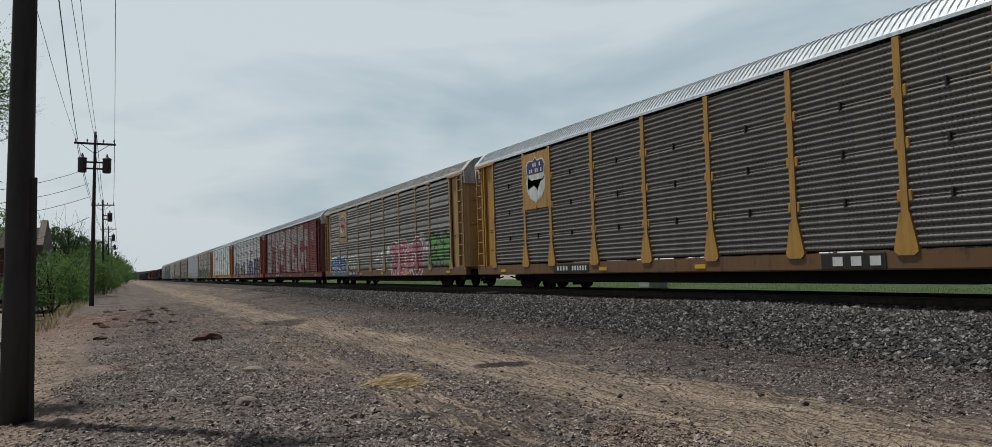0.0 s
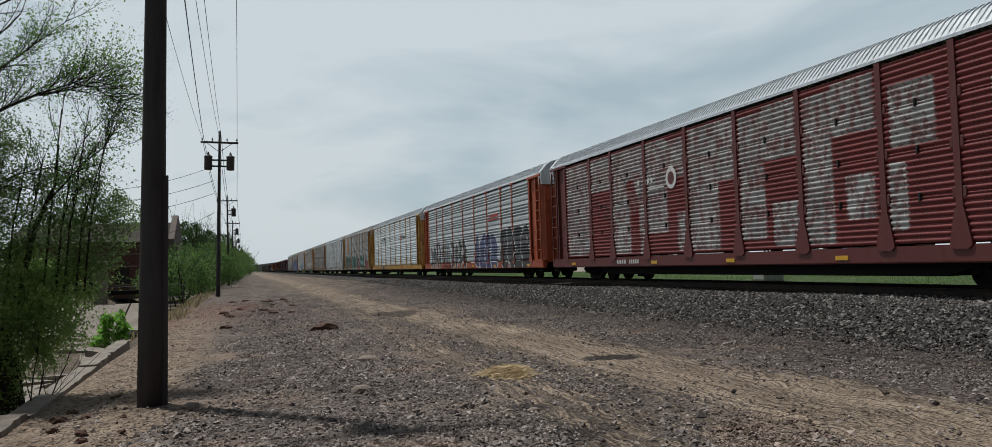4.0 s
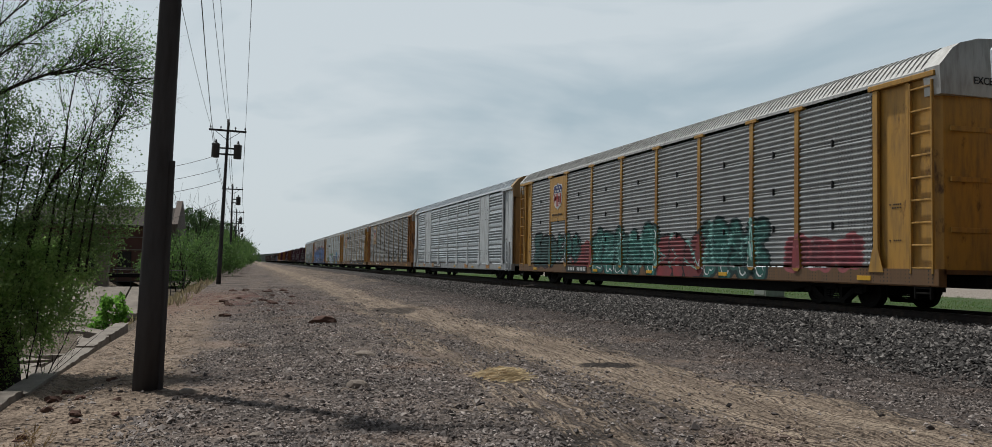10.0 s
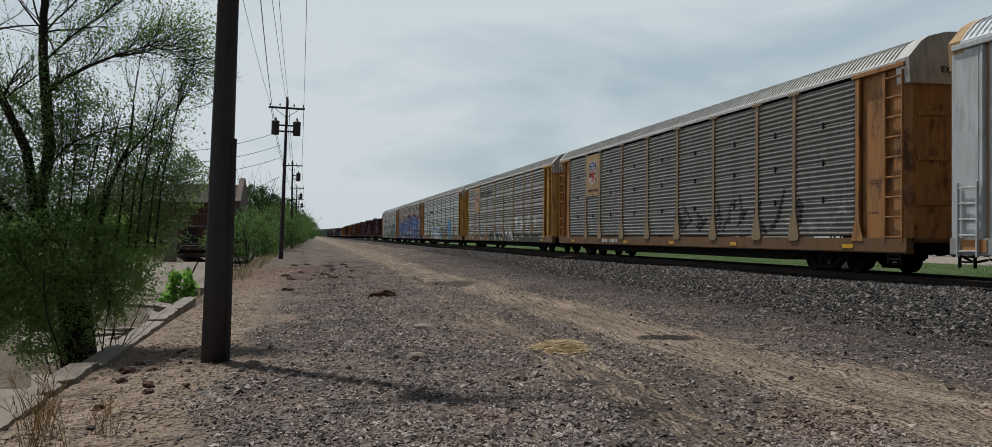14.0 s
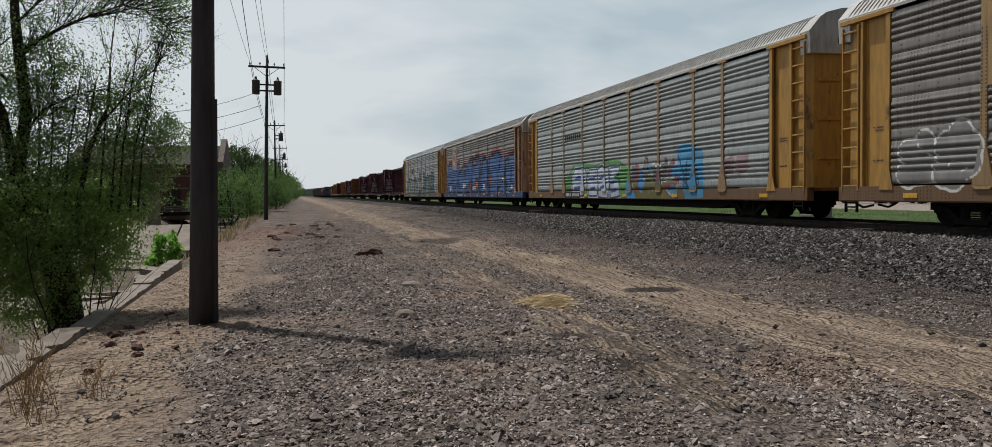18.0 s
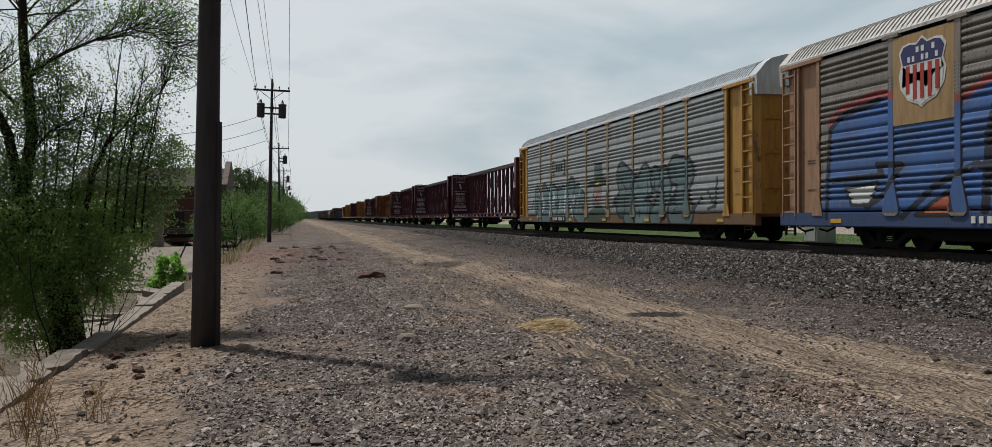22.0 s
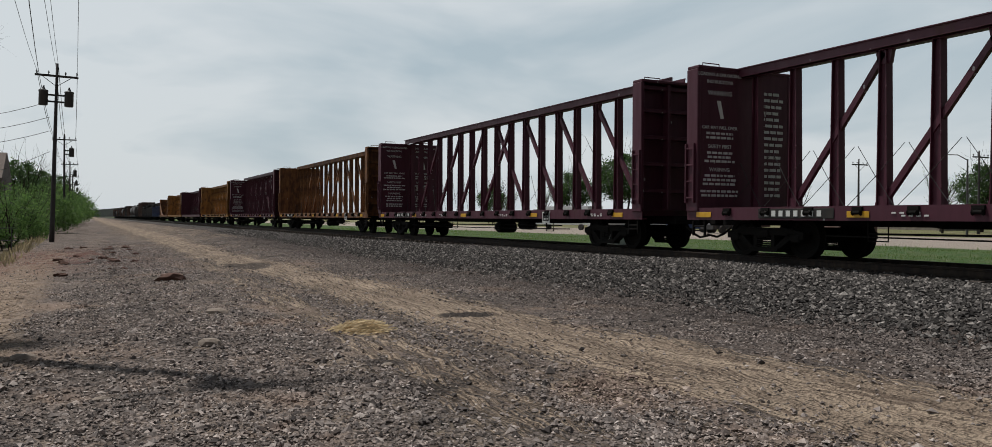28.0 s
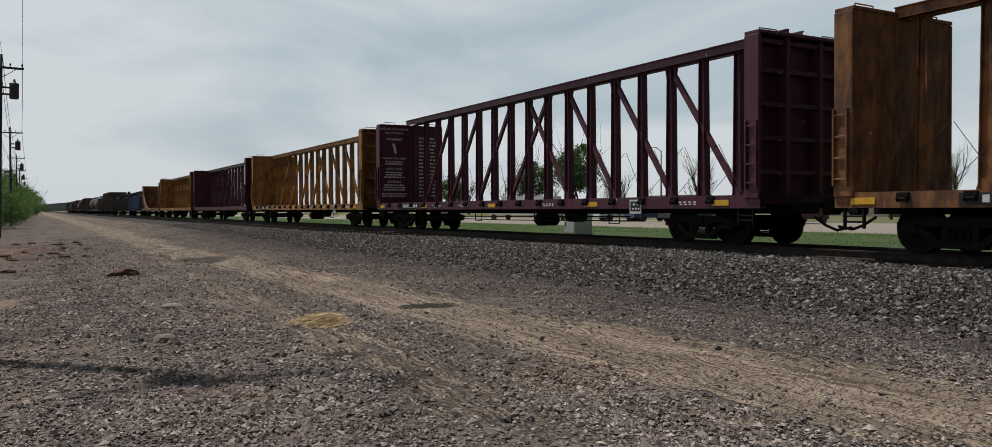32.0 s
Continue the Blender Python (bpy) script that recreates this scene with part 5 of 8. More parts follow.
def chord_mesh(half, h):
    """The top chord: two side channels and a cover plate with a row of eight-sided openings."""
    bm = bmesh.new()
    dz = h + 1.05 + 0.26 - 4.74
    for s in (-1, 1):
        prism(bm, [(s * x, z + dz) for x, z in [(0.2, 4.58), (0.2, 4.48), (0.22, 4.48), (0.22, 4.665), (0.26, 4.665), (0.26, 4.685), (0.2, 4.685)]], "y", -half, half)
    bbox(bm, -0.1, 0.1, -half, half, 4.45 + dz, 4.47 + dz, 0.004)
    # plate between the openings, narrow strips and cut corners beside them
    gap, mids = 0.24, [k * 2.34 for k in range(-4, 5)]
    edges = [-half] + [e for m in mids for e in (m - gap, m + gap)] + [half]
    for a, b in zip(edges[::2], edges[1::2]):
        box(bm, -0.2, 0.2, a, b, 4.55 + dz, 4.58 + dz)
    for m in mids:
        for s in (-1, 1):
            prism(bm, [(s * 0.2, m - gap), (s * 0.2, m + gap), (s * 0.05, m + gap), (s * 0.12, m + 0.1), (s * 0.12, m - 0.1), (s * 0.05, m - gap)], "z", 4.55 + dz, 4.58 + dz)
    bmesh.ops.recalc_face_normals(bm, faces=bm.faces)
    return mesh_of(bm, "top_chord")


def reservoir_mesh(length, r):
    """A round air tank with domed ends, slung across the car."""
    bm = bmesh.new()
    disc_stack(bm, [(-length / 2, 0.02), (-length / 2 + 0.03, r * 0.7), (-length / 2 + 0.09, r), (length / 2 - 0.09, r), (length / 2 - 0.03, r * 0.7), (length / 2, 0.02)], 16, "x")
    for x in (-length * 0.25, length * 0.25):
        box(bm, x - 0.02, x + 0.02, -0.03, 0.03, 0, r + 0.16)
    return mesh_of(bm, "air_reservoir")


def cable_mesh(s):
    """A slack tie-down cable from the deck edge to a post."""
    bm = bmesh.new()
    tube(bm, [(-0.42, s * 0.56, 1.08), (-0.27, s * 0.02, 1.66), (-0.12, -s * 0.54, 2.32)], 0.008, 3)
    return mesh_of(bm, "tie_down_cable")


def winch_mesh():
    bm = bmesh.new()
    disc_stack(bm, [(-0.1, 0.03), (-0.09, 0.06), (-0.07, 0.035), (0.07, 0.035), (0.09, 0.06), (0.1, 0.03)], 8, "y")
    bmesh.ops.translate(bm, vec=(-1.47, 0, 0.95), verts=bm.verts)
    box(bm, -1.48, -1.42, -0.11, 0.11, 0.99, 1.06)
    return mesh_of(bm, "winch")


def centre_beam(index, middle, label, mat, bulk=None, h=3.18, far=False):
    car = empty("centre_beam_flatcar", pose(TRACK_X, middle, RAIL_Z), label, "railcar", "cars of the freight train")
    CARS.append((car, middle))
    half = 10.75
    put("deck", cached("cb_deck", lambda: beam_deck_mesh(half)), mat, car)
    put("underframe", cached("cb_under", lambda: beam_under_mesh(half)), M["sill_dark"], car, label="black underframe with brake gear")
    put("top_chord", cached(("cb_chord", h), lambda: chord_mesh(half - 0.35, h)), mat, car)
    n, step = 18, 1.17
    ys = [(i - (n - 1) / 2) * step for i in range(n)]
    for y in ys:
        put("centre_post", cached(("cb_post", h), lambda: beam_post_mesh(h)), mat, car, pose(0, y, 1.05))
    for s in (1, -1):
        me = cached(("cb_brace", s, h), lambda: brace_mesh(-s * 2 * step, h))
        for k in range(4):
            put("brace", me, mat, car, pose(0, s * step * (1.5 + 2 * k), 1.05))
        bulkhead(car, bulk or mat, pose(0, s * (half - 0.34), 0, 0, 0, 0 if s > 0 else 180))
        put("side_ladder", cached("cb_ladder", lambda: ladder_mesh(1.2, 2.6, 4, 0.28)), bulk or mat, car, pose(-1.5, s * (half - 0.17) - 0.14, 0))
        put("sill_step", cached("step", lambda: ladder_mesh(0.28, 0.62, 2, 0.4)), M["steel"], car, pose(-1.4, s * (half - 0.4) - 0.2, 0.15))
    for y in ys:
        for q in (-1, 1):
            put("tie_down_cable", cached(("cb_cable", q), lambda: cable_mesh(q)), M["wire"], car, pose(0, y, 0))
    if not far:
        for i in range(n - 1):
            put("winch", cached("cb_winch", winch_mesh), M["steel"], car, pose(0, ys[i] + step / 2, 0))
        for y in (-9.9, -5.2, 0.3, 5.6, 9.9):
            flat_plate("reflector", y, y + 0.5, 0.86, 0.98, M["reflector"], car, -1.435)
        flat_plate("number_plate", 6.4, 8.4, 0.84, 1.04, M["black"], car, -1.436)
        bars("number_mark", car, 6.5, 8.3, 0.88, 0.12, 9, M["mark_white"], -1.45, index)
        sp = -6.0 if index == 15 else -7.0
        # a framed stencil plate hung on the deck's edge
        flat_plate("stencil_frame", sp, sp + 0.45, 0.68, 1.02, M["mark_white"], car, -1.436)
        flat_plate("stencil_panel", sp + 0.04, sp + 0.41, 0.74, 0.98, M["black"], car, -1.449, t=0.004)
        bars("stencil_mark", car, sp + 0.06, sp + 0.38, 0.88, 0.05, 2, M["mark_white"], -1.454, index)
        bars("stencil_mark", car, sp + 0.06, sp + 0.38, 0.78, 0.04, 3, M["mark_white"], -1.454, index)
        for y in (-8.9, -3.1, 2.2, 4.4):
            bars("stencil_mark", car, y, y + 0.8, 0.93, 0.03, 5, M["mark_white"], -1.437, index)
            bars("stencil_mark", car, y, y + 0.6, 0.88, 0.03, 4, M["mark_white"], -1.437, index + 3)
    for y in (-5.6, -1.9, 1.9, 5.6):
        put("rod_hanger", cached("cb_rod", rod_mesh), M["steel"], car, pose(0, y, 0))
    put("air_reservoir", cached("reservoir", lambda: reservoir_mesh(0.8, 0.2)), M["steel"], car, pose(-0.75, -1.68, 0.5), "black air tank under the deck")
    put("brake_cylinder", cached("cylinder", lambda: reservoir_mesh(0.85, 0.17)), M["steel"], car, pose(-0.7, -3.15, 0.6, 0, 0, 90), "black brake cylinder under the deck")
    bm = bmesh.new()
    tube(bm, [(-1.2, -6.8, 0.5), (-1.2, 0, 0.46), (-1.2, 6.8, 0.5)], 0.015, 5)
    part("brake_rod", bm, M["steel"], car)
    running_gear(car, index, (-8.6, 8.6), 11.35, 0.42)
    return car


def box_body_car(index, middle, half, kind, mat, label):
    """Plain freight cars further back: boxcar, gondola, covered hopper, tank car."""
    car = empty({"box": "boxcar", "gon": "gondola_car", "hop": "hopper_car", "tank": "tank_car", "frame": "bulkhead_flatcar"}[kind], pose(TRACK_X, middle, RAIL_Z), label, "railcar", "cars of the freight train")
    CARS.append((car, middle))
    bm = bmesh.new()
    bbox(bm, -1.4, 1.4, -half, half, 0.78, 1.08, 0.02)
    part("deck", bm, mat, car)
    h = {"box": 4.4, "gon": 2.9, "hop": 4.2, "tank": 0, "frame": 1.1}[kind]
    if kind in ("box", "gon", "hop"):
        bm = bmesh.new()
        bbox(bm, -1.48, 1.48, -half, half, 1.081, h, 0.04)
        part("body", bm, mat, car)
        n = int(half * 2 / 1.3)
        for i in range(n + 1):
            y = -half + 0.06 + i * (2 * half - 0.12) / n
            for rot in (0, 180):
                put("side_stake", cached(("stake", h), lambda: mesh_of(_stake(h), "side_stake")), mat, car, pose(0, y, 0, 0, 0, rot))
        if kind == "gon":
            rng = np.random.default_rng(index)
            k = 260
            pl = np.stack([rng.uniform(-1.3, 1.3, k), rng.uniform(-half + 0.3, half - 0.3, k), h + rng.uniform(-0.1, 0.35, k)], -1)
            put("scrap_load", stones("scrap_load", pl, 0.3, 0.8, index), M["steel"], car, label="heaped dark scrap load")
    elif kind == "tank":
        bm = bmesh.new()
        disc_stack(bm, [(-half, 0.5), (-half + 0.12, 1.0), (-half + 0.4, 1.42), (half - 0.4, 1.42), (half - 0.12, 1.0), (half, 0.5)], 28, "y")
        bmesh.ops.translate(bm, vec=(0, 0, 2.55), verts=bm.verts)
        part("tank", bm, mat, car, smooth=True)
        bm = bmesh.new()
        disc_stack(bm, [(3.9, 0.5), (4.25, 0.5), (4.3, 0.4)], 16, "z")
        part("dome", bm, mat, car)
    else:
        for s in (-1, 1):
            bm = bmesh.new()
            bbox(bm, -1.4, 1.4, s * (half - 0.25) - 0.12, s * (half - 0.25) + 0.12, 1.08, 4.1, 0.02)
            part("bulkhead", bm, mat, car)
            for x in (-1.3, 1.3):
                for k in range(6):
                    bm = bmesh.new()
                    tube(bm, [(x, s * (half - 1.6 - k * 0.9), 1.1), (x, s * (half - 0.4), 4.0 - k * 0.42)], 0.06, 5)
                    part("raking_strut", bm, mat, car)
    running_gear(car, index, (-half + 2.0, half - 2.0), half + 0.35, 0.42)
    return car


def _stake(h):
    bm = bmesh.new()
    for s in (-1,):
        bbox(bm, s * 1.53 - 0.05, s * 1.53 + 0.05, -0.07, 0.07, 0.8, h - 0.05, 0.01)
    return bm


# ---- the train ----
RACK, BEAM = 27.31, 23.307


def rack_mid(n):
    return n * RACK


def beam_mid(n):
    return 352.595 + (n - 13) * BEAM


GREY, BRIGHT = (0.225, 0.208, 0.187), (0.70, 0.75, 0.78)

PINK, WHITE, BLACK, TEAL, GREEN = (0.34, 0.10, 0.12), (0.6, 0.6, 0.58), (0.015, 0.015, 0.018), (0.025, 0.13, 0.11), (0.10, 0.28, 0.05)
s2 = Spray().letters(-11.3, -8.7, 1.0, 2.35, 3, 21, 0.22, 0.05, True, GREEN, BLACK).letters(-7.4, -2.8, 0.65, 2.1, 4, 22, 0.41, 0.035, True, PINK, WHITE, True)
s2.rect(1, 6.9, 11.0, 0.5, 1.2, (0.10, 0.14, 0.2)).letters(-2.6, 0.7, 1.1, 2.2, 3, 23, 0.1, 0.04, False, lcol=WHITE).letters(4.4, 6.6, 1.0, 1.6, 3, 26, 0.2, 0.03, True, (0.25, 0.24, 0.23), WHITE).letters(7.2, 11.3, 0.95, 1.75, 5, 24, 0.2, 0.035, True, (0.05, 0.14, 0.30), WHITE)
s2.letters(-8.6, -7.5, 1.2, 2.1, 2, 25, 0.1, 0.022, False, lcol=WHITE)
P2 = panel_paint("sheet_grey_brown", GREY, 0.75)
s3 = Spray()
# block letters that fill whole bays, with red left between their strokes
for y0, y1, z0, z1 in ((8.9, 11.1, 1.0, 4.6), (6.85, 8.6, 3.35, 4.6), (4.2, 6.7, 2.3, 4.6), (5.3, 6.7, 1.0, 2.3), (4.1, 4.6, 0.95, 4.2), (2.6, 4.0, 1.6, 4.6), (1.5, 2.6, 3.3, 4.5), (1.4, 2.0, 1.0, 2.2),
                       (-0.4, 1.2, 1.0, 4.6), (-1.25, -0.4, 2.9, 4.6), (-2.6, -1.5, 1.2, 4.5), (-3.95, -2.6, 3.2, 4.6), (-3.95, -2.9, 1.0, 2.1), (-5.2, -4.2, 1.0, 4.5), (-6.6, -5.2, 3.4, 4.6), (-6.5, -5.6, 1.5, 2.5), (-8.2, -7.0, 2.9, 4.2), (-7.4, -6.9, 1.2, 2.6), (-10.2, -9.5, 3.3, 3.9)):
    s3.rect(1, y0, y1, z0, z1, (0.46, 0.46, 0.45))
s3.letters(8.9, 11.1, 1.2, 4.3, 2, 33, 0.1, 0.025, False, lcol=(0.03, 0.03, 0.03)).letters(6.9, 8.5, 2.2, 3.0, 2, 34, 0.1, 0.03, False, lcol=(0.04, 0.04, 0.04)).letters(4.2, 6.6, 2.4, 4.4, 2, 35, 0.1, 0.03, False, lcol=(0.05, 0.045, 0.045)).blob(2, [(4.9, 2.4), (5.2, 3.2)], 0.35, (0.17, 0.026, 0.026))
P3 = panel_paint("sheet_oxide_red", (0.20, 0.032, 0.032), 0.3, metal=0.0, wear=0.75)
s4 = Spray().letters(-11.15, -6.7, 0.6, 2.4, 4, 41, 0.5, 0.035, True, (0.022, 0.024, 0.028), (0.55, 0.56, 0.57)).letters(-5.8, -1.4, 0.7, 2.3, 4, 44, 0.36, 0.04, True, (0.04, 0.05, 0.14), (0.5, 0.5, 0.55))
s4.letters(0.6, 4.7, 0.6, 2.3, 4, 42, 0.26, 0.05, True, (0.03, 0.03, 0.03), (0.45, 0.46, 0.46)).letters(5.1, 7.4, 0.95, 2.1, 4, 43, 0.14, 0.06, True, (0.28, 0.29, 0.29), BLACK).letters(7.5, 10.8, 0.6, 2.35, 4, 45, 0.22, 0.05, True, (0.035, 0.03, 0.035), (0.45, 0.45, 0.46))
P4 = panel_paint("sheet_silver", (0.46, 0.49, 0.505), 0.25)
P5 = panel_paint("sheet_bright", BRIGHT, 0.18, metal=0.25)
s6 = Spray().letters(-7.4, -4.1, 0.65, 2.0, 4, 61, 0.32, 0.05, True, TEAL, (0.012, 0.03, 0.03), True).letters(-4.2, -1.4, 0.65, 1.65, 3, 66, 0.32, 0.04, True, (0.24, 0.035, 0.04), BLACK)
s6.letters(-10.9, -8.2, 0.95, 1.5, 3, 68, 0.2, 0.04, True, (0.26, 0.045, 0.06), (0.3, 0.09, 0.1)).letters(-1.4, 4.0, 0.65, 2.05, 5, 62, 0.36, 0.05, True, TEAL, (0.012, 0.03, 0.03), True).letters(4.2, 6.0, 0.9, 1.55, 2, 67, 0.4, 0.03, True, (0.24, 0.04, 0.045), (0.2, 0.03, 0.03)).letters(5.2, 8.0, 1.1, 2.1, 3, 63, 0.2, 0.05, True, TEAL, BLACK, True)
s6.letters(8.9, 10.4, 0.9, 1.4, 2, 69, 0.25, 0.03, True, (0.24, 0.04, 0.045), (0.2, 0.03, 0.03)).letters(8.0, 10.7, 1.0, 2.1, 3, 64, 0.3, 0.05, True, (0.03, 0.10, 0.09), BLACK)
s6.letters(-7.2, 3.9, 0.7, 2.15, 11, 70, 0.1, 0.022, False, lcol=(0.22, 0.42, 0.38)).letters(5.0, 10.6, 0.9, 2.1, 6, 71, 0.1, 0.025, False, lcol=(0.02, 0.03, 0.03))
P6 = panel_paint("sheet_grey", (0.37, 0.372, 0.37), 0.35, white=(0.12, 0.3, 0.26))
P7 = panel_paint("sheet_pale_grey", (0.45, 0.475, 0.495), 0.35, metal=0.3)
s8 = Spray().letters(-9.2, -0.9, 0.95, 2.2, 9, 81, 0.1, 0.055, False, lcol=BLACK).letters(2.6, 6.2, 1.0, 1.5, 5, 82, 0.1, 0.02, False, lcol=(0.3, 0.29, 0.27)).letters(-11.0, -8.2, 1.0, 2.0, 3, 83, 0.1, 0.035, False, lcol=(0.3, 0.29, 0.27))
P8 = panel_paint("sheet_dark_brown", (0.255, 0.242, 0.226), 0.7)
s9 = Spray().letters(-10.6, -4.2, 0.95, 2.3, 4, 91, 0.1, 0.04, False, lcol=WHITE).letters(8.8, 11.0, 1.0, 1.9, 2, 93, 0.3, 0.03, True, (0.3, 0.29, 0.28), WHITE).letters(4.6, 5.3, 1.05, 2.0, 1, 94, 0.1, 0.03, False, lcol=WHITE)
# the lower sill is sprayed near black, with white wedges and a pale outline above
s9.poly(1, [(3.1, 0.5), (3.1, 1.15), (2.3, 1.3), (1.3, 1.1), (-11.2, 1.1), (-11.2, 0.5)], (0.035, 0.035, 0.036))
s9.blob(2, [(1.4, 1.68), (0.58, 1.6), (-0.17, 1.61), (-1.1, 1.68), (-1.95, 1.67), (-3.0, 1.65), (-3.7, 1.61), (-4.1, 1.62)], 0.03, (0.42, 0.38, 0.36))
for pts in ([(1.32, 1.21), (1.11, 0.92), (0.9, 0.67), (1.11, 0.71), (1.32, 1.0)], [(0.43, 1.63), (0.2, 1.66), (0.3, 1.35), (-0.06, 1.18), (0.06, 1.03), (0.26, 1.27)], [(0.16, 1.07), (-0.18, 1.02), (-0.37, 0.71), (-0.25, 0.67), (-0.12, 0.95)], [(-0.54, 1.21), (-0.8, 0.96), (-0.63, 0.94)], [(-1.05, 1.23), (-1.27, 1.23), (-1.33, 1.04), (-1.02, 1.05)], [(-1.38, 1.15), (-1.6, 0.89), (-1.55, 0.82), (-1.42, 0.89)], [(-1.75, 1.61), (-1.9, 1.6), (-1.94, 1.25), (-2.26, 1.1), (-2.36, 1.23), (-2.6, 1.23), (-2.26, 0.89), (-1.81, 0.84), (-2.16, 1.03), (-1.91, 1.18)],):
    s9.poly(4, pts)
for pts in ([(-2.91, 1.59), (-3.18, 1.61), (-3.14, 1.41), (-3.23, 1.21), (-3.5, 1.17), (-3.33, 0.94), (-2.75, 0.74), (-3.06, 1.01), (-3.19, 1.18)], [(-3.95, 1.09), (-4.12, 0.87), (-4.24, 0.62), (-3.76, 0.71), (-3.71, 0.81)],):
    s9.poly(4, pts)
s9.letters(-4.0, 2.4, 0.58, 0.84, 9, 95, 0.1, 0.012, False, lcol=WHITE)
P9 = panel_paint("sheet_brown", (0.25, 0.23, 0.207), 0.75)
P1 = panel_paint("sheet_soot_brown", (0.18, 0.163, 0.148), 0.8)
s10 = Spray().poly(1, [(6.6, 1.4), (5.9, 1.75), (5.4, 2.1), (3.9, 2.15), (2.4, 2.0), (1.2, 2.15), (-0.3, 2.1), (-1.4, 1.7), (-1.5, 0.5), (6.5, 0.6)], (0.08, 0.24, 0.06))
s10.poly(1, [(6.6, 0.95), (5.4, 1.0), (5.4, 0.5), (6.6, 0.5)], (0.06, 0.17, 0.07)).poly(1, [(1.5, 0.95), (0.6, 1.1), (0.3, 0.5), (1.6, 0.5)], (0.04, 0.1, 0.34))
for pts in ([(5.6, 1.55), (5.1, 1.9), (3.95, 1.95), (3.6, 1.75), (3.55, 1.3), (3.95, 0.65), (5.5, 0.65)], [(3.5, 1.45), (3.2, 1.8), (2.15, 1.8), (2.15, 1.25), (2.2, 0.65), (3.25, 0.65)],
            [(2.15, 1.8), (1.65, 1.95), (1.2, 1.85), (0.85, 1.85), (0.8, 1.1), (1.0, 0.55), (2.05, 0.6)], [(0.75, 1.8), (-0.35, 1.85), (-0.3, 1.55), (0.15, 1.45), (-0.35, 1.3), (-0.4, 0.65), (0.65, 0.55)]):
    s10.poly(1, pts, (0.50, 0.56, 0.66), 0.04, (0.015, 0.02, 0.06))
for y, z, w in ((4.6, 1.45, 0.5), (4.7, 1.0, 0.5), (2.75, 1.4, 0.4), (2.7, 0.95, 0.35), (1.5, 1.45, 0.3), (1.5, 1.0, 0.3), (0.3, 1.2, 0.3), (0.2, 0.85, 0.3)):
    s10.blob(2, [(y + w, z), (y - w * 0.6, z + 0.05)], 0.07, (0.03, 0.06, 0.26))
# the second half: olive field, grey letters, blue and dark red patches, thin white outlines
s10.poly(1, [(0.2, 1.39), (-0.29, 1.59), (-0.97, 1.5), (-0.74, 0.52), (-0.57, 0.51), (-0.4, 1.16)], (0.10, 0.30, 0.08)).poly(1, [(-1.19, 1.28), (-1.41, 1.0), (-2.22, 0.53), (-0.91, 0.52), (-1.03, 0.87)], (0.05, 0.26, 0.52)).poly(1, [(-1.62, 1.2), (-2.71, 1.24), (-3.08, 1.54), (-3.6, 1.21), (-3.68, 0.84), (-4.29, 0.84), (-4.29, 0.51), (-2.22, 0.49)], (0.14, 0.125, 0.03)).poly(1, [(-2.8, 1.48), (-3.2, 1.5), (-3.83, 1.21), (-4.31, 1.24), (-5.39, 1.25), (-5.6, 1.12), (-5.39, 0.92), (-4.65, 0.93), (-5.44, 0.5), (-2.8, 0.47)], (0.14, 0.125, 0.03), 0.012)
s10.poly(1, [(-1.62, 1.77), (-2.13, 1.81), (-2.13, 1.32), (-1.62, 1.27)], (0.13, 0.11, 0.12), 0.02).poly(1, [(-2.33, 1.61), (-2.71, 1.68), (-2.75, 1.23), (-2.52, 0.85), (-2.23, 0.99)], (0.05, 0.26, 0.52), 0.015).poly(1, [(-2.76, 1.87), (-2.9, 2.09), (-3.12, 2.04), (-3.15, 1.72), (-2.99, 1.61), (-2.76, 1.68)], (0.2, 0.18, 0.15), 0.03).poly(1, [(-3.12, 1.72), (-3.39, 1.83), (-3.43, 1.58), (-3.17, 1.57)], (0.05, 0.26, 0.52), 0.012).poly(1, [(-3.47, 1.77), (-3.69, 1.88), (-3.85, 1.68), (-3.98, 1.74), (-4.18, 1.78), (-4.3, 1.66), (-4.26, 1.13), (-4.01, 1.08), (-3.68, 1.27)], (0.11, 0.12, 0.115), 0.02)
s10.poly(1, [(-4.25, 1.74), (-4.48, 1.79), (-4.57, 1.91), (-4.9, 1.83), (-4.81, 1.64), (-4.65, 1.19), (-4.31, 1.24)], (0.11, 0.12, 0.115), 0.02).poly(1, [(-4.9, 1.85), (-5.24, 1.97), (-5.37, 1.77), (-5.19, 1.54), (-5.03, 1.47), (-5.0, 1.3), (-4.81, 1.31)], (0.11, 0.12, 0.115)).poly(1, [(-5.24, 1.97), (-5.34, 1.92), (-5.4, 1.77), (-5.29, 1.53), (-5.11, 1.42), (-5.03, 1.3), (-4.98, 1.43), (-5.16, 1.54), (-5.24, 1.66)], (0.22, 0.03, 0.05)).poly(1, [(-5.45, 1.71), (-5.71, 1.79), (-5.71, 1.23), (-5.39, 1.29), (-5.08, 1.38)], (0.05, 0.26, 0.52)).poly(1, [(-5.39, 1.29), (-5.71, 1.19), (-5.71, 1.02), (-5.6, 1.08)], (0.22, 0.03, 0.05)).poly(1, [(-4.59, 0.93), (-5.14, 1.05), (-5.44, 0.96), (-4.92, 0.89), (-5.44, 0.6), (-5.42, 0.49)], (0.22, 0.03, 0.05)).poly(1, [(-4.92, 0.8), (-5.19, 0.97), (-5.55, 0.88), (-5.55, 0.64), (-5.34, 0.64)], (0.07, 0.28, 0.42))
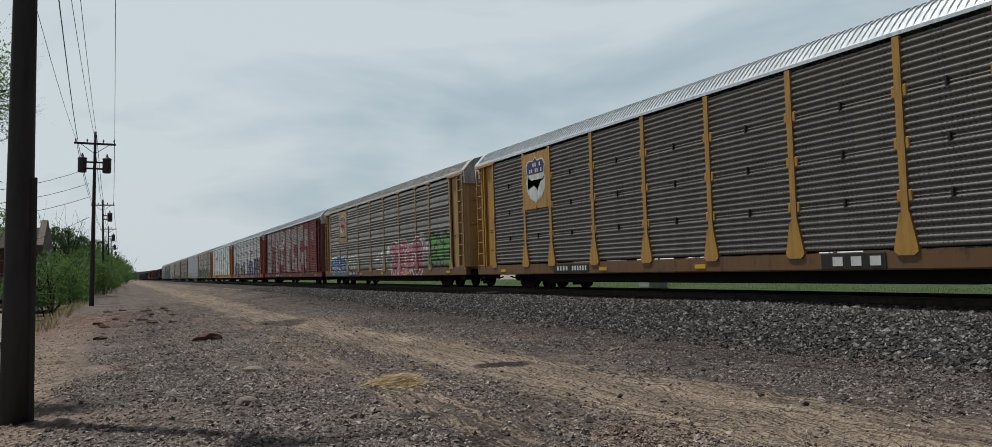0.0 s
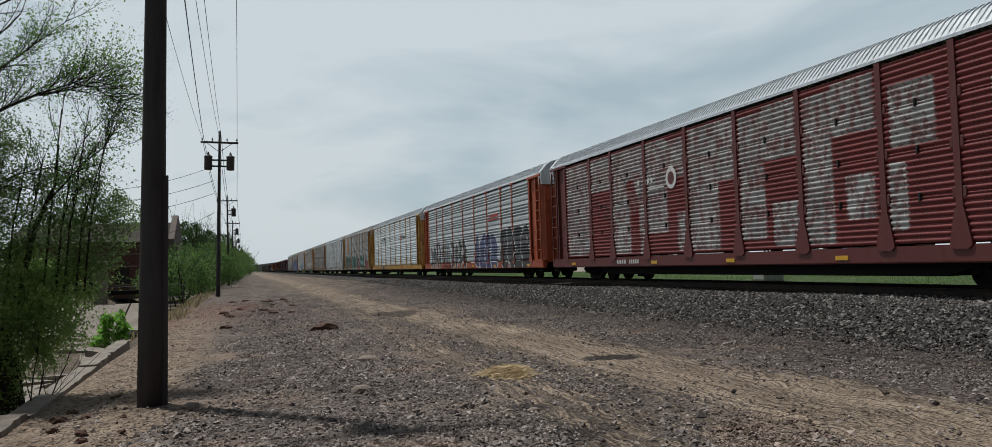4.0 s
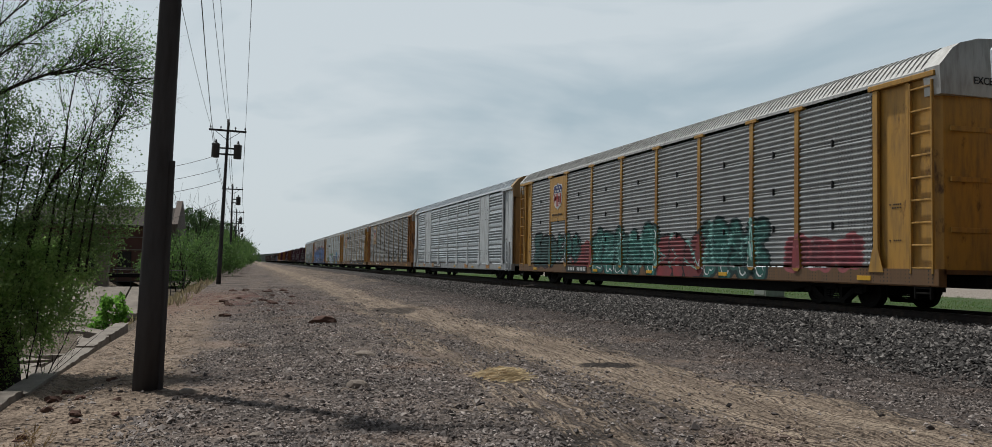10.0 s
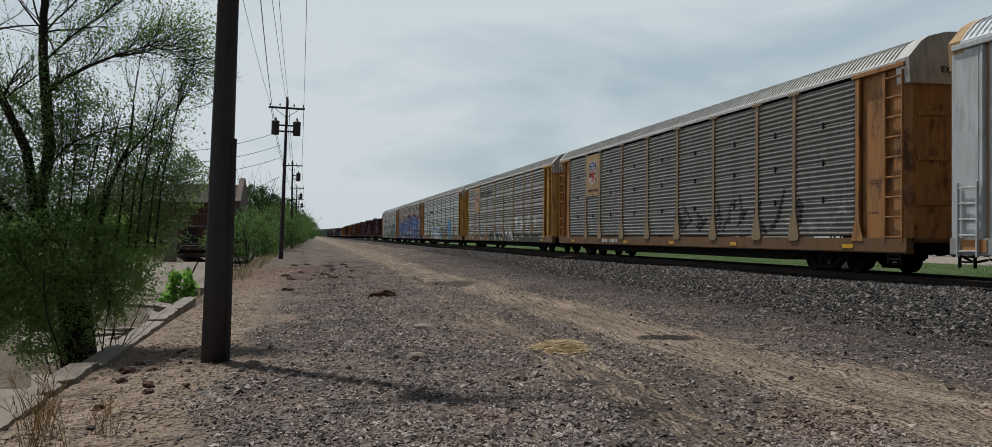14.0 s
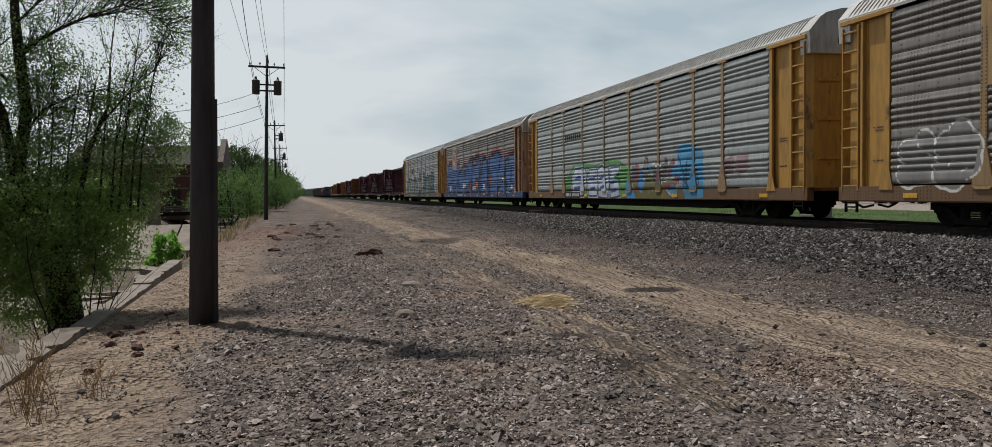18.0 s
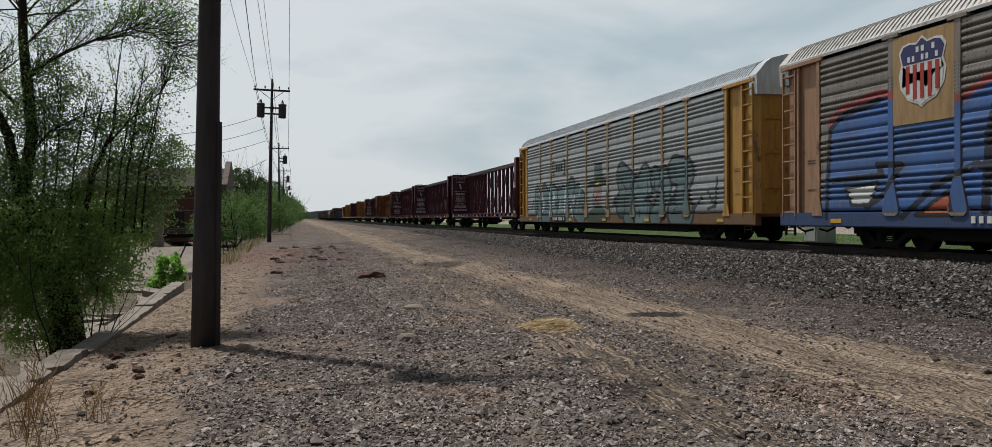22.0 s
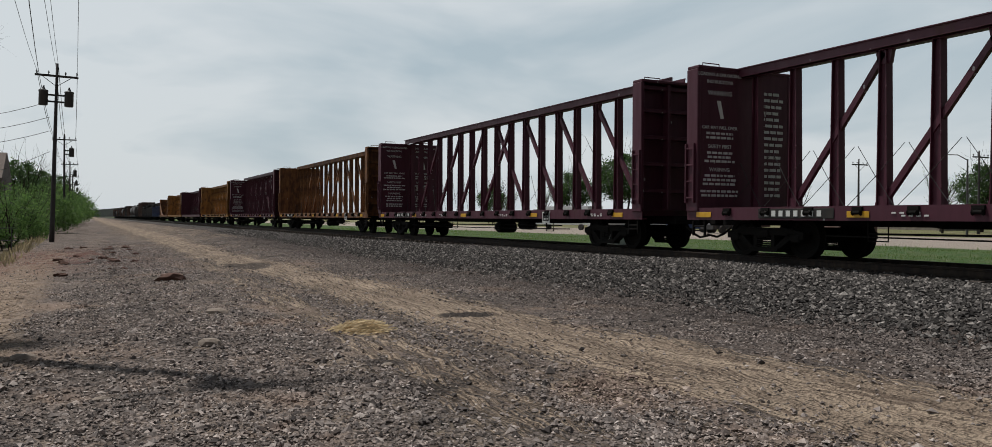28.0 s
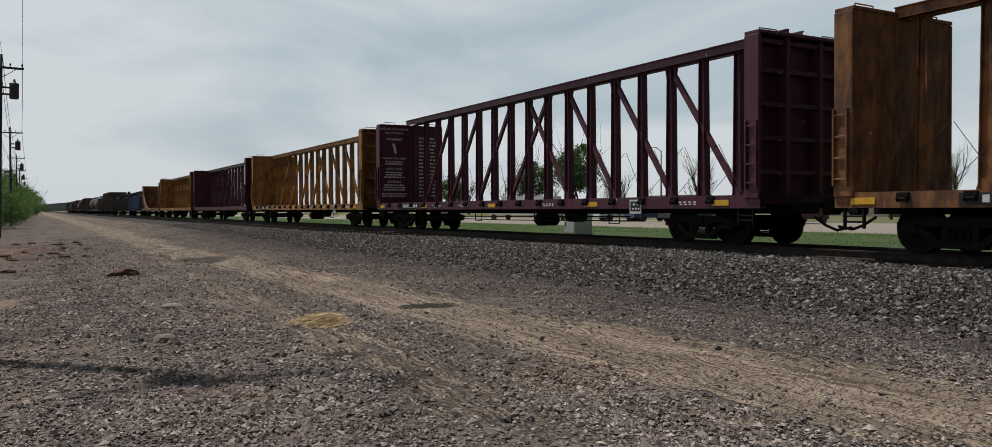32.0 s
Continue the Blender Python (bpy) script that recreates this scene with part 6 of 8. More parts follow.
for pts, r, col in (([(-1.98, 1.85), (-2.33, 1.74), (-2.13, 1.19), (-2.08, 0.99), (-2.32, 0.85)], 0.045, (0.22, 0.03, 0.05)), ([(-4.1, 1.55), (-3.85, 1.2), (-3.85, 0.96)], 0.05, (0.22, 0.03, 0.05)), ([(-4.57, 2.0), (-4.95, 1.84), (-4.84, 1.7), (-4.76, 1.54), (-4.7, 1.46), (-4.59, 1.17), (-4.59, 1.23)], 0.04, (0.22, 0.03, 0.05)), ([(-3.17, 1.47), (-3.34, 1.22), (-3.56, 1.09), (-3.51, 0.72)], 0.016, (0.55, 0.55, 0.52)), ([(-4.73, 0.85), (-5.44, 0.5)], 0.018, (0.55, 0.55, 0.52)), ([(-4.31, 1.11), (-4.59, 1.19), (-5.34, 1.27), (-5.6, 1.08), (-5.44, 0.9)], 0.018, (0.55, 0.55, 0.52)),):
    s10.blob(2, pts, r, col)
for pts, r, col in (([(-4.92, 1.85), (-5.24, 1.97), (-5.27, 1.78), (-5.19, 1.6)], 0.018, (0.55, 0.55, 0.52)), ([(-3.49, 1.85), (-3.65, 1.89), (-3.68, 1.57)], 0.016, (0.55, 0.55, 0.52)), ([(-3.8, 1.68), (-4.02, 1.84), (-4.16, 1.77), (-4.28, 1.54), (-4.31, 1.2), (-4.34, 0.85), (-4.42, 0.48)], 0.014, (0.55, 0.55, 0.52)), ([(-2.8, 1.26), (-3.0, 1.26), (-3.0, 1.0), (-3.17, 0.82), (-3.23, 0.54)], 0.014, (0.55, 0.55, 0.52)), ([(-3.3, 1.23), (-3.55, 1.2), (-3.58, 0.72)], 0.014, (0.55, 0.55, 0.52)),):
    s10.blob(2, pts, r, col)
s10.poly(1, [(-5.5, 2.3), (-6.3, 2.45), (-7.4, 2.1), (-7.45, 0.6), (-6.2, 0.55), (-5.6, 1.5)], (0.05, 0.26, 0.48)).letters(-7.4, -5.4, 0.8, 2.2, 2, 104, 0.1, 0.03, False, lcol=(0.02, 0.03, 0.06)).letters(-10.2, -8.6, 1.3, 1.8, 2, 105, 0.12, 0.02, True, (0.26, 0.16, 0.17), (0.26, 0.14, 0.15))
P10 = panel_paint("sheet_silver_worn", (0.36, 0.385, 0.38), 0.4, white=(0.5, 0.55, 0.6))
P11 = panel_paint("sheet_brown_mural", (0.20, 0.18, 0.158), 0.6, (0.36, 0.075, 0.028), (0.55, 0.55, 0.53), wear=0.1)
BLUE = (0.038, 0.115, 0.33)
s11 = Spray()
crest = [(10.85, 2.9), (10.4, 3.2), (9.05, 3.4), (7.95, 3.05), (6.7, 2.95), (5.85, 3.3), (5.95, 2.4), (5.0, 2.7), (4.2, 2.95), (3.2, 2.95), (2.4, 2.8), (2.1, 3.05), (1.6, 3.35), (0.7, 3.4), (0.55, 2.85), (-0.55, 2.85), (-0.75, 3.25),
         (-0.2, 3.45), (-1.25, 3.5), (-2.0, 3.3), (-3.2, 3.4), (-4.1, 2.75), (-4.7, 3.2), (-5.5, 3.45), (-6.85, 3.55), (-7.45, 3.45), (-8.15, 3.05), (-8.75, 2.95), (-9.75, 3.05), (-10.15, 3.15), (-10.75, 3.15), (-11.35, 3.3)]
RED = (0.30, 0.055, 0.05)
# a thin red mist along the crest, then the blue field, then black strokes, orange patches and white teeth
s11.blob(1, [(y, z + 0.13) for y, z in crest], 0.13, RED)
s11.poly(1, [(0.6, 2.9), (0.5, 3.3), (-0.4, 3.25), (-0.6, 2.95)], (0.27, 0.14, 0.11))
s11.poly(1, [(11.2, 0.85)] + crest + [(-11.4, 0.85)], BLUE)
for r, strokes in ((0.05, ([(11.0, 0.75), (10.85, 2.9), (10.4, 3.2), (9.05, 3.4)], [(10.75, 1.65), (8.95, 1.7), (9.15, 1.95), (8.35, 1.9), (8.95, 1.25), (9.5, 1.0)], [(8.35, 0.75), (7.4, 1.4), (6.3, 1.8), (5.8, 1.55), (5.7, 0.8)], [(5.7, 0.75), (5.65, 1.15), (5.2, 1.35)])), (0.075, ([(5.75, 3.3), (6.0, 2.25), (6.1, 0.9)], [(6.0, 2.35), (5.0, 2.7), (4.0, 3.0), (2.95, 2.9), (2.3, 2.65), (2.1, 2.0), (2.1, 1.4), (2.3, 0.95), (2.8, 0.95), (3.2, 1.3)], [(1.85, 1.65), (0.9, 1.8), (1.1, 1.35), (1.4, 1.1), (1.35, 0.75)], [(2.1, 3.0), (1.6, 3.35), (0.7, 3.35)])),):
    for pts in strokes:
        s11.blob(2, pts, r * 1.45)
for r, strokes in ((0.09, ([(0.85, 2.9), (0.55, 3.35), (-0.45, 3.3), (-0.7, 3.0), (-0.45, 2.85), (0.85, 2.8)], [(-0.1, 1.75), (-0.65, 1.85), (-1.25, 1.75), (-1.5, 1.6)], [(-0.45, 1.25), (-0.75, 1.0), (-0.9, 0.5)], [(-1.3, 1.3), (-1.25, 1.0)])), (0.11, ([(-1.95, 3.1), (-1.7, 2.5), (-1.55, 1.8), (-1.4, 1.15)], [(-0.2, 3.45), (-1.25, 3.5), (-1.65, 3.35)], [(-1.95, 0.65), (-2.1, 2.25), (-2.65, 3.2), (-3.55, 3.3), (-4.1, 2.75), (-4.05, 0.75)], [(-4.7, 3.2), (-4.5, 2.55), (-4.55, 0.75)])),):
    for pts in strokes:
        s11.blob(2, pts, r * 1.45)
for r, strokes in ((0.08, ([(-5.35, 3.35), (-6.75, 3.5), (-7.45, 3.4), (-8.05, 3.05)], [(-7.25, 2.35), (-7.45, 2.8), (-7.6, 2.95), (-7.55, 2.55), (-7.25, 2.35)], [(-9.1, 2.85), (-9.8, 3.0), (-9.75, 2.65)], [(-6.8, 0.6), (-7.05, 1.1), (-7.45, 1.25)], [(-10.15, 3.15), (-10.75, 3.15), (-11.35, 3.3)], [(-10.25, 1.5), (-10.45, 2.05)])), (0.13, ([(-9.1, 2.85), (-8.95, 2.05), (-9.1, 1.4), (-9.25, 0.7)],)),):
    for pts in strokes:
        s11.blob(2, pts, r * 1.45)
for pts in ([(7.95, 0.8), (7.0, 1.3), (6.9, 0.8)], [(1.8, 1.6), (1.0, 1.65), (1.2, 1.4), (1.45, 0.75), (1.5, 0.5), (1.75, 0.5), (1.7, 1.1)], [(2.55, 0.5), (2.3, 0.65), (1.95, 0.5)], [(-0.2, 1.65), (-0.55, 1.75), (-1.15, 1.6), (-1.3, 1.4), (-1.0, 1.3), (-0.8, 1.05), (-0.65, 1.2), (-0.45, 1.3)],
            [(-2.65, 0.9), (-3.3, 0.9), (-3.3, 0.65), (-2.65, 0.65)], [(-4.45, 1.55), (-4.8, 1.95), (-5.25, 2.05), (-5.1, 1.55), (-4.75, 1.2)], [(-8.68, 1.85), (-8.9, 1.8), (-8.85, 1.6), (-8.68, 1.6)], [(-6.95, 0.95), (-7.2, 1.1), (-7.3, 0.65), (-6.95, 0.6)], [(-10.45, 2.35), (-10.6, 2.4), (-10.65, 2.2), (-10.45, 2.15)], [(-2.8, 2.0), (-3.0, 2.1), (-3.1, 1.9), (-2.85, 1.82)]):
    s11.poly(3, pts, edge=0.05)
for pts, teeth in (([(10.25, 1.45), (9.1, 1.55), (9.4, 1.05), (10.05, 1.05)], 4), ([(4.45, 1.5), (3.95, 1.7), (3.25, 1.45), (3.5, 1.25), (4.0, 1.15), (4.3, 1.3)], 5), ([(1.0, 1.35), (-0.2, 1.4), (-0.25, 1.1), (0.95, 1.05)], 5),
                   ([(-2.55, 1.5), (-3.25, 1.55), (-3.2, 1.1), (-2.65, 1.1)], 3), ([(-8.0, 1.85), (-8.65, 1.85), (-8.6, 1.55), (-8.05, 1.6)], 3), ([(-10.15, 1.3), (-10.75, 1.4), (-10.7, 1.05), (-10.2, 1.05)], 3)):
    s11.poly(4, pts, edge=0.045)
    y0, y1 = max(p[0] for p in pts), min(p[0] for p in pts)
    z0, z1 = min(p[1] for p in pts), max(p[1] for p in pts)
    for k in range(1, teeth):
        y = y0 + (y1 - y0) * k / teeth
        s11.blob(2, [(y, z0 + 0.05), (y - 0.03, z1 - 0.08)], 0.014)
s11.blob(2, [(3.75, 2.55), (3.3, 2.5)], 0.1).blob(2, [(3.6, 2.4), (3.45, 2.15)], 0.15).blob(4, [(3.5, 2.27)], 0.06)
s12 = Spray().letters(-11.0, -9.1, 0.95, 2.2, 2, 124, 0.12, 0.05, False, lcol=BLACK).letters(-9.0, -2.5, 0.6, 2.6, 4, 121, 0.46, 0.07, True, (0.10, 0.16, 0.168), BLACK)
s12.letters(-2.4, -1.0, 1.0, 2.0, 2, 126, 0.1, 0.05, False, lcol=BLACK).blob(1, [(-0.1, 1.9), (-0.1, 1.3)], 0.55, (0.26, 0.18, 0.17)).poly(1, [(1.1, 0.95), (0.5, 1.2), (-0.8, 1.2), (-1.3, 0.95), (-1.3, 0.5), (1.1, 0.5)], (0.02, 0.06, 0.04)).poly(1, [(0.3, 2.35), (0.25, 3.15), (-0.65, 3.1), (-0.75, 2.35)], (0.035, 0.085, 0.07), 0.03).poly(1, [(1.1, 2.12), (0.9, 2.35), (-1.1, 2.42), (-1.15, 2.2)], (0.025, 0.06, 0.05), 0.03).poly(3, [(0.15, 2.4), (-0.35, 2.45), (-0.3, 2.2), (0.15, 2.2)]).letters(-0.7, 0.6, 1.1, 2.2, 1, 122, 0.1, 0.03, False, lcol=BLACK)
s12.letters(1.7, 9.6, 0.6, 2.35, 6, 123, 0.38, 0.065, True, (0.12, 0.20, 0.21), BLACK)
s12.letters(-9.0, -2.6, 0.7, 2.5, 7, 127, 0.1, 0.028, False, lcol=BLACK).letters(2.0, 9.4, 0.7, 2.3, 8, 128, 0.1, 0.026, False, lcol=(0.5, 0.52, 0.52)).letters(9.0, 10.6, 1.0, 1.9, 2, 129, 0.1, 0.035, False, lcol=BLACK)
P12 = panel_paint("sheet_silver_clean", (0.30, 0.32, 0.325), 0.35, (0.5, 0.42, 0.06))

M["dull_tan"] = painted("dulled_tan_post", (0.25, 0.175, 0.10), 0.6, 0, 0.6)
M["rusty_end"] = painted("rusty_orange_end", (0.34, 0.155, 0.048), 0.6, 0, 0.6, rust=0.4)
M["grey_post"] = painted("greyed_tan_post", (0.22, 0.19, 0.16), 0.6, 0, 0.5)
M["faded_end"] = painted("faded_salmon_end", (0.33, 0.19, 0.115), 0.6, 0, 0.5, rust=0.15)
M["orange_patch"] = painted("stained_orange_patch", (0.42, 0.19, 0.05), 0.6, 0, 0.7, (0.2, 0.17, 0.14))
M["sill_grey"] = painted("dulled_white_sill", (0.33, 0.335, 0.34), 0.55, 0, 0.5)
M["sill_blue"] = painted("oversprayed_blue_sill", (0.024, 0.055, 0.15), 0.55, 0, 0.4)
M["sill_brown"] = painted("rusty_yellow_sill", (0.15, 0.075, 0.028), 0.6, 0, 0.7, rust=0.4)
RB, RG = M["roof_bright"], M["roof_grey"]
autorack(1, rack_mid(1), "soot-stained autorack railcar with yellow posts and bright roof", P1, "fine", M["yellow"], M["sill_brown"], RB, M["yellow"], None, ("dark", M["yellow"]), True, False)
autorack(2, rack_mid(2), "grey-brown autorack railcar with tan posts and pink graffiti", P2, "bands", M["tan"], M["sill_brown"], RG, M["tan"], s2, ("striped", M["tan"]))
autorack(3, rack_mid(3), "oxide red autorack railcar covered with white block lettering", P3, "fine", M["maroon"], M["maroon"], RB, M["maroon"], s3, None, True, False)
autorack(4, rack_mid(4), "silver autorack railcar with orange posts and black graffiti", P4, "bands", M["orange"], M["orange"], RB, M["orange"], s4)
autorack(5, rack_mid(5), "clean silver autorack railcar with yellow posts and sill", P5, "bands", M["yellow"], M["yellow"], RB, M["yellow"])
autorack(6, rack_mid(6), "grey autorack railcar with yellow posts and teal graffiti", P6, "fine", M["yellow"], M["sill_brown"], RG, M["yellow"], s6, ("striped", M["yellow"]), False)
autorack(7, rack_mid(7), "white autorack railcar with plain white side plates", P7, "bands", M["white"], M["sill_grey"], RB, M["white"], None, None, True, False, (1, 7), M["tan"])
autorack(8, rack_mid(8), "dark brown-grey autorack railcar with black scribbled graffiti", P8, "fine", M["dull_tan"], M["sill_brown"], RG, M["rusty_end"], s8, ("striped", M["tan"]), True, True)
autorack(9, rack_mid(9), "brown-grey autorack railcar with white scrawled graffiti", P9, "bands", M["tan"], M["sill_brown"], RG, M["yellow"], s9, ("striped", M["tan"]))
autorack(10, rack_mid(10), "silver autorack railcar with tan posts and multicoloured graffiti", P10, "bands", M["tan"], M["sill_brown"], RG, M["yellow"], s10)
autorack(11, rack_mid(11), "brown-grey autorack railcar with a large blue mural", P11, "bands", M["grey_post"], M["sill_blue"], RG, M["faded_end"], s11, ("striped", M["tan"]))
autorack(12, rack_mid(12), "silver autorack railcar with grey-green lettered graffiti", P12, "bands", M["tan"], M["sill_brown"], RB, M["yellow"], s12)

SP_BROWN = panel_paint("sprayed_brown_sill", (0.15, 0.075, 0.028), 0.6, metal=0.0, wear=0.1)
SP_ORANGE = panel_paint("sprayed_orange_sill", (0.34, 0.06, 0.02), 0.5, metal=0.0, wear=0.1)
SP_TAN = panel_paint("sprayed_tan_post", (0.30, 0.185, 0.08), 0.5, metal=0.0, wear=0.1)
SP_YELLOW = panel_paint("sprayed_yellow_post", (0.33, 0.155, 0.03), 0.5, metal=0.0, wear=0.1)
car_of = {i + 1: c for i, (c, m) in enumerate(CARS)}
overspray(car_of[2], s2, SP_BROWN, SP_TAN)
overspray(car_of[4], s4, SP_ORANGE, SP_ORANGE)
overspray(car_of[6], s6, SP_BROWN, SP_YELLOW, 1.38)
overspray(car_of[9], s9, SP_BROWN, SP_TAN)
overspray(car_of[10], s10, SP_BROWN, SP_TAN)
overspray(car_of[11], s11, panel_paint("sprayed_blue_sill", (0.024, 0.055, 0.15), 0.4, metal=0.0, wear=0.1), P11)
overspray(car_of[12], s12, SP_BROWN, SP_TAN)
side_text("sprayed_word", "STAY", 0.27, M["mark_white"], car_of[2], -7.72, 2.38, -1.56, "white sprayed word")
side_text("sprayed_word", "HOME", 0.27, M["mark_white"], car_of[2], -7.77, 2.1, -1.56, "white sprayed word")
# car 1: black plate with a white three-letter mark as plain blocks
flat_plate("owner_plate", -6.3, -4.75, 0.56, 0.86, M["black"], car_of[1], -1.546)
bars("owner_mark", car_of[1], -6.2, -4.85, 0.62, 0.18, 3, M["mark_white"], -1.56, 5)
# car 3: a ring emblem beside a row of bars
bars("name_mark", car_of[3], 3.0, 4.7, 3.28, 0.16, 7, M["mark_white"], -1.545, 31)
bars("name_rule", car_of[3], 2.7, 4.7, 3.05, 0.05, 1, M["mark_white"], -1.545, 32)
bm = bmesh.new()
disc_stack(bm, [(-1.552, 0.34), (-1.545, 0.34)], 24, "x")
bmesh.ops.translate(bm, vec=(0, 2.25, 3.3), verts=bm.verts)
part("wheel_emblem", bm, M["mark_white"], car_of[3], "white ring emblem")
bm = bmesh.new()
disc_stack(bm, [(-1.558, 0.2), (-1.553, 0.2)], 20, "x")
bmesh.ops.translate(bm, vec=(0, 2.25, 3.3), verts=bm.verts)
part("emblem_core", bm, M["maroon"], car_of[3])
# car 4: a long red swash with bars
slant("red_swash", car_of[4], [[(-6.3, 3.16), (-4.4, 3.1), (-4.35, 3.2), (-6.3, 3.22)], [(-6.2, 3.3), (-4.7, 3.26), (-4.6, 3.42), (-6.2, 3.46)]], M["mark_red"], -1.55)
# car 5: dark slanted bars and a block mark; a dark red cross further forward
slant("dark_mark", car_of[5], [[(6.3, 3.45), (5.2, 3.56), (5.2, 3.61), (6.2, 3.51)], [(6.4, 3.33), (5.3, 3.43), (5.3, 3.49), (6.3, 3.40)], [(6.5, 3.20), (5.4, 3.30), (5.4, 3.36), (6.45, 3.27)],
                               [(5.0, 3.33), (4.45, 3.33), (4.35, 3.62), (4.9, 3.62)], [(4.3, 3.33), (4.2, 3.62), (3.95, 3.62), (4.05, 3.33)]], M["mark_dark"], -1.55)
bars("name_mark", car_of[5], 4.2, 6.4, 3.08, 0.07, 13, M["mark_dark"], -1.55, 51)
slant("red_cross", car_of[5], [[(-4.38, 3.02), (-4.24, 3.02), (-4.86, 3.46), (-5.0, 3.46)], [(-4.26, 3.46), (-4.4, 3.46), (-5.04, 3.02), (-4.9, 3.02)]], M["mark_red"], -1.55)
bars("name_mark", car_of[5], -6.7, -5.2, 3.15, 0.2, 9, M["mark_dark"], -1.55, 52)
bars("owner_mark", car_of[5], -5.2, -4.3, 0.6, 0.2, 3, M["mark_red"], -1.556, 53)
# car 7: rusty orange patches along the dulled sill
for y0, y1 in ((12.05, 12.7), (8.45, 9.1), (5.5, 6.1), (-4.2, -3.5), (-9.0, -8.3)):
    flat_plate("orange_patch", y0, y1, 0.6, 0.85, M["orange_patch"], car_of[7], -1.5445, "rust-stained orange patch")
# car 9: a slogan
side_text("slogan", "BUILDING", 0.46, M["mark_dark"], car_of[9], 5.35, 3.86, -1.554, "dark painted slogan")
side_text("slogan", "AMERICA", 0.46, M["mark_dark"], car_of[9], 3.1, 3.86, -1.554, "dark painted slogan")
bars("name_mark", car_of[10], 4.3, 6.6, 3.3, 0.22, 8, M["mark_dark"], -1.55, 101)
# car 12: bracketed mark
slant("bracket_mark", car_of[12], [[(6.4, 2.9), (6.4, 3.65), (6.33, 3.65), (6.33, 2.9)], [(6.33, 2.9), (6.1, 2.9), (6.1, 2.97), (6.33, 2.97)], [(6.33, 3.58), (6.1, 3.58), (6.1, 3.65), (6.33, 3.65)],
                                   [(4.4, 2.9), (4.4, 3.65), (4.47, 3.65), (4.47, 2.9)], [(4.47, 2.9), (4.7, 2.9), (4.7, 2.97), (4.47, 2.97)], [(4.47, 3.58), (4.7, 3.58), (4.7, 3.65), (4.47, 3.65)]], M["mark_dark"], -1.552)
bars("name_mark", car_of[12], 4.85, 6.0, 3.1, 0.35, 3, M["mark_dark"], -1.552, 121)
for n in (2, 6, 8):
    bars("plate_mark", car_of[n], 7.0, 8.4, 2.98, 0.09, 10, M["mark_dark"], -1.568, 60 + n)

BEAMS = [("dark red centre beam flatcar, empty", "cb_red"), ("dark red centre beam flatcar, empty", "cb_red"), ("dark red centre beam flatcar with white notices, empty", "cb_red"),
         ("rusty yellow centre beam flatcar, empty", "cb_rust"), ("dark red centre beam flatcar, empty", "cb_red"), ("faded yellow centre beam flatcar, empty", "cb_yellow"),
         ("dark red centre beam flatcar, empty", "cb_red"), ("faded yellow centre beam flatcar, empty", "cb_yellow")]
def notices(car, which):
    """Painted loading notices on the load side of the rear bulkhead; rows that cannot be read are bars."""
    yb = 10.75 - 0.34 - 0.055
    def words(txt, size, x, z):
        lettering("notice", txt, size, M["mark_white"], car, pose(x, yb - 0.004, z, 90, 0, 0), "white painted warning words")
    rows = [("LOADING & UNLOADING", 0.15, 4.2), ("INSTRUCTIONS", 0.15, 4.03), ("WARNING", 0.2, 3.75), ("CAR MAY FALL OVER", 0.15, 2.95), ("SAFETY FIRST", 0.16, 2.5), ("WARNING", 0.17, 1.95)]
    for x in ((-0.78, 0.72) if which else (-0.8,)):
        for txt, size, z in rows:
            words(txt, size * 0.75, x, z)
        rng = random.Random(which + 3)
        bm = bmesh.new()
        for z in (2.82, 2.72, 2.36, 2.26, 2.16, 1.82, 1.72, 1.62, 1.45, 1.35):
            w = rng.uniform(0.35, 0.58)
            a = x - w
            while a < x + w:
                b = a + rng.uniform(0.06, 0.16)
                box(bm, a, min(b, x + w), yb - 0.008, yb - 0.002, z, z + 0.055)
                a = b + 0.035
        tagged(part("small_writing", bm, M["mark_white"], car, "rows of small white writing"), kind="stuff")
        bm = bmesh.new()
        prism(bm, [(x - 0.1, 3.62), (x + 0.02, 3.62), (x + 0.12, 3.2), (x + 0.02, 3.2)], "y", yb - 0.008, yb - 0.002)
        part("tilting_car_picture", bm, M["mark_white"], car)
    if not which:
        bm = bmesh.new()
        for k in range(17):
            a = 0.35
            for q in range(4):
                b = a + rng.uniform(0.1, 0.24)
                box(bm, a, min(b, 1.2), yb - 0.008, yb - 0.002, 3.85 - k * 0.155, 3.92 - k * 0.155)
                a = b + 0.04
                if a > 1.15:
                    break
        tagged(part("small_writing", bm, M["mark_white"], car, "rows of white writing"), kind="stuff")


beams = {}
for k, (lab, mt) in enumerate(BEAMS):
    beams[13 + k] = centre_beam(13 + k, beam_mid(13 + k), lab, M[mt], h={2: 3.36, 3: 3.27, 4: 3.36}.get(k, 3.18), far=k > 5)
notices(beams[13], 0)
notices(beams[14], 0)
notices(beams[15], 1)
notices(beams[17], 0)

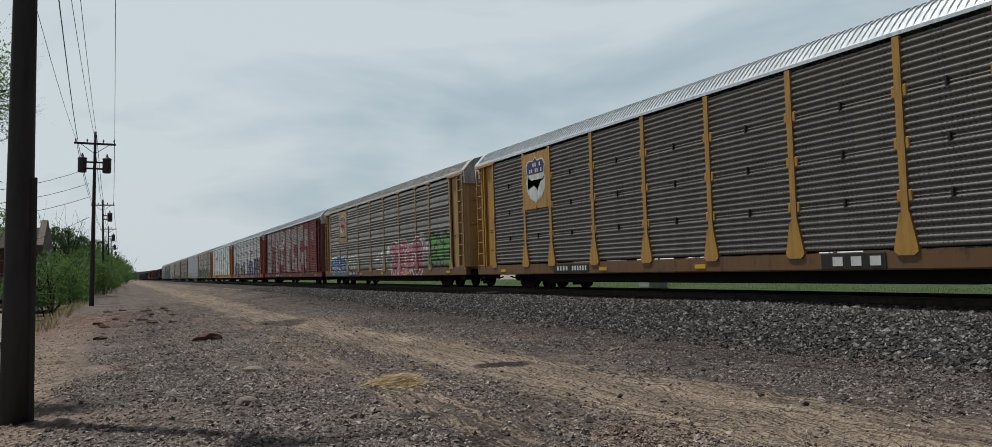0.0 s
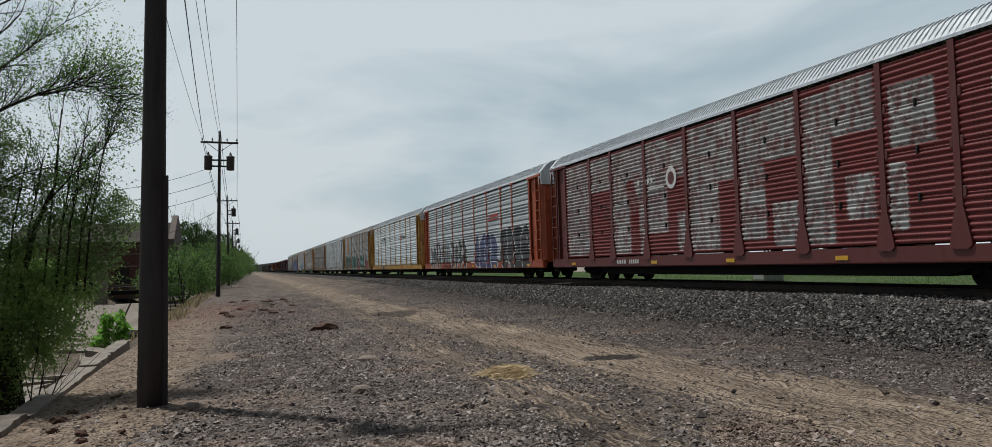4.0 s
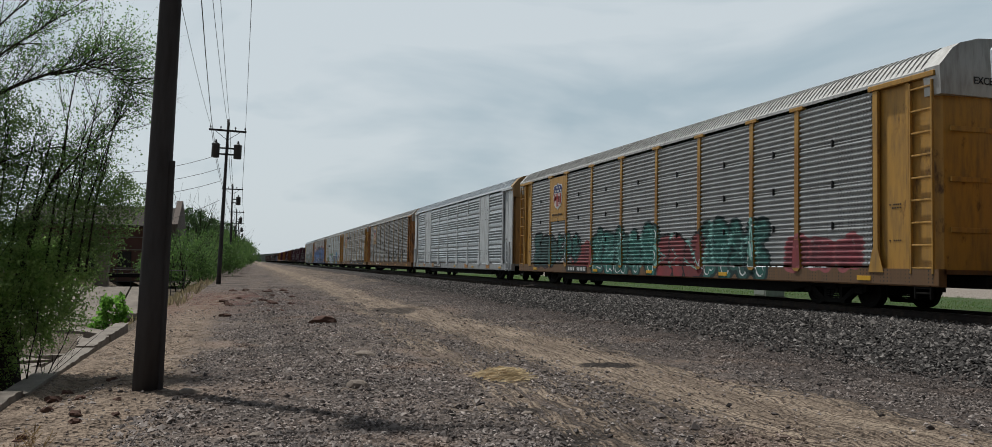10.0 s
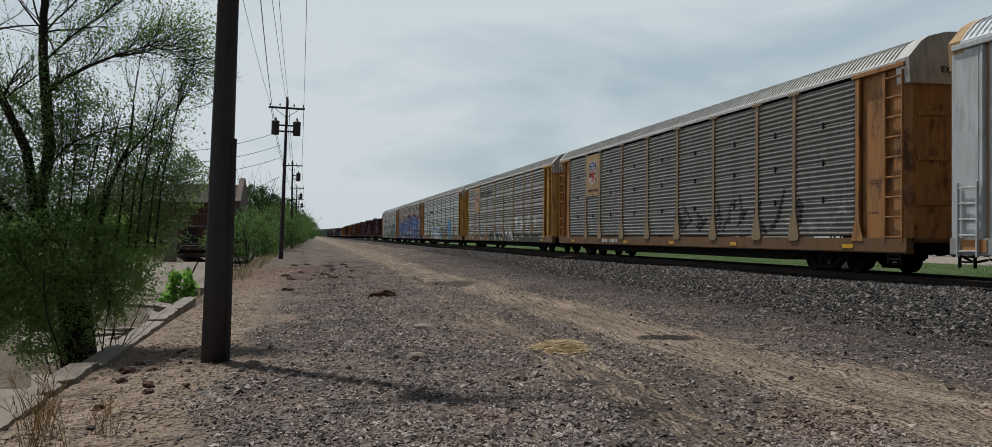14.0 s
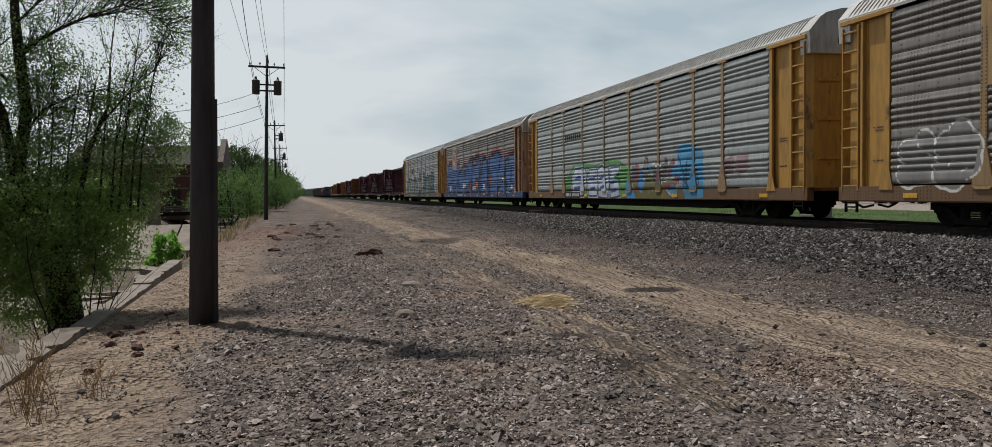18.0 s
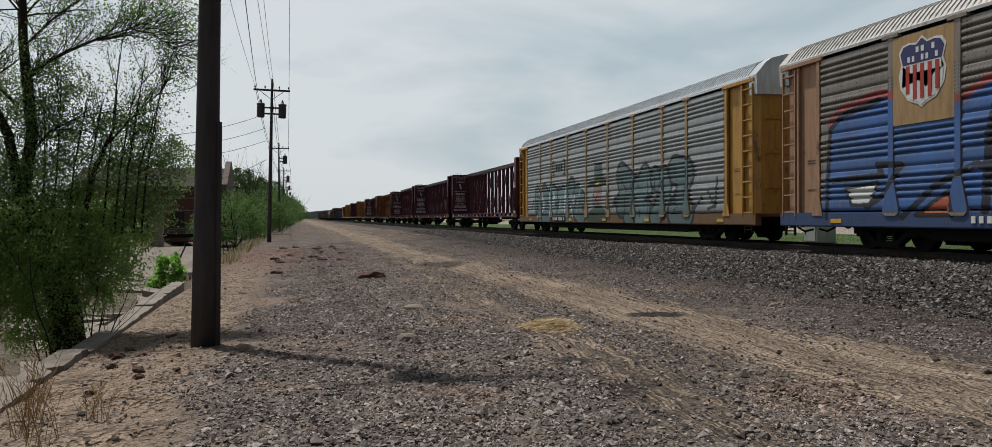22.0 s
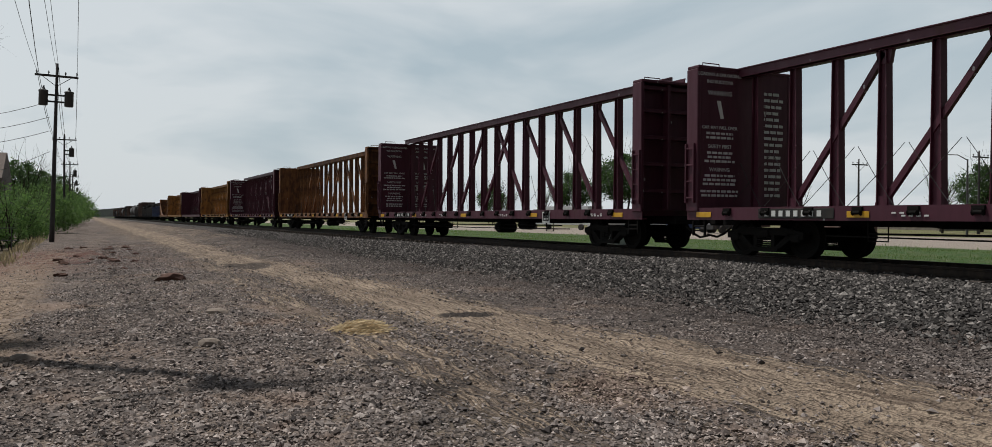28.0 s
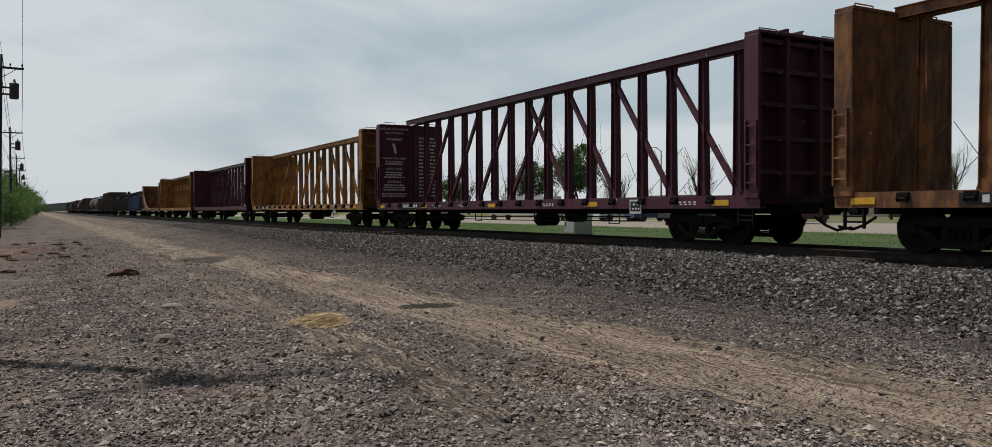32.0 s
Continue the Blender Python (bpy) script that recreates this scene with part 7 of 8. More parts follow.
M["far_blue"] = painted("faded_blue_paint", (0.035, 0.06, 0.14), 0.6, 0, 0.5)
M["far_black"] = painted("sooty_black_paint", (0.03, 0.03, 0.033), 0.65, 0, 0.5)
M["far_brown"] = painted("rust_brown_paint", (0.075, 0.04, 0.032), 0.7, 0, 0.5)
M["far_white"] = painted("dull_white_tank", (0.42, 0.42, 0.41), 0.5, 0, 0.5)
tail = beam_mid(20) + BEAM / 2
for k, (kind, mat, half, lab) in enumerate([
        ("frame", "cb_rust", 8.6, "rusty bulkhead flatcar with raking struts"), ("gon", "far_blue", 8.4, "faded blue gondola car with dark scrap"), ("gon", "far_black", 8.2, "black gondola car heaped with scrap"),
        ("gon", "far_black", 8.2, "black gondola car heaped with scrap"), ("box", "far_brown", 8.0, "faded rust brown boxcar"), ("gon", "far_black", 8.2, "black gondola car heaped with scrap"),
        ("tank", "far_black", 8.2, "sooty black round tank car"), ("tank", "far_black", 8.2, "sooty black round tank car"), ("hop", "far_brown", 8.2, "rusty brown hopper car"), ("box", "far_black", 8.2, "sooty black old boxcar"),
        ("gon", "far_brown", 8.2, "brown gondola car with scrap"), ("tank", "far_black", 8.2, "sooty black round tank car"), ("box", "far_brown", 8.2, "faded rust brown boxcar"), ("hop", "far_black", 8.2, "sooty black hopper car"),
        ("box", "far_brown", 8.2, "faded rust brown boxcar"), ("tank", "far_black", 8.2, "sooty black round tank car"), ("gon", "far_black", 8.2, "black gondola car heaped with scrap"), ("box", "far_brown", 8.2, "faded rust brown boxcar")]):
    tail += half + 0.6
    box_body_car(21 + k, tail, half, kind, M[mat], lab)
    tail += half + 0.6


def travel(t):
    """Metres that the train has gone at t seconds; the slack in the couplings makes it jerk a little."""
    k = t / 10
    jerk = np.interp(t, [0, 2, 5, 8, 11, 14, 17, 20, 22, 24, 25, 26, 29, 30, 31, 32], [0.03, -0.06, 0.05, -0.05, 0.0, 0.12, -0.15, 0.09, 0.01, -0.05, -0.42, -0.06, -0.36, -0.03, -0.4, -0.08])
    return 9.935 + 126.844 * k + 1.2476 * k * k - 0.1719 * k ** 3 + float(jerk)


def motions():
    for car, middle in CARS:
        walk(car, [(t, pose(TRACK_X, middle - travel(t), RAIL_Z)) for t in range(33)])
    for wset, r, index, q in WHEELSETS:
        car, middle = CARS[index - 1]
        near = [k for k in range(0, 961) if -14 < middle - travel(k / FPS) < 62]
        if not near:
            continue
        rows = [(0.0, pose(0, q, r))] if near[0] > 0 else []
        for k in near:
            rows.append((k / FPS, pose(0, q, r, -math.degrees((travel(k / FPS) - travel(near[0] / FPS)) / r) % 360)))
        if near[-1] < 960:
            rows.append((32.0, rows[-1][1]))
        walk(wset, rows)


# ---- trees, bushes and weeds ----
class Plant:
    """Collects branch tubes and leaves as plain arrays."""

    def __init__(self, seed):
        self.rng = random.Random(seed)
        self.v, self.f, self.tips = [], [], []

    def limb(self, pts, r0, r1, n):
        base = len(self.v)
        k = len(pts)
        for i, p in enumerate(pts):
            d = pts[min(i + 1, k - 1)] - pts[max(i - 1, 0)]
            d = d.normalized() if d.length > 1e-6 else Vector((0, 0, 1))
            s = d.orthogonal().normalized()
            u = d.cross(s)
            r = r0 + (r1 - r0) * i / (k - 1)
            for j in range(n):
                a = TAU * j / n
                self.v.append(p + r * (math.cos(a) * s + math.sin(a) * u))
        for i in range(k - 1):
            for j in range(n):
                a, b = base + i * n + j, base + i * n + (j + 1) % n
                self.f.append((a, b, b + n, a + n))

    def grow(self, p, d, length, r, level, bend=0.25, lift=0.1, kids=(4, 4, 4), spread=0.8):
        rng = self.rng
        steps = 5 if level < 2 else 4
        pts = [p.copy()]
        d = d.normalized()
        for i in range(steps):
            d = (d + Vector((rng.uniform(-bend, bend), rng.uniform(-bend, bend), rng.uniform(-bend, bend) + lift))).normalized()
            pts.append(pts[-1] + d * (length / steps))
        last = level >= len(kids)
        self.limb(pts, r, r * (0.55 if not last else 0.4), 7 if level == 0 else 5 if level == 1 else 3)
        if last:
            self.tips += pts[1:]
            return
        for c in range(kids[level]):
            k = 1 + int((c + rng.random()) / kids[level] * (steps - 0.01))
            k = min(k, steps)
            q = pts[k]
            side = Vector((rng.uniform(-1, 1), rng.uniform(-1, 1), rng.uniform(-0.35, 0.8)))
            nd = (d + side.normalized() * spread * rng.uniform(0.7, 1.3)).normalized()
            self.grow(q, nd, length * rng.uniform(0.5, 0.75), r * (1 - 0.4 * k / steps) * 0.6, level + 1, bend, lift, kids, spread)

    def wood(self, name="trunk"):
        return from_arrays(name, [tuple(p) for p in self.v], self.f)


def leaves_mesh(points, size, seed, hang=0.0):
    """Folded diamond leaves."""
    rng = np.random.default_rng(seed)
    p = np.asarray(points, float)
    n = len(p)
    d = rng.normal(0, 1, (n, 3))
    d[:, 2] -= hang
    d /= np.linalg.norm(d, axis=1)[:, None]
    s = np.cross(d, rng.normal(0, 1, (n, 3)))
    s /= np.linalg.norm(s, axis=1)[:, None] + 1e-9
    nn = np.cross(d, s)
    L = size * rng.uniform(0.6, 1.4, n)[:, None]
    v = np.stack([p, p + d * L * 0.5 + s * L * 0.28 + nn * L * 0.06, p + d * L, p + d * L * 0.5 - s * L * 0.28 + nn * L * 0.06], 1).reshape(-1, 3)
    i = np.arange(n)[:, None] * 4
    f = np.concatenate([np.concatenate([i, i + 1, i + 2], 1), np.concatenate([i, i + 2, i + 3], 1)], 0)
    return from_arrays("crown", v, f)


def clump_points(blobs, n, seed, shell=0.55):
    """Uneven clumps of points inside ellipsoids."""
    rng = np.random.default_rng(seed)
    out = []
    tot = sum(b[3] * b[4] * b[5] for b in blobs)
    for x, y, z, a, b, c in blobs:
        m = max(20, int(n * a * b * c / tot))
        kc = max(4, m // 45)
        cen = rng.normal(0, 1, (kc, 3))
        cen /= np.linalg.norm(cen, axis=1)[:, None]
        cen *= (shell + (1 - shell) * rng.uniform(0, 1, (kc, 1))) ** 0.8
        pick = rng.integers(0, kc, m)
        q = cen[pick] + rng.normal(0, 0.13, (m, 3))
        out.append(q * [a, b, c] + [x, y, z])
    return np.concatenate(out)


def elm_tree():
    """The old tree that grows in the channel: a black stump, a slim forked stem, long arching limbs with sparse young leaves; a dense skirt of shoots below."""
    t = empty("elm_tree", pose(-3.65, 12.7, -1.2), "dark forked tree with sparse young leaves and dense low shoots", "tree")
    pl = Plant(4)
    V = Vector
    rng = pl.rng
    # stump and stems
    pl.limb([V((0.60, -0.1, -0.1)), V((0.57, -0.1, 0.6)), V((0.5, -0.1, 1.5)), V((0.3, -0.1, 2.2)), V((0.05, -0.1, 2.8))], 0.29, 0.13, 10)
    main = [V((0.05, -0.1, 2.7)), V((0.0, -0.1, 3.12)), V((0.12, -0.1, 3.88)), V((0.05, -0.1, 4.69)), V((0.0, -0.05, 5.15)), V((-0.02, 0, 5.75)), V((0.1, 0.1, 7.0)), V((0.0, 0.2, 8.2))]
    pl.limb(main, 0.1, 0.035, 8)
    left = [V((0.1, -0.1, 2.6)), V((-0.02, -0.15, 3.0)), V((-0.15, -0.2, 3.85)), V((-0.4, -0.2, 4.4)), V((-0.9, -0.1, 5.4)), V((-1.3, 0.0, 6.8))]
    pl.limb(left, 0.09, 0.03, 8)
    pl.limb([V((0.0, -0.2, 2.6)), V((-0.5, -0.3, 3.2)), V((-1.2, -0.4, 3.8)), V((-2.2, -0.4, 4.8))], 0.08, 0.03, 7)
    pl.limb([V((0.5, -0.15, 1.4)), V((0.7, -0.2, 2.4)), V((0.93, -0.2, 3.4)), V((1.17, -0.2, 3.95)), V((1.22, -0.2, 4.5))], 0.055, 0.01, 7)
    # long limbs that arch out over the wall
    arms = [[V((0.05, -0.1, 4.62)), V((0.3, -0.12, 4.86)), V((0.58, -0.1, 5.03)), V((0.95, -0.08, 5.22)), V((1.35, -0.05, 5.38)), V((1.7, 0, 5.58))],
            [V((0.95, -0.08, 5.2)), V((1.3, -0.15, 5.26)), V((1.55, -0.2, 5.33)), V((1.8, -0.2, 5.42))],
            [V((1.39, -0.05, 5.38)), V((1.65, -0.1, 5.33)), V((1.85, -0.1, 5.2)), V((2.0, -0.1, 5.05))],
            [V((0.05, -0.1, 5.1)), V((0.4, -0.05, 5.5)), V((0.8, 0.0, 5.85)), V((1.3, 0.05, 6.3))],
            [V((1.1, -0.2, 3.75)), V((1.3, -0.15, 4.0)), V((1.52, -0.1, 4.27)), V((1.78, -0.1, 4.5)), V((1.95, -0.1, 4.8))],
            [V((0.1, -0.1, 3.6)), V((0.35, -0.2, 3.9)), V((0.75, -0.25, 4.1)), V((1.15, -0.25, 4.2))],
            [V((-0.1, -0.1, 4.3)), V((-0.5, 0.0, 4.7)), V((-0.9, 0.1, 5.0)), V((-1.5, 0.2, 5.3))]]
    for k, limb in enumerate(arms):
        pl.limb(limb, (0.036, 0.017, 0.013, 0.02, 0.016, 0.016, 0.024)[k], 0.005, 5)
        for i, q in enumerate(limb[1:]):
            d = (q - limb[i]).normalized()
            for c in range(7 if k < 4 else 5):
                side = V((rng.uniform(-0.3, 0.35), rng.uniform(-0.5, 0.5), rng.uniform(-0.4, 0.75)))
                pl.grow(limb[i].lerp(q, rng.random()), d * 0.7 + side, rng.uniform(0.3, 0.6), 0.006, 1, 0.16, 0.02, (0, 5, 3), 0.6)
    for q, reach in ((V((0.0, 0, 5.5)), 1.2), (V((0.05, 0.1, 6.2)), 1.4), (V((0.05, 0.1, 7.2)), 1.4), (V((-0.9, -0.1, 5.4)), 1.2), (V((-1.2, 0, 6.4)), 1.3), (V((-0.5, -0.1, 4.5)), 1.0), (V((-1.8, -0.4, 4.4)), 1.1)):
        for k in range(7):
            pl.grow(q, V((rng.uniform(-0.6, 1), rng.uniform(-0.7, 0.7), rng.uniform(0.0, 1.0))), reach * rng.uniform(0.6, 1.0), 0.016, 1, 0.2, 0.04, (0, 4, 4), 0.7)
    # slim straight stems that stand up out of the skirt
    for bx, tx, tz in ((0.66, 0.83, 4.4), (0.86, 1.02, 4.3), (0.45, 0.5, 4.5), (0.3, 0.28, 4.2), (1.25, 1.45, 4.6), (1.5, 1.75, 4.35), (-0.5, -0.6, 4.3), (1.1, 1.25, 5.0), (1.35, 1.6, 5.05), (1.6, 1.85, 4.9)):
        pl.limb([V((bx - 0.08, -0.2, 2.5)), V((bx, -0.2, 3.4)), V((tx, -0.15, tz))], 0.018, 0.006, 5)
        for k in range(5):
            pl.grow(V((bx, -0.2, 3.3)).lerp(V((tx, -0.15, tz)), rng.random()), V((rng.uniform(-0.5, 0.6), rng.uniform(-0.4, 0.4), 1.0)), rng.uniform(0.35, 0.65), 0.006, 1, 0.16, 0.03, (0, 4, 3), 0.55)
    # low shoots round the stump
    for k in range(6):
        a = rng.uniform(0, TAU)
        pl.grow(V((0.55 + 0.28 * math.cos(a), 0.28 * math.sin(a) - 0.1, 0.5)), V((0.6 * math.cos(a) + 0.1, 0.5 * math.sin(a), 1.3)), rng.uniform(1.2, 2.0), 0.012, 1, 0.18, 0.05, (0, 4, 3), 0.6)
    put("trunk", pl.wood(), M["bark"], t, label="dark rough bark, forked limbs and fine twigs")
    tips = np.array([tuple(p) for p in pl.tips])
    tips = tips[tips[:, 0] < 2.35]
    r2 = np.random.default_rng(8)
    pts = tips[r2.integers(0, len(tips), 15500)] + r2.normal(0, 0.05, (15500, 3))
    put("crown", leaves_mesh(pts, 0.038, 1, 0.3), M["leaf"], t, label="sparse small young leaves")
    skirt = clump_points([(0.3, -0.2, 2.45, 1.0, 0.9, 0.75), (-0.7, -0.3, 2.4, 1.1, 0.9, 0.85), (0.95, 0.0, 2.5, 0.65, 0.7, 0.6), (0.45, -0.3, 1.75, 0.75, 0.6, 0.5), (0.35, -0.3, 1.2, 0.5, 0.4, 0.45), (-0.1, -0.3, 1.5, 0.5, 0.5, 0.5),
                          (-1.6, -0.3, 2.6, 0.9, 0.8, 1.0), (1.15, -0.2, 1.95, 0.5, 0.5, 0.45), (-0.8, -0.3, 1.6, 0.7, 0.6, 0.6)], 85000, 9, 0.25)
    thin = clump_points([(0.6, -0.1, 3.3, 1.1, 0.8, 0.5), (1.6, 0.0, 3.35, 0.6, 0.5, 0.5), (1.85, 0.0, 3.65, 0.45, 0.4, 0.35), (1.25, 0.0, 3.85, 0.6, 0.5, 0.45), (-0.7, 0, 3.4, 1.0, 0.7, 0.6), (0.3, -0.1, 4.0, 0.6, 0.5, 0.4), (1.5, 0, 2.75, 0.5, 0.5, 0.4), (0.2, 0, 4.6, 0.7, 0.5, 0.4), (-0.8, 0, 4.3, 0.9, 0.6, 0.5)], 52000, 10, 0.3)
    put("middle_crown", leaves_mesh(thin, 0.036, 3, 0.2), M["leaf_mid"], t, label="fine dark green leaves on thin shoots")
    put("lower_crown", leaves_mesh(skirt, 0.045, 2, 0.2), M["leaf_dark"], t, label="dense dark green skirt of shoots")


elm_tree()


def shrub(name, seed, blobs, n, size, mat, stems, label, category):
    pl = Plant(seed)
    rng = pl.rng
    h = max(b[2] for b in blobs)
    for k in range(stems):
        pl.grow(Vector((rng.uniform(-0.3, 0.3), rng.uniform(-0.3, 0.3), -0.1)), Vector((rng.uniform(-0.5, 0.5), rng.uniform(-0.5, 0.5), 1)), h * 0.9, 0.05 * h / 3, 0, 0.15, 0.08, (4, 3), 0.7)
    ob = empty(name, Matrix(), label, category)
    put("trunk", pl.wood(), M["bark"], ob)
    put("crown", leaves_mesh(clump_points(blobs, n, seed), size, seed), mat, ob)
    return ob


def place(ob, rows):
    for i, (x, y, z, rz, s) in enumerate(rows):
        m = pose(x, y, z, 0, 0, rz) @ Matrix.Diagonal((s, s, s, 1))
        if i == 0:
            ob.matrix_basis = m
        else:
            c = copy_thing(ob, pose(x, y, z, 0, 0, rz))
            c.scale = (s, s, s)


bush = shrub("bush", 31, [(0, 0, 1.7, 1.7, 1.6, 1.5), (1.1, 0.3, 1.2, 1.1, 1.1, 1.1), (-1.2, 0, 1.3, 1.1, 1.2, 1.2), (0.3, 0.5, 2.6, 0.9, 0.9, 0.8)], 6000, 0.13, M["leaf_hedge"], 5, "green spring bush beside the line of poles", "bush")
place(bush, [(-4.3, 60, -0.6, 0, 1.1), (-3.6, 70, -0.2, 70, 1.0), (-5.2, 74, -0.4, 140, 1.35), (-2.9, 82, -0.1, 200, 1.15), (-4.6, 92, -0.2, 250, 1.5), (-3.0, 103, 0, 300, 1.35), (-4.2, 118, 0, 20, 1.8),
             (-2.4, 130, 0, 110, 1.5), (-3.6, 150, 0, 160, 2.0), (-1.6, 165, 0, 45, 1.6), (-3.0, 185, 0, 210, 2.1), (-1.5, 210, 0, 330, 1.9), (-6.5, 66, -0.8, 95, 0.9)])
oak = shrub("broad_tree", 37, [(0, 0, 5.0, 2.8, 2.6, 2.3), (1.7, 0.4, 4.2, 1.8, 1.7, 1.5), (-1.8, 0, 4.4, 1.9, 1.8, 1.6), (0.5, -0.6, 6.6, 1.5, 1.4, 1.2), (-0.9, 0.4, 6.1, 1.3, 1.2, 1.0)], 11000, 0.21, M["leaf_oak"], 3, "broad dark green tree behind the bushes", "tree")
place(oak, [(-7.3, 112, -0.3, 0, 1.08), (-5.6, 122, -0.2, 80, 0.98), (-12.5, 128, 0, 160, 1.1), (-5.5, 175, 0, 40, 1.2), (-17, 96, 0, 220, 1.0),
            (90, 130, 0.3, 30, 1.75), (84, 137, 0.3, 130, 1.35), (86, 57, 0.3, 250, 0.95), (78, 160, 0.3, 300, 1.1)])


def bare_tree_mesh(seed):
    pl = Plant(seed)
    pl.grow(Vector((0, 0, -0.1)), Vector((0, 0, 1)), 3.4, 0.16, 0, 0.12, 0.12, (7, 5, 4), 0.75)
    return pl


def bare_trees():
    pl = bare_tree_mesh(51)
    ob = empty("bare_tree", Matrix(), "leafless grey-brown tree across the road", "tree")
    put("trunk", pl.wood(), M["bark"], ob)
    tips = np.array([tuple(p) for p in pl.tips])
    put("crown", leaves_mesh(tips[::2], 0.12, 3), M["leaf_dark"], ob, label="few budding leaves")
    rows = []
    rng = random.Random(8)
    for k in range(17):
        rows.append((rng.uniform(72, 96), 46 + k * 8.5 + rng.uniform(-3, 3), 0.25, rng.uniform(0, 360), rng.uniform(0.75, 1.25)))
    place(ob, rows)


bare_trees()


def weed(name, x, y, h, n, mat, label, seed, w=0.35, size=0.12):
    ob = empty(name, pose(x, y, float(ground_z(x, y))), label, "weed")
    pl = Plant(seed)
    for k in range(6):
        pl.grow(Vector((pl.rng.uniform(-0.08, 0.08), pl.rng.uniform(-0.08, 0.08), 0)), Vector((pl.rng.uniform(-0.5, 0.5), pl.rng.uniform(-0.5, 0.5), 1)), h * 0.8, 0.008, 1, 0.12, 0.05, (0, 3), 0.6)
    tagged(put("stem_tuft", pl.wood("stem_tuft"), M["bark"], ob), kind="stuff")
    if n:
        put("leaves", leaves_mesh(clump_points([(0, 0, h * 0.55, w, w, h * 0.42)], n, seed, 0.3), size, seed), mat, ob)


weed("green_weed", -4.3, 30.0, 1.45, 620, M["leaf_bright"], "bright green leafy weed in the broken concrete", 61, 0.5, 0.17)
weed("green_weed", -4.75, 30.6, 1.0, 360, M["leaf_bright"], "bright green leafy weed in the broken concrete", 62)


def dry_weed(x, y, h, seed):
    ob = empty("dry_weed", pose(x, y, float(ground_z(x, y))), "thin dry straw-coloured weed stalks in soil", "weed")
    rng = random.Random(seed)
    bm = bmesh.new()
    for k in range(14):
        a, l = rng.uniform(0, TAU), h * rng.uniform(0.5, 1.05)
        tx, ty = 0.35 * l * math.cos(a), 0.35 * l * math.sin(a)
        o = Vector((rng.uniform(-0.09, 0.09), rng.uniform(-0.09, 0.09), 0))
        tube(bm, [o, o + Vector((tx * 0.4, ty * 0.4, l * 0.55)), o + Vector((tx, ty, l))], [0.0035, 0.0025, 0.0015], 3)
        for q in range(3):
            z = l * rng.uniform(0.55, 0.95)
            s = o + Vector((tx * z / l * 0.9, ty * z / l * 0.9, z))
            tube(bm, [s, s + Vector((rng.uniform(-0.07, 0.07), rng.uniform(-0.07, 0.07), 0.06))], [0.002, 0.003], 3)
    part("stalk_tuft", bm, M["straw"], ob)


for x, y, h, s in ((-1.95, 6.6, 0.5, 1), (-1.7, 6.2, 0.42, 2), (-2.1, 7.3, 0.55, 3), (-2.25, 5.9, 0.4, 4), (-1.5, 6.9, 0.3, 5)):
    dry_weed(x, y, h, s)


def grass_field(name, x0, x1, y0, y1, n, h, seed, mat, label):
    rng = np.random.default_rng(seed)
    x, y = rng.uniform(x0, x1, n), rng.uniform(y0, y1, n)
    lump = np.sin(x * 0.8 + np.sin(y * 0.35) * 2) + np.sin(y * 0.6 + x * 0.2)
    ok = rng.uniform(-2, 1.2, n) < lump
    x, y = x[ok], y[ok]
    z = ground_z(x, y)
    n = len(x)
    a = rng.uniform(0, TAU, n)
    hh = h * rng.lognormal(0, 0.35, n)
    w = hh * 0.13
    lx, ly = rng.normal(0, 0.35, n) * hh, rng.normal(0, 0.35, n) * hh
    v = np.stack([np.stack([x - w * np.cos(a), y - w * np.sin(a), z - 0.01], -1), np.stack([x + w * np.cos(a), y + w * np.sin(a), z - 0.01], -1), np.stack([x + lx, y + ly, z + hh], -1)], 1).reshape(-1, 3)
    f = np.arange(3 * n).reshape(-1, 3)
    tagged(put(name, from_arrays(name, v, f), mat), label, "grass", kind="stuff")


grass_field("grass", 17.4, 34, 6, 95, 42000, 0.065, 71, M["grass"], "low green grass and weeds beyond the rails")
grass_field("dry_grass", -4.6, -2.2, 30, 66, 2600, 0.2, 72, M["dry_grass"], "dry tan grass on the channel bank")


# ---- channel wall, rubble, building ----
def channel_wall():
    wall = empty("channel_wall", pose(0, 0, 0), "low stained concrete channel wall with broken edge", "wall", kind="structure")
    rng = random.Random(3)
    y = -17.0
    while y < 19:
        l = rng.uniform(5.0, 6.5)
        x1 = -2.36 - 0.028 * max(0, y - 8)
        bm = bmesh.new()
        n = 30
        top = []
        for i in range(n + 1):
            k = i / n
            jag = rng.uniform(-0.025, 0.015) - (0.12 if rng.random() < 0.04 else 0)
            top.append((x1 - 0.03 * k * l * 0.9 + jag, k * (l - 0.008)))
        left = [(x1 - 0.30 - 0.028 * l, l - 0.008), (x1 - 0.30, 0)]
        z1 = float(ground_z(-2.49, y)) + 0.022 + rng.uniform(-0.004, 0.004)
        prism(bm, top + left, "z", -1.5, z1)
        bmesh.ops.recalc_face_normals(bm, faces=bm.faces)
        part("wall_slab", bm, M["concrete"], wall, m=pose(0, y, 0, rng.uniform(-0.1, 0.1), rng.uniform(-0.3, 0.3), 0))
        y += l


channel_wall()


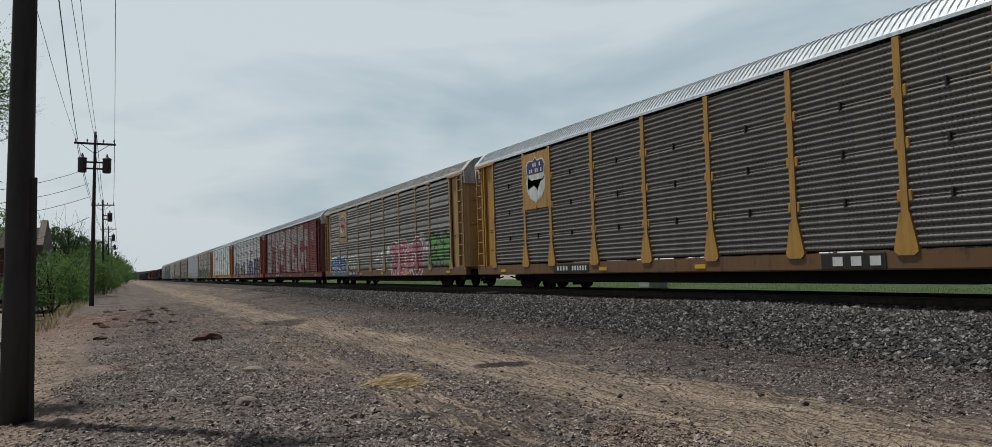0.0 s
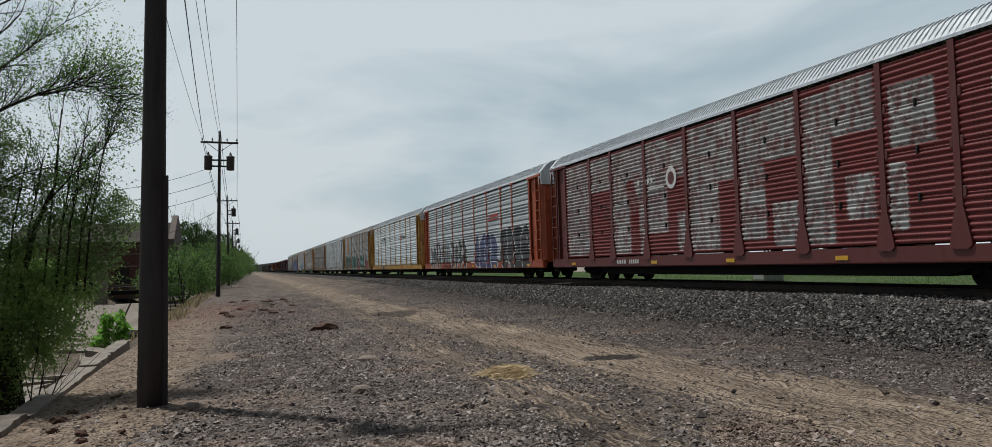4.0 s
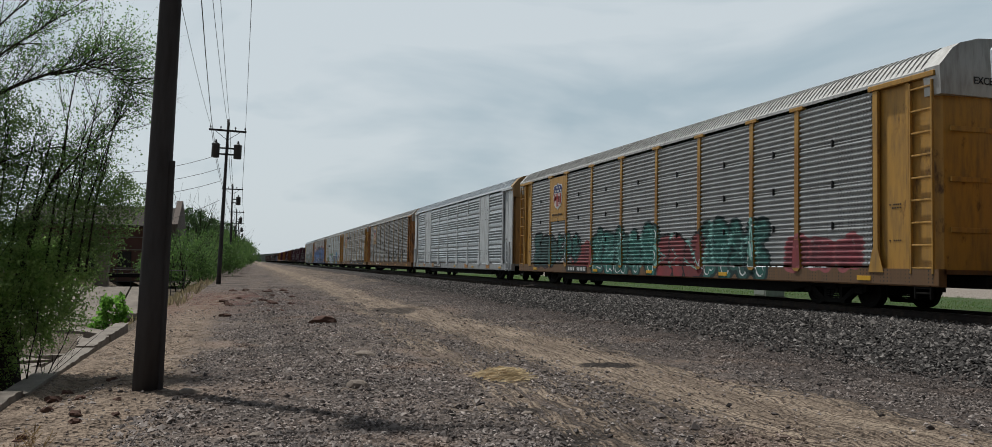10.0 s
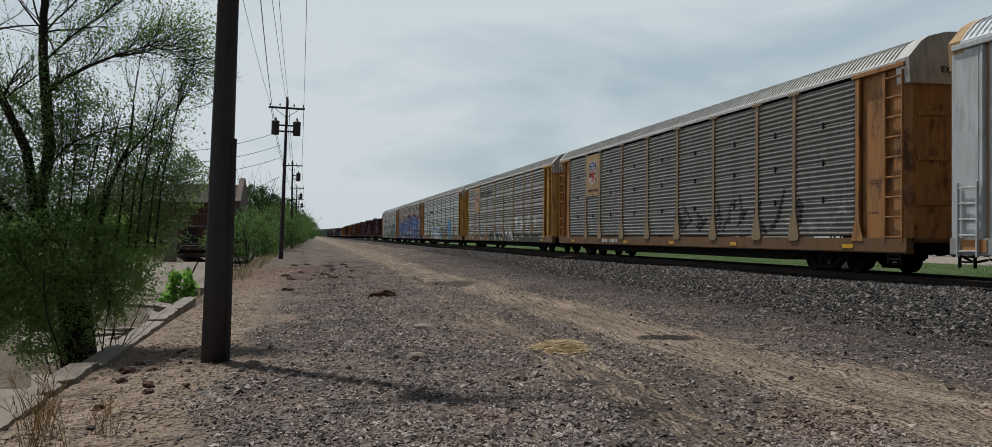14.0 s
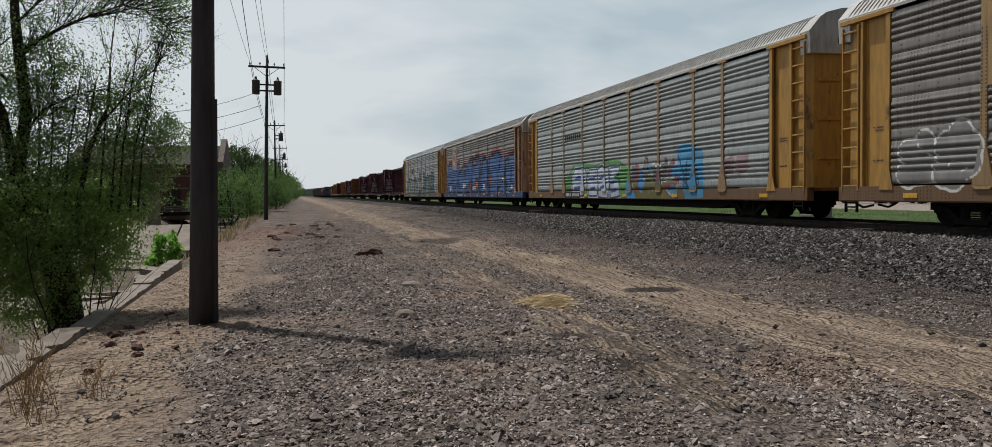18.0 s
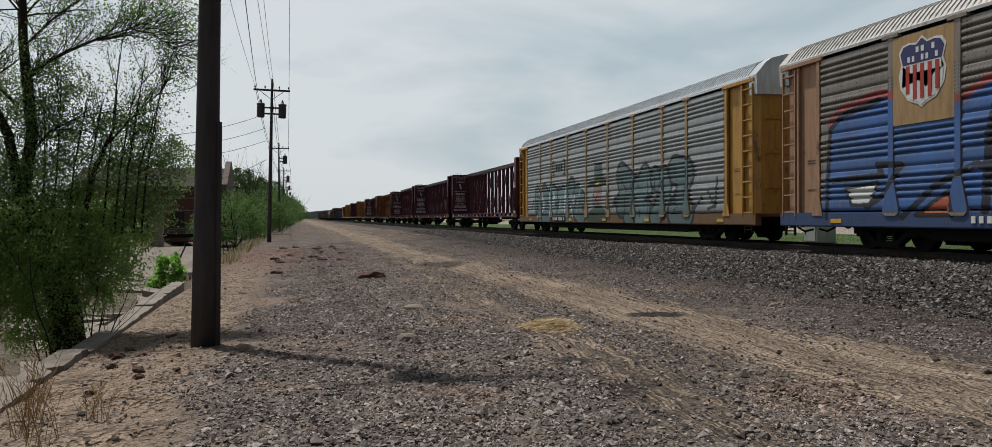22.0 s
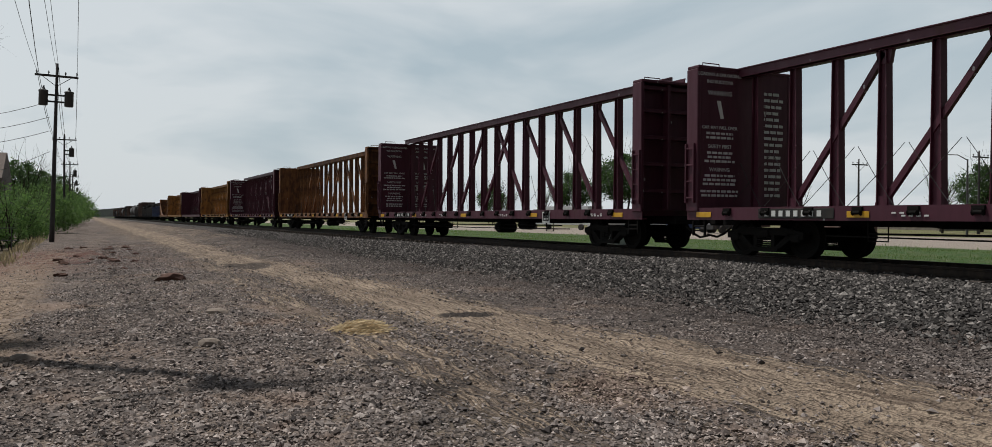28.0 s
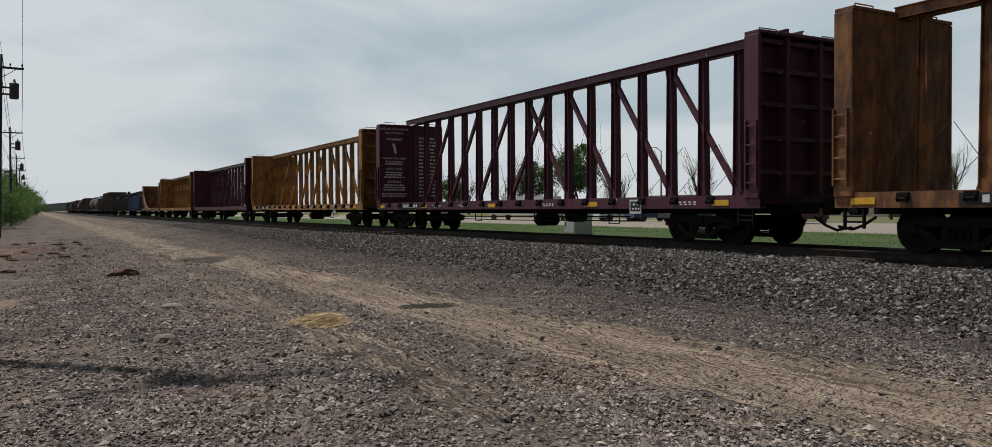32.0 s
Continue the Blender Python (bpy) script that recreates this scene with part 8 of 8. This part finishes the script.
def broken_slab(x, y, z, w, l, t, rx, ry, rz, seed):
    rng = random.Random(seed)
    bm = bmesh.new()
    o = [(-w / 2, -l / 2), (0.05 * w, -l / 2 * rng.uniform(0.8, 1.1)), (w / 2, -l / 2 * rng.uniform(0.6, 1)), (w / 2 * rng.uniform(0.8, 1.1), 0.1 * l), (w / 2 * rng.uniform(0.7, 1), l / 2), (-0.1 * w, l / 2 * rng.uniform(0.85, 1.1)), (-w / 2, l / 2 * rng.uniform(0.6, 1))]
    prism(bm, o, "z", 0, t)
    bmesh.ops.recalc_face_normals(bm, faces=bm.faces)
    ob = part("concrete_slab", bm, M["concrete"], None, m=pose(x, y, z, rx, ry, rz))
    tagged(ob, "broken pale concrete slab lying in the channel", "concrete slab", "rubble in the channel")


rng0 = random.Random(17)
for k in range(26):
    yy = rng0.uniform(13.5, 34)
    xx = -3.1 - rng0.uniform(0, 3.2)
    broken_slab(xx, yy, float(ground_z(xx, yy)) - 0.02, rng0.uniform(0.6, 1.9), rng0.uniform(0.6, 1.8), rng0.uniform(0.1, 0.2), rng0.uniform(-9, 9), rng0.uniform(-9, 9), rng0.uniform(0, 360), k)
# the lined bank of the channel ahead, split by a joint
for k, (x0, x1, y0, y1) in enumerate(((-7.4, -5.5, 38, 44), (-5.42, -3.9, 38.4, 44), (-9.4, -7.5, 37.5, 44))):
    bm = bmesh.new()
    prism(bm, [(y0, -1.3), (y1, 0.12), (y1, -0.1), (y0, -1.5)], "x", x0, x1)
    bmesh.ops.recalc_face_normals(bm, faces=bm.faces)
    tagged(part("bank_slab", bm, M["concrete"], None), "sloping pale concrete bank slab", "concrete slab", "lined bank of the channel")


def footbridge():
    fb = empty("footbridge", pose(-6.9, 44.8, -0.2), "small concrete pier with dark beam and thin railing", "footbridge")
    bm = bmesh.new()
    bbox(bm, -0.3, 0.3, -0.25, 0.25, -0.6, 2.4, 0.03)
    part("pier", bm, M["concrete"], fb)
    bm = bmesh.new()
    bbox(bm, 0.3, 2.4, -0.15, 0.15, 0.75, 0.95, 0.02)
    part("beam", bm, M["sill_dark"], fb)
    for k in range(6):
        bm = bmesh.new()
        tube(bm, [(0.7 + k * 0.62, 0, -0.2), (0.7 + k * 0.62, 0, 1.15)], 0.02, 5)
        part("railing_post", bm, M["tank_grey"], fb)
    for z in (0.55, 1.12):
        bm = bmesh.new()
        tube(bm, [(0.4, 0, z), (4.0, 0, z)], 0.018, 5)
        part("rail_bar", bm, M["tank_grey"], fb)


footbridge()


def brick_house():
    h = empty("brick_house", pose(-12.6, 80, 0), "dark red brick house with brown roof and grey gable", "house")
    W = 6.4
    bm = bmesh.new()
    bbox(bm, -W, W - 0.5, 0, 9, -0.6, 4.5, 0.02)
    part("wall", bm, M["brick"], h)
    bm = bmesh.new()
    prism(bm, [(-0.6, 4.42), (4.5, 6.35), (9.6, 4.42), (9.6, 4.3), (-0.6, 4.3)], "x", -W - 0.4, W - 0.5)
    bmesh.ops.recalc_face_normals(bm, faces=bm.faces)
    part("roof", bm, M["roof_tile"], h)
    bm = bmesh.new()
    prism(bm, [(-0.7, -0.6), (9.7, -0.6), (9.7, 4.6), (4.9, 7.0), (4.1, 7.0), (-0.7, 4.6)], "x", W - 0.49, W)
    bmesh.ops.recalc_face_normals(bm, faces=bm.faces)
    part("gable_wall", bm, M["gable"], h, "grey-brown gable wall rising past the roof")
    for z in (2.2, 3.3):
        bm = bmesh.new()
        bbox(bm, -W, W - 0.5, -0.09, -0.003, z, z + 0.12, 0.01)
        part("stone_band", bm, M["concrete"], h)
    for k in range(5):
        bm = bmesh.new()
        bbox(bm, -5.4 + k * 2.3, -4.3 + k * 2.3, -0.07, -0.004, 0.7, 2.1, 0.01)
        wdw = part("window", bm, M["black"], h)
        bm = bmesh.new()
        bbox(bm, -5.5 + k * 2.3, -4.2 + k * 2.3, -0.14, -0.004, 0.58, 0.69, 0.01)
        part("sill", bm, M["concrete"], wdw)


brick_house()


# ---- loose things on the gravel ----
def lump(name, x, y, w, l, h, mat, label, category, seed, jag=0.25):
    rng = random.Random(seed)
    bm = bmesh.new()
    bmesh.ops.create_icosphere(bm, subdivisions=2, radius=1)
    for v in bm.verts:
        k = 1 + rng.uniform(-jag, jag)
        v.co = Vector((v.co.x * w / 2 * k, v.co.y * l / 2 * k, max(v.co.z, -0.3) * h * k))
    ob = part(name, bm, mat, None, m=pose(x, y, float(ground_z(x, y)) + h * 0.15, 0, 0, rng.uniform(-20, 20)))
    tagged(ob, label, category, category + "s on the ground")
    return ob


lump("flat_rock", 1.77, 13.14, 0.34, 0.26, 0.07, M["rock"], "pale flat rock on the gravel", "rock", 1, 0.12)
lump("flat_rock", 1.27, 9.97, 0.27, 0.2, 0.075, M["rock"], "pale flat rock on the gravel", "rock", 2, 0.12)
lump("flat_rock", 0.11, 7.49, 0.15, 0.1, 0.03, M["rock"], "small pale flat stone on the gravel", "rock", 3, 0.12)
lump("flat_rock", 2.75, 8.05, 0.12, 0.1, 0.035, M["rock"], "small pale flat stone on the gravel", "rock", 4, 0.12)
lump("flat_rock", -0.6, 10.2, 0.28, 0.2, 0.05, M["rock"], "pale flat rock near the pole", "rock", 5, 0.12)
lump("earth_clod", 1.72, 20.5, 0.62, 0.4, 0.13, M["clod"], "dark crumbling clod of earth", "earth clod", 6, 0.4)
rng1 = random.Random(23)
for k in range(28):
    y = rng1.uniform(23, 44)
    x = rng1.uniform(-0.8, 2.2) - (y - 23) * 0.02
    s = rng1.uniform(0.06, 0.26)
    lump("earth_clod", x, y, s * 1.5, s, s * 0.36, M["clod"], "dark clod of dug earth", "earth clod", 100 + k, 0.4)
for k, (x, y, s) in enumerate(((-1.75, 10.3, 0.11), (-1.95, 9.6, 0.09), (-1.6, 9.2, 0.08), (-2.05, 11.2, 0.1), (-1.5, 8.6, 0.07), (-1.3, 9.8, 0.06), (-1.85, 8.2, 0.09), (-1.7, 12.2, 0.1), (-2.1, 10.7, 0.12), (-1.2, 8.9, 0.06))):
    lump("soil_clod", x, y, s * 1.5, s, s * 0.5, M["clod"], "small crumbled clod of brown soil", "soil clod", 200 + k, 0.35)


def straw_patch(x, y):
    rng = random.Random(9)
    bm = bmesh.new()
    for k in range(1700):
        a = rng.gauss(0.25, 0.35)
        px, py = rng.gauss(0, 0.13), rng.gauss(0, 0.15)
        l = rng.uniform(0.06, 0.2)
        z = 0.01 + max(0, 0.12 * (1 - (px / 0.42) ** 2 - (py / 0.34) ** 2)) * rng.random()
        dx, dy = l * math.cos(a), l * math.sin(a)
        w = 0.004
        v = [bm.verts.new(p) for p in ((px, py - w, z), (px, py + w, z + 0.003), (px + dx, py + dy + w, z + rng.uniform(0, 0.03)), (px + dx, py + dy - w, z + rng.uniform(0, 0.03)))]
        bm.faces.new(v)
    ob = part("straw_tuft", bm, M["straw_tuft"], None, m=pose(x, y, float(ground_z(x, y))))
    tagged(ob, "flattened tuft of dry yellow straw on gravel", "straw")


straw_patch(3.2, 10.65)


# ---- across the rails ----
def relay_cabinet(x, y):
    c = empty("relay_cabinet", pose(x, y, float(ground_z(x, y)) - 0.02), "pale grey steel trackside relay cabinet in grass", "cabinet")
    bm = bmesh.new()
    bbox(bm, -0.5, 0.5, -0.5, 0.5, 0, 0.12, 0.02)
    part("plinth", bm, M["concrete"], c)
    bm = bmesh.new()
    bbox(bm, -0.45, 0.45, -0.45, 0.45, 0.12, 0.86, 0.02)
    part("body", bm, M["cabinet"], c)
    bm = bmesh.new()
    prism(bm, [(-0.5, 0.86), (0.5, 0.86), (0.42, 0.95), (-0.42, 0.95)], "y", -0.5, 0.5)
    part("lid", bm, M["cabinet"], c)
    bm = bmesh.new()
    bbox(bm, -0.475, -0.452, -0.38, 0.38, 0.18, 0.82, 0.008)
    d = part("door", bm, M["cabinet"], c)
    bm = bmesh.new()
    bbox(bm, -0.50, -0.476, 0.26, 0.3, 0.45, 0.6, 0.005)
    part("handle", bm, M["steel"], d)


relay_cabinet(21.0, 30.4)


def parked_vehicle(x, y, rz, body, label, big=False):
    L, W, H = (9.0, 2.3, 2.6) if big else (4.6, 1.8, 1.5)
    v = empty("parked_truck" if big else "parked_car", pose(x, y, float(ground_z(x, y)), 0, 0, rz), label, "truck" if big else "car")
    bm = bmesh.new()
    if big:
        prism(bm, [(-L / 2, 0.6), (L / 2, 0.6), (L / 2, 1.3), (L / 2 - 0.6, 2.3), (L / 2 - 2.0, 2.3), (L / 2 - 2.1, H), (-L / 2, H)], "x", -W / 2, W / 2)
    else:
        prism(bm, [(-L / 2, 0.35), (L / 2, 0.35), (L / 2, 0.75), (L / 2 - 1.0, 0.92), (L / 2 - 1.8, H), (-L / 2 + 0.9, H), (-L / 2 + 0.2, 0.95), (-L / 2, 0.85)], "x", -W / 2, W / 2)
    bmesh.ops.recalc_face_normals(bm, faces=bm.faces)
    part("body", bm, body, v)
    for s in (-1, 1):
        bm = bmesh.new()
        if big:
            box(bm, s * W / 2 - 0.01, s * W / 2 + 0.01, L / 2 - 1.9, L / 2 - 0.8, 1.5, 2.15)
        else:
            prism(bm, [(L / 2 - 1.9, 0.95), (L / 2 - 2.1, 1.38), (-L / 2 + 1.1, 1.38), (-L / 2 + 0.7, 0.95)], "x", s * W / 2 - 0.01, s * W / 2 + 0.01)
        part("side_window", bm, M["black"], v)
        for y0 in (-L / 2 + 0.9, L / 2 - 0.9):
            bm = bmesh.new()
            disc_stack(bm, [(s * W / 2 - 0.22, 0.33), (s * W / 2 + 0.02, 0.33), (s * W / 2 + 0.03, 0.2)], 16, "x")
            bmesh.ops.translate(bm, vec=(0, y0, 0.33), verts=bm.verts)
            part("wheel", bm, M["black"], v)


parked_vehicle(48, 80, 15, M["white"], "white parked box truck across the road", True)
for k, (x, y, mt, lb) in enumerate(((49, 64, "white", "white parked car across the road"), (50, 60.5, "far_blue", "blue parked car across the road"), (51, 57, "far_black", "black parked car across the road"), (50, 74, "far_white", "pale parked car across the road"), (52, 45, "far_brown", "dark red parked car across the road"))):
    parked_vehicle(x, y, 75 + k * 5, M[mt], lb)


def street_lamp(x, y, h):
    s = empty("street_lamp", pose(x, y, 0.25), "tall grey street lamp with a curved arm", "street lamp")
    bm = bmesh.new()
    tube(bm, [(0, 0, 0), (0, 0, h * 0.6), (0, 0, h)], [0.11, 0.09, 0.06], 8)
    part("pole", bm, M["tank_grey"], s)
    bm = bmesh.new()
    tube(bm, [(0, 0, h - 0.1), (-0.1, 0.8, h + 0.4), (-0.2, 1.9, h + 0.5)], 0.045, 6)
    part("arm", bm, M["tank_grey"], s)
    bm = bmesh.new()
    bbox(bm, -0.35, -0.05, 1.8, 2.6, h + 0.42, h + 0.56, 0.03)
    part("lamp_head", bm, M["tank_grey"], s)


street_lamp(66, 78, 8.2)
street_lamp(66, 45, 6.4)
for y in (61, 48, 35):
    utility_pole(72, y * 1.0, 7.6, 0, 7.0, (), "distant wooden utility pole across the road")


def low_building(x, y, w, l, h, mat, label):
    b = empty("low_building", pose(x, y, 0.2), label, "building")
    bm = bmesh.new()
    bbox(bm, -w / 2, w / 2, -l / 2, l / 2, 0, h, 0.02)
    part("wall", bm, mat, b)
    bm = bmesh.new()
    prism(bm, [(-w / 2 - 0.3, h), (0, h + 1.0), (w / 2 + 0.3, h), (w / 2 + 0.3, h - 0.1), (-w / 2 - 0.3, h - 0.1)], "y", -l / 2 - 0.3, l / 2 + 0.3)
    bmesh.ops.recalc_face_normals(bm, faces=bm.faces)
    part("roof", bm, M["roof_tile"], b)
    for k in range(3):
        bm = bmesh.new()
        bbox(bm, -w / 2 - 0.04, -w / 2 - 0.004, -l / 2 + 1 + k * l / 3.2, -l / 2 + 2.2 + k * l / 3.2, 0.9, 2.0, 0.01)
        part("window", bm, M["black"], b)


low_building(98, 112, 8, 16, 2.6, M["brick"], "low brown building behind bare trees")
low_building(100, 78, 8, 18, 2.4, M["concrete"], "low pale building behind bare trees")


def far_ridge():
    bm = bmesh.new()
    pts = []
    rng = random.Random(2)
    for i in range(60):
        x = -900 + i * 40
        pts.append((x, 9 + 7 * math.sin(i * 0.31) + 4 * math.sin(i * 0.83) + rng.uniform(-1, 1)))
    prism(bm, [(-900, -5)] + pts + [(1460, -5)], "y", 1900, 1960)
    bmesh.ops.recalc_face_normals(bm, faces=bm.faces)
    ob = part("backdrop", bm, shader("far_hills", lambda n, b: (n.put(b.inputs["Base Color"], n.mix(n.ramp(n.noise(n.coords("Object"), 0.02, 4.0), 0.4, 0.6), (0.13, 0.15, 0.16), (0.20, 0.22, 0.23))), n.put(b.inputs["Roughness"], 1.0))), None)
    tagged(ob, "low hazy blue-grey hills on the horizon", "hills", kind="structure")


far_ridge()


motions()
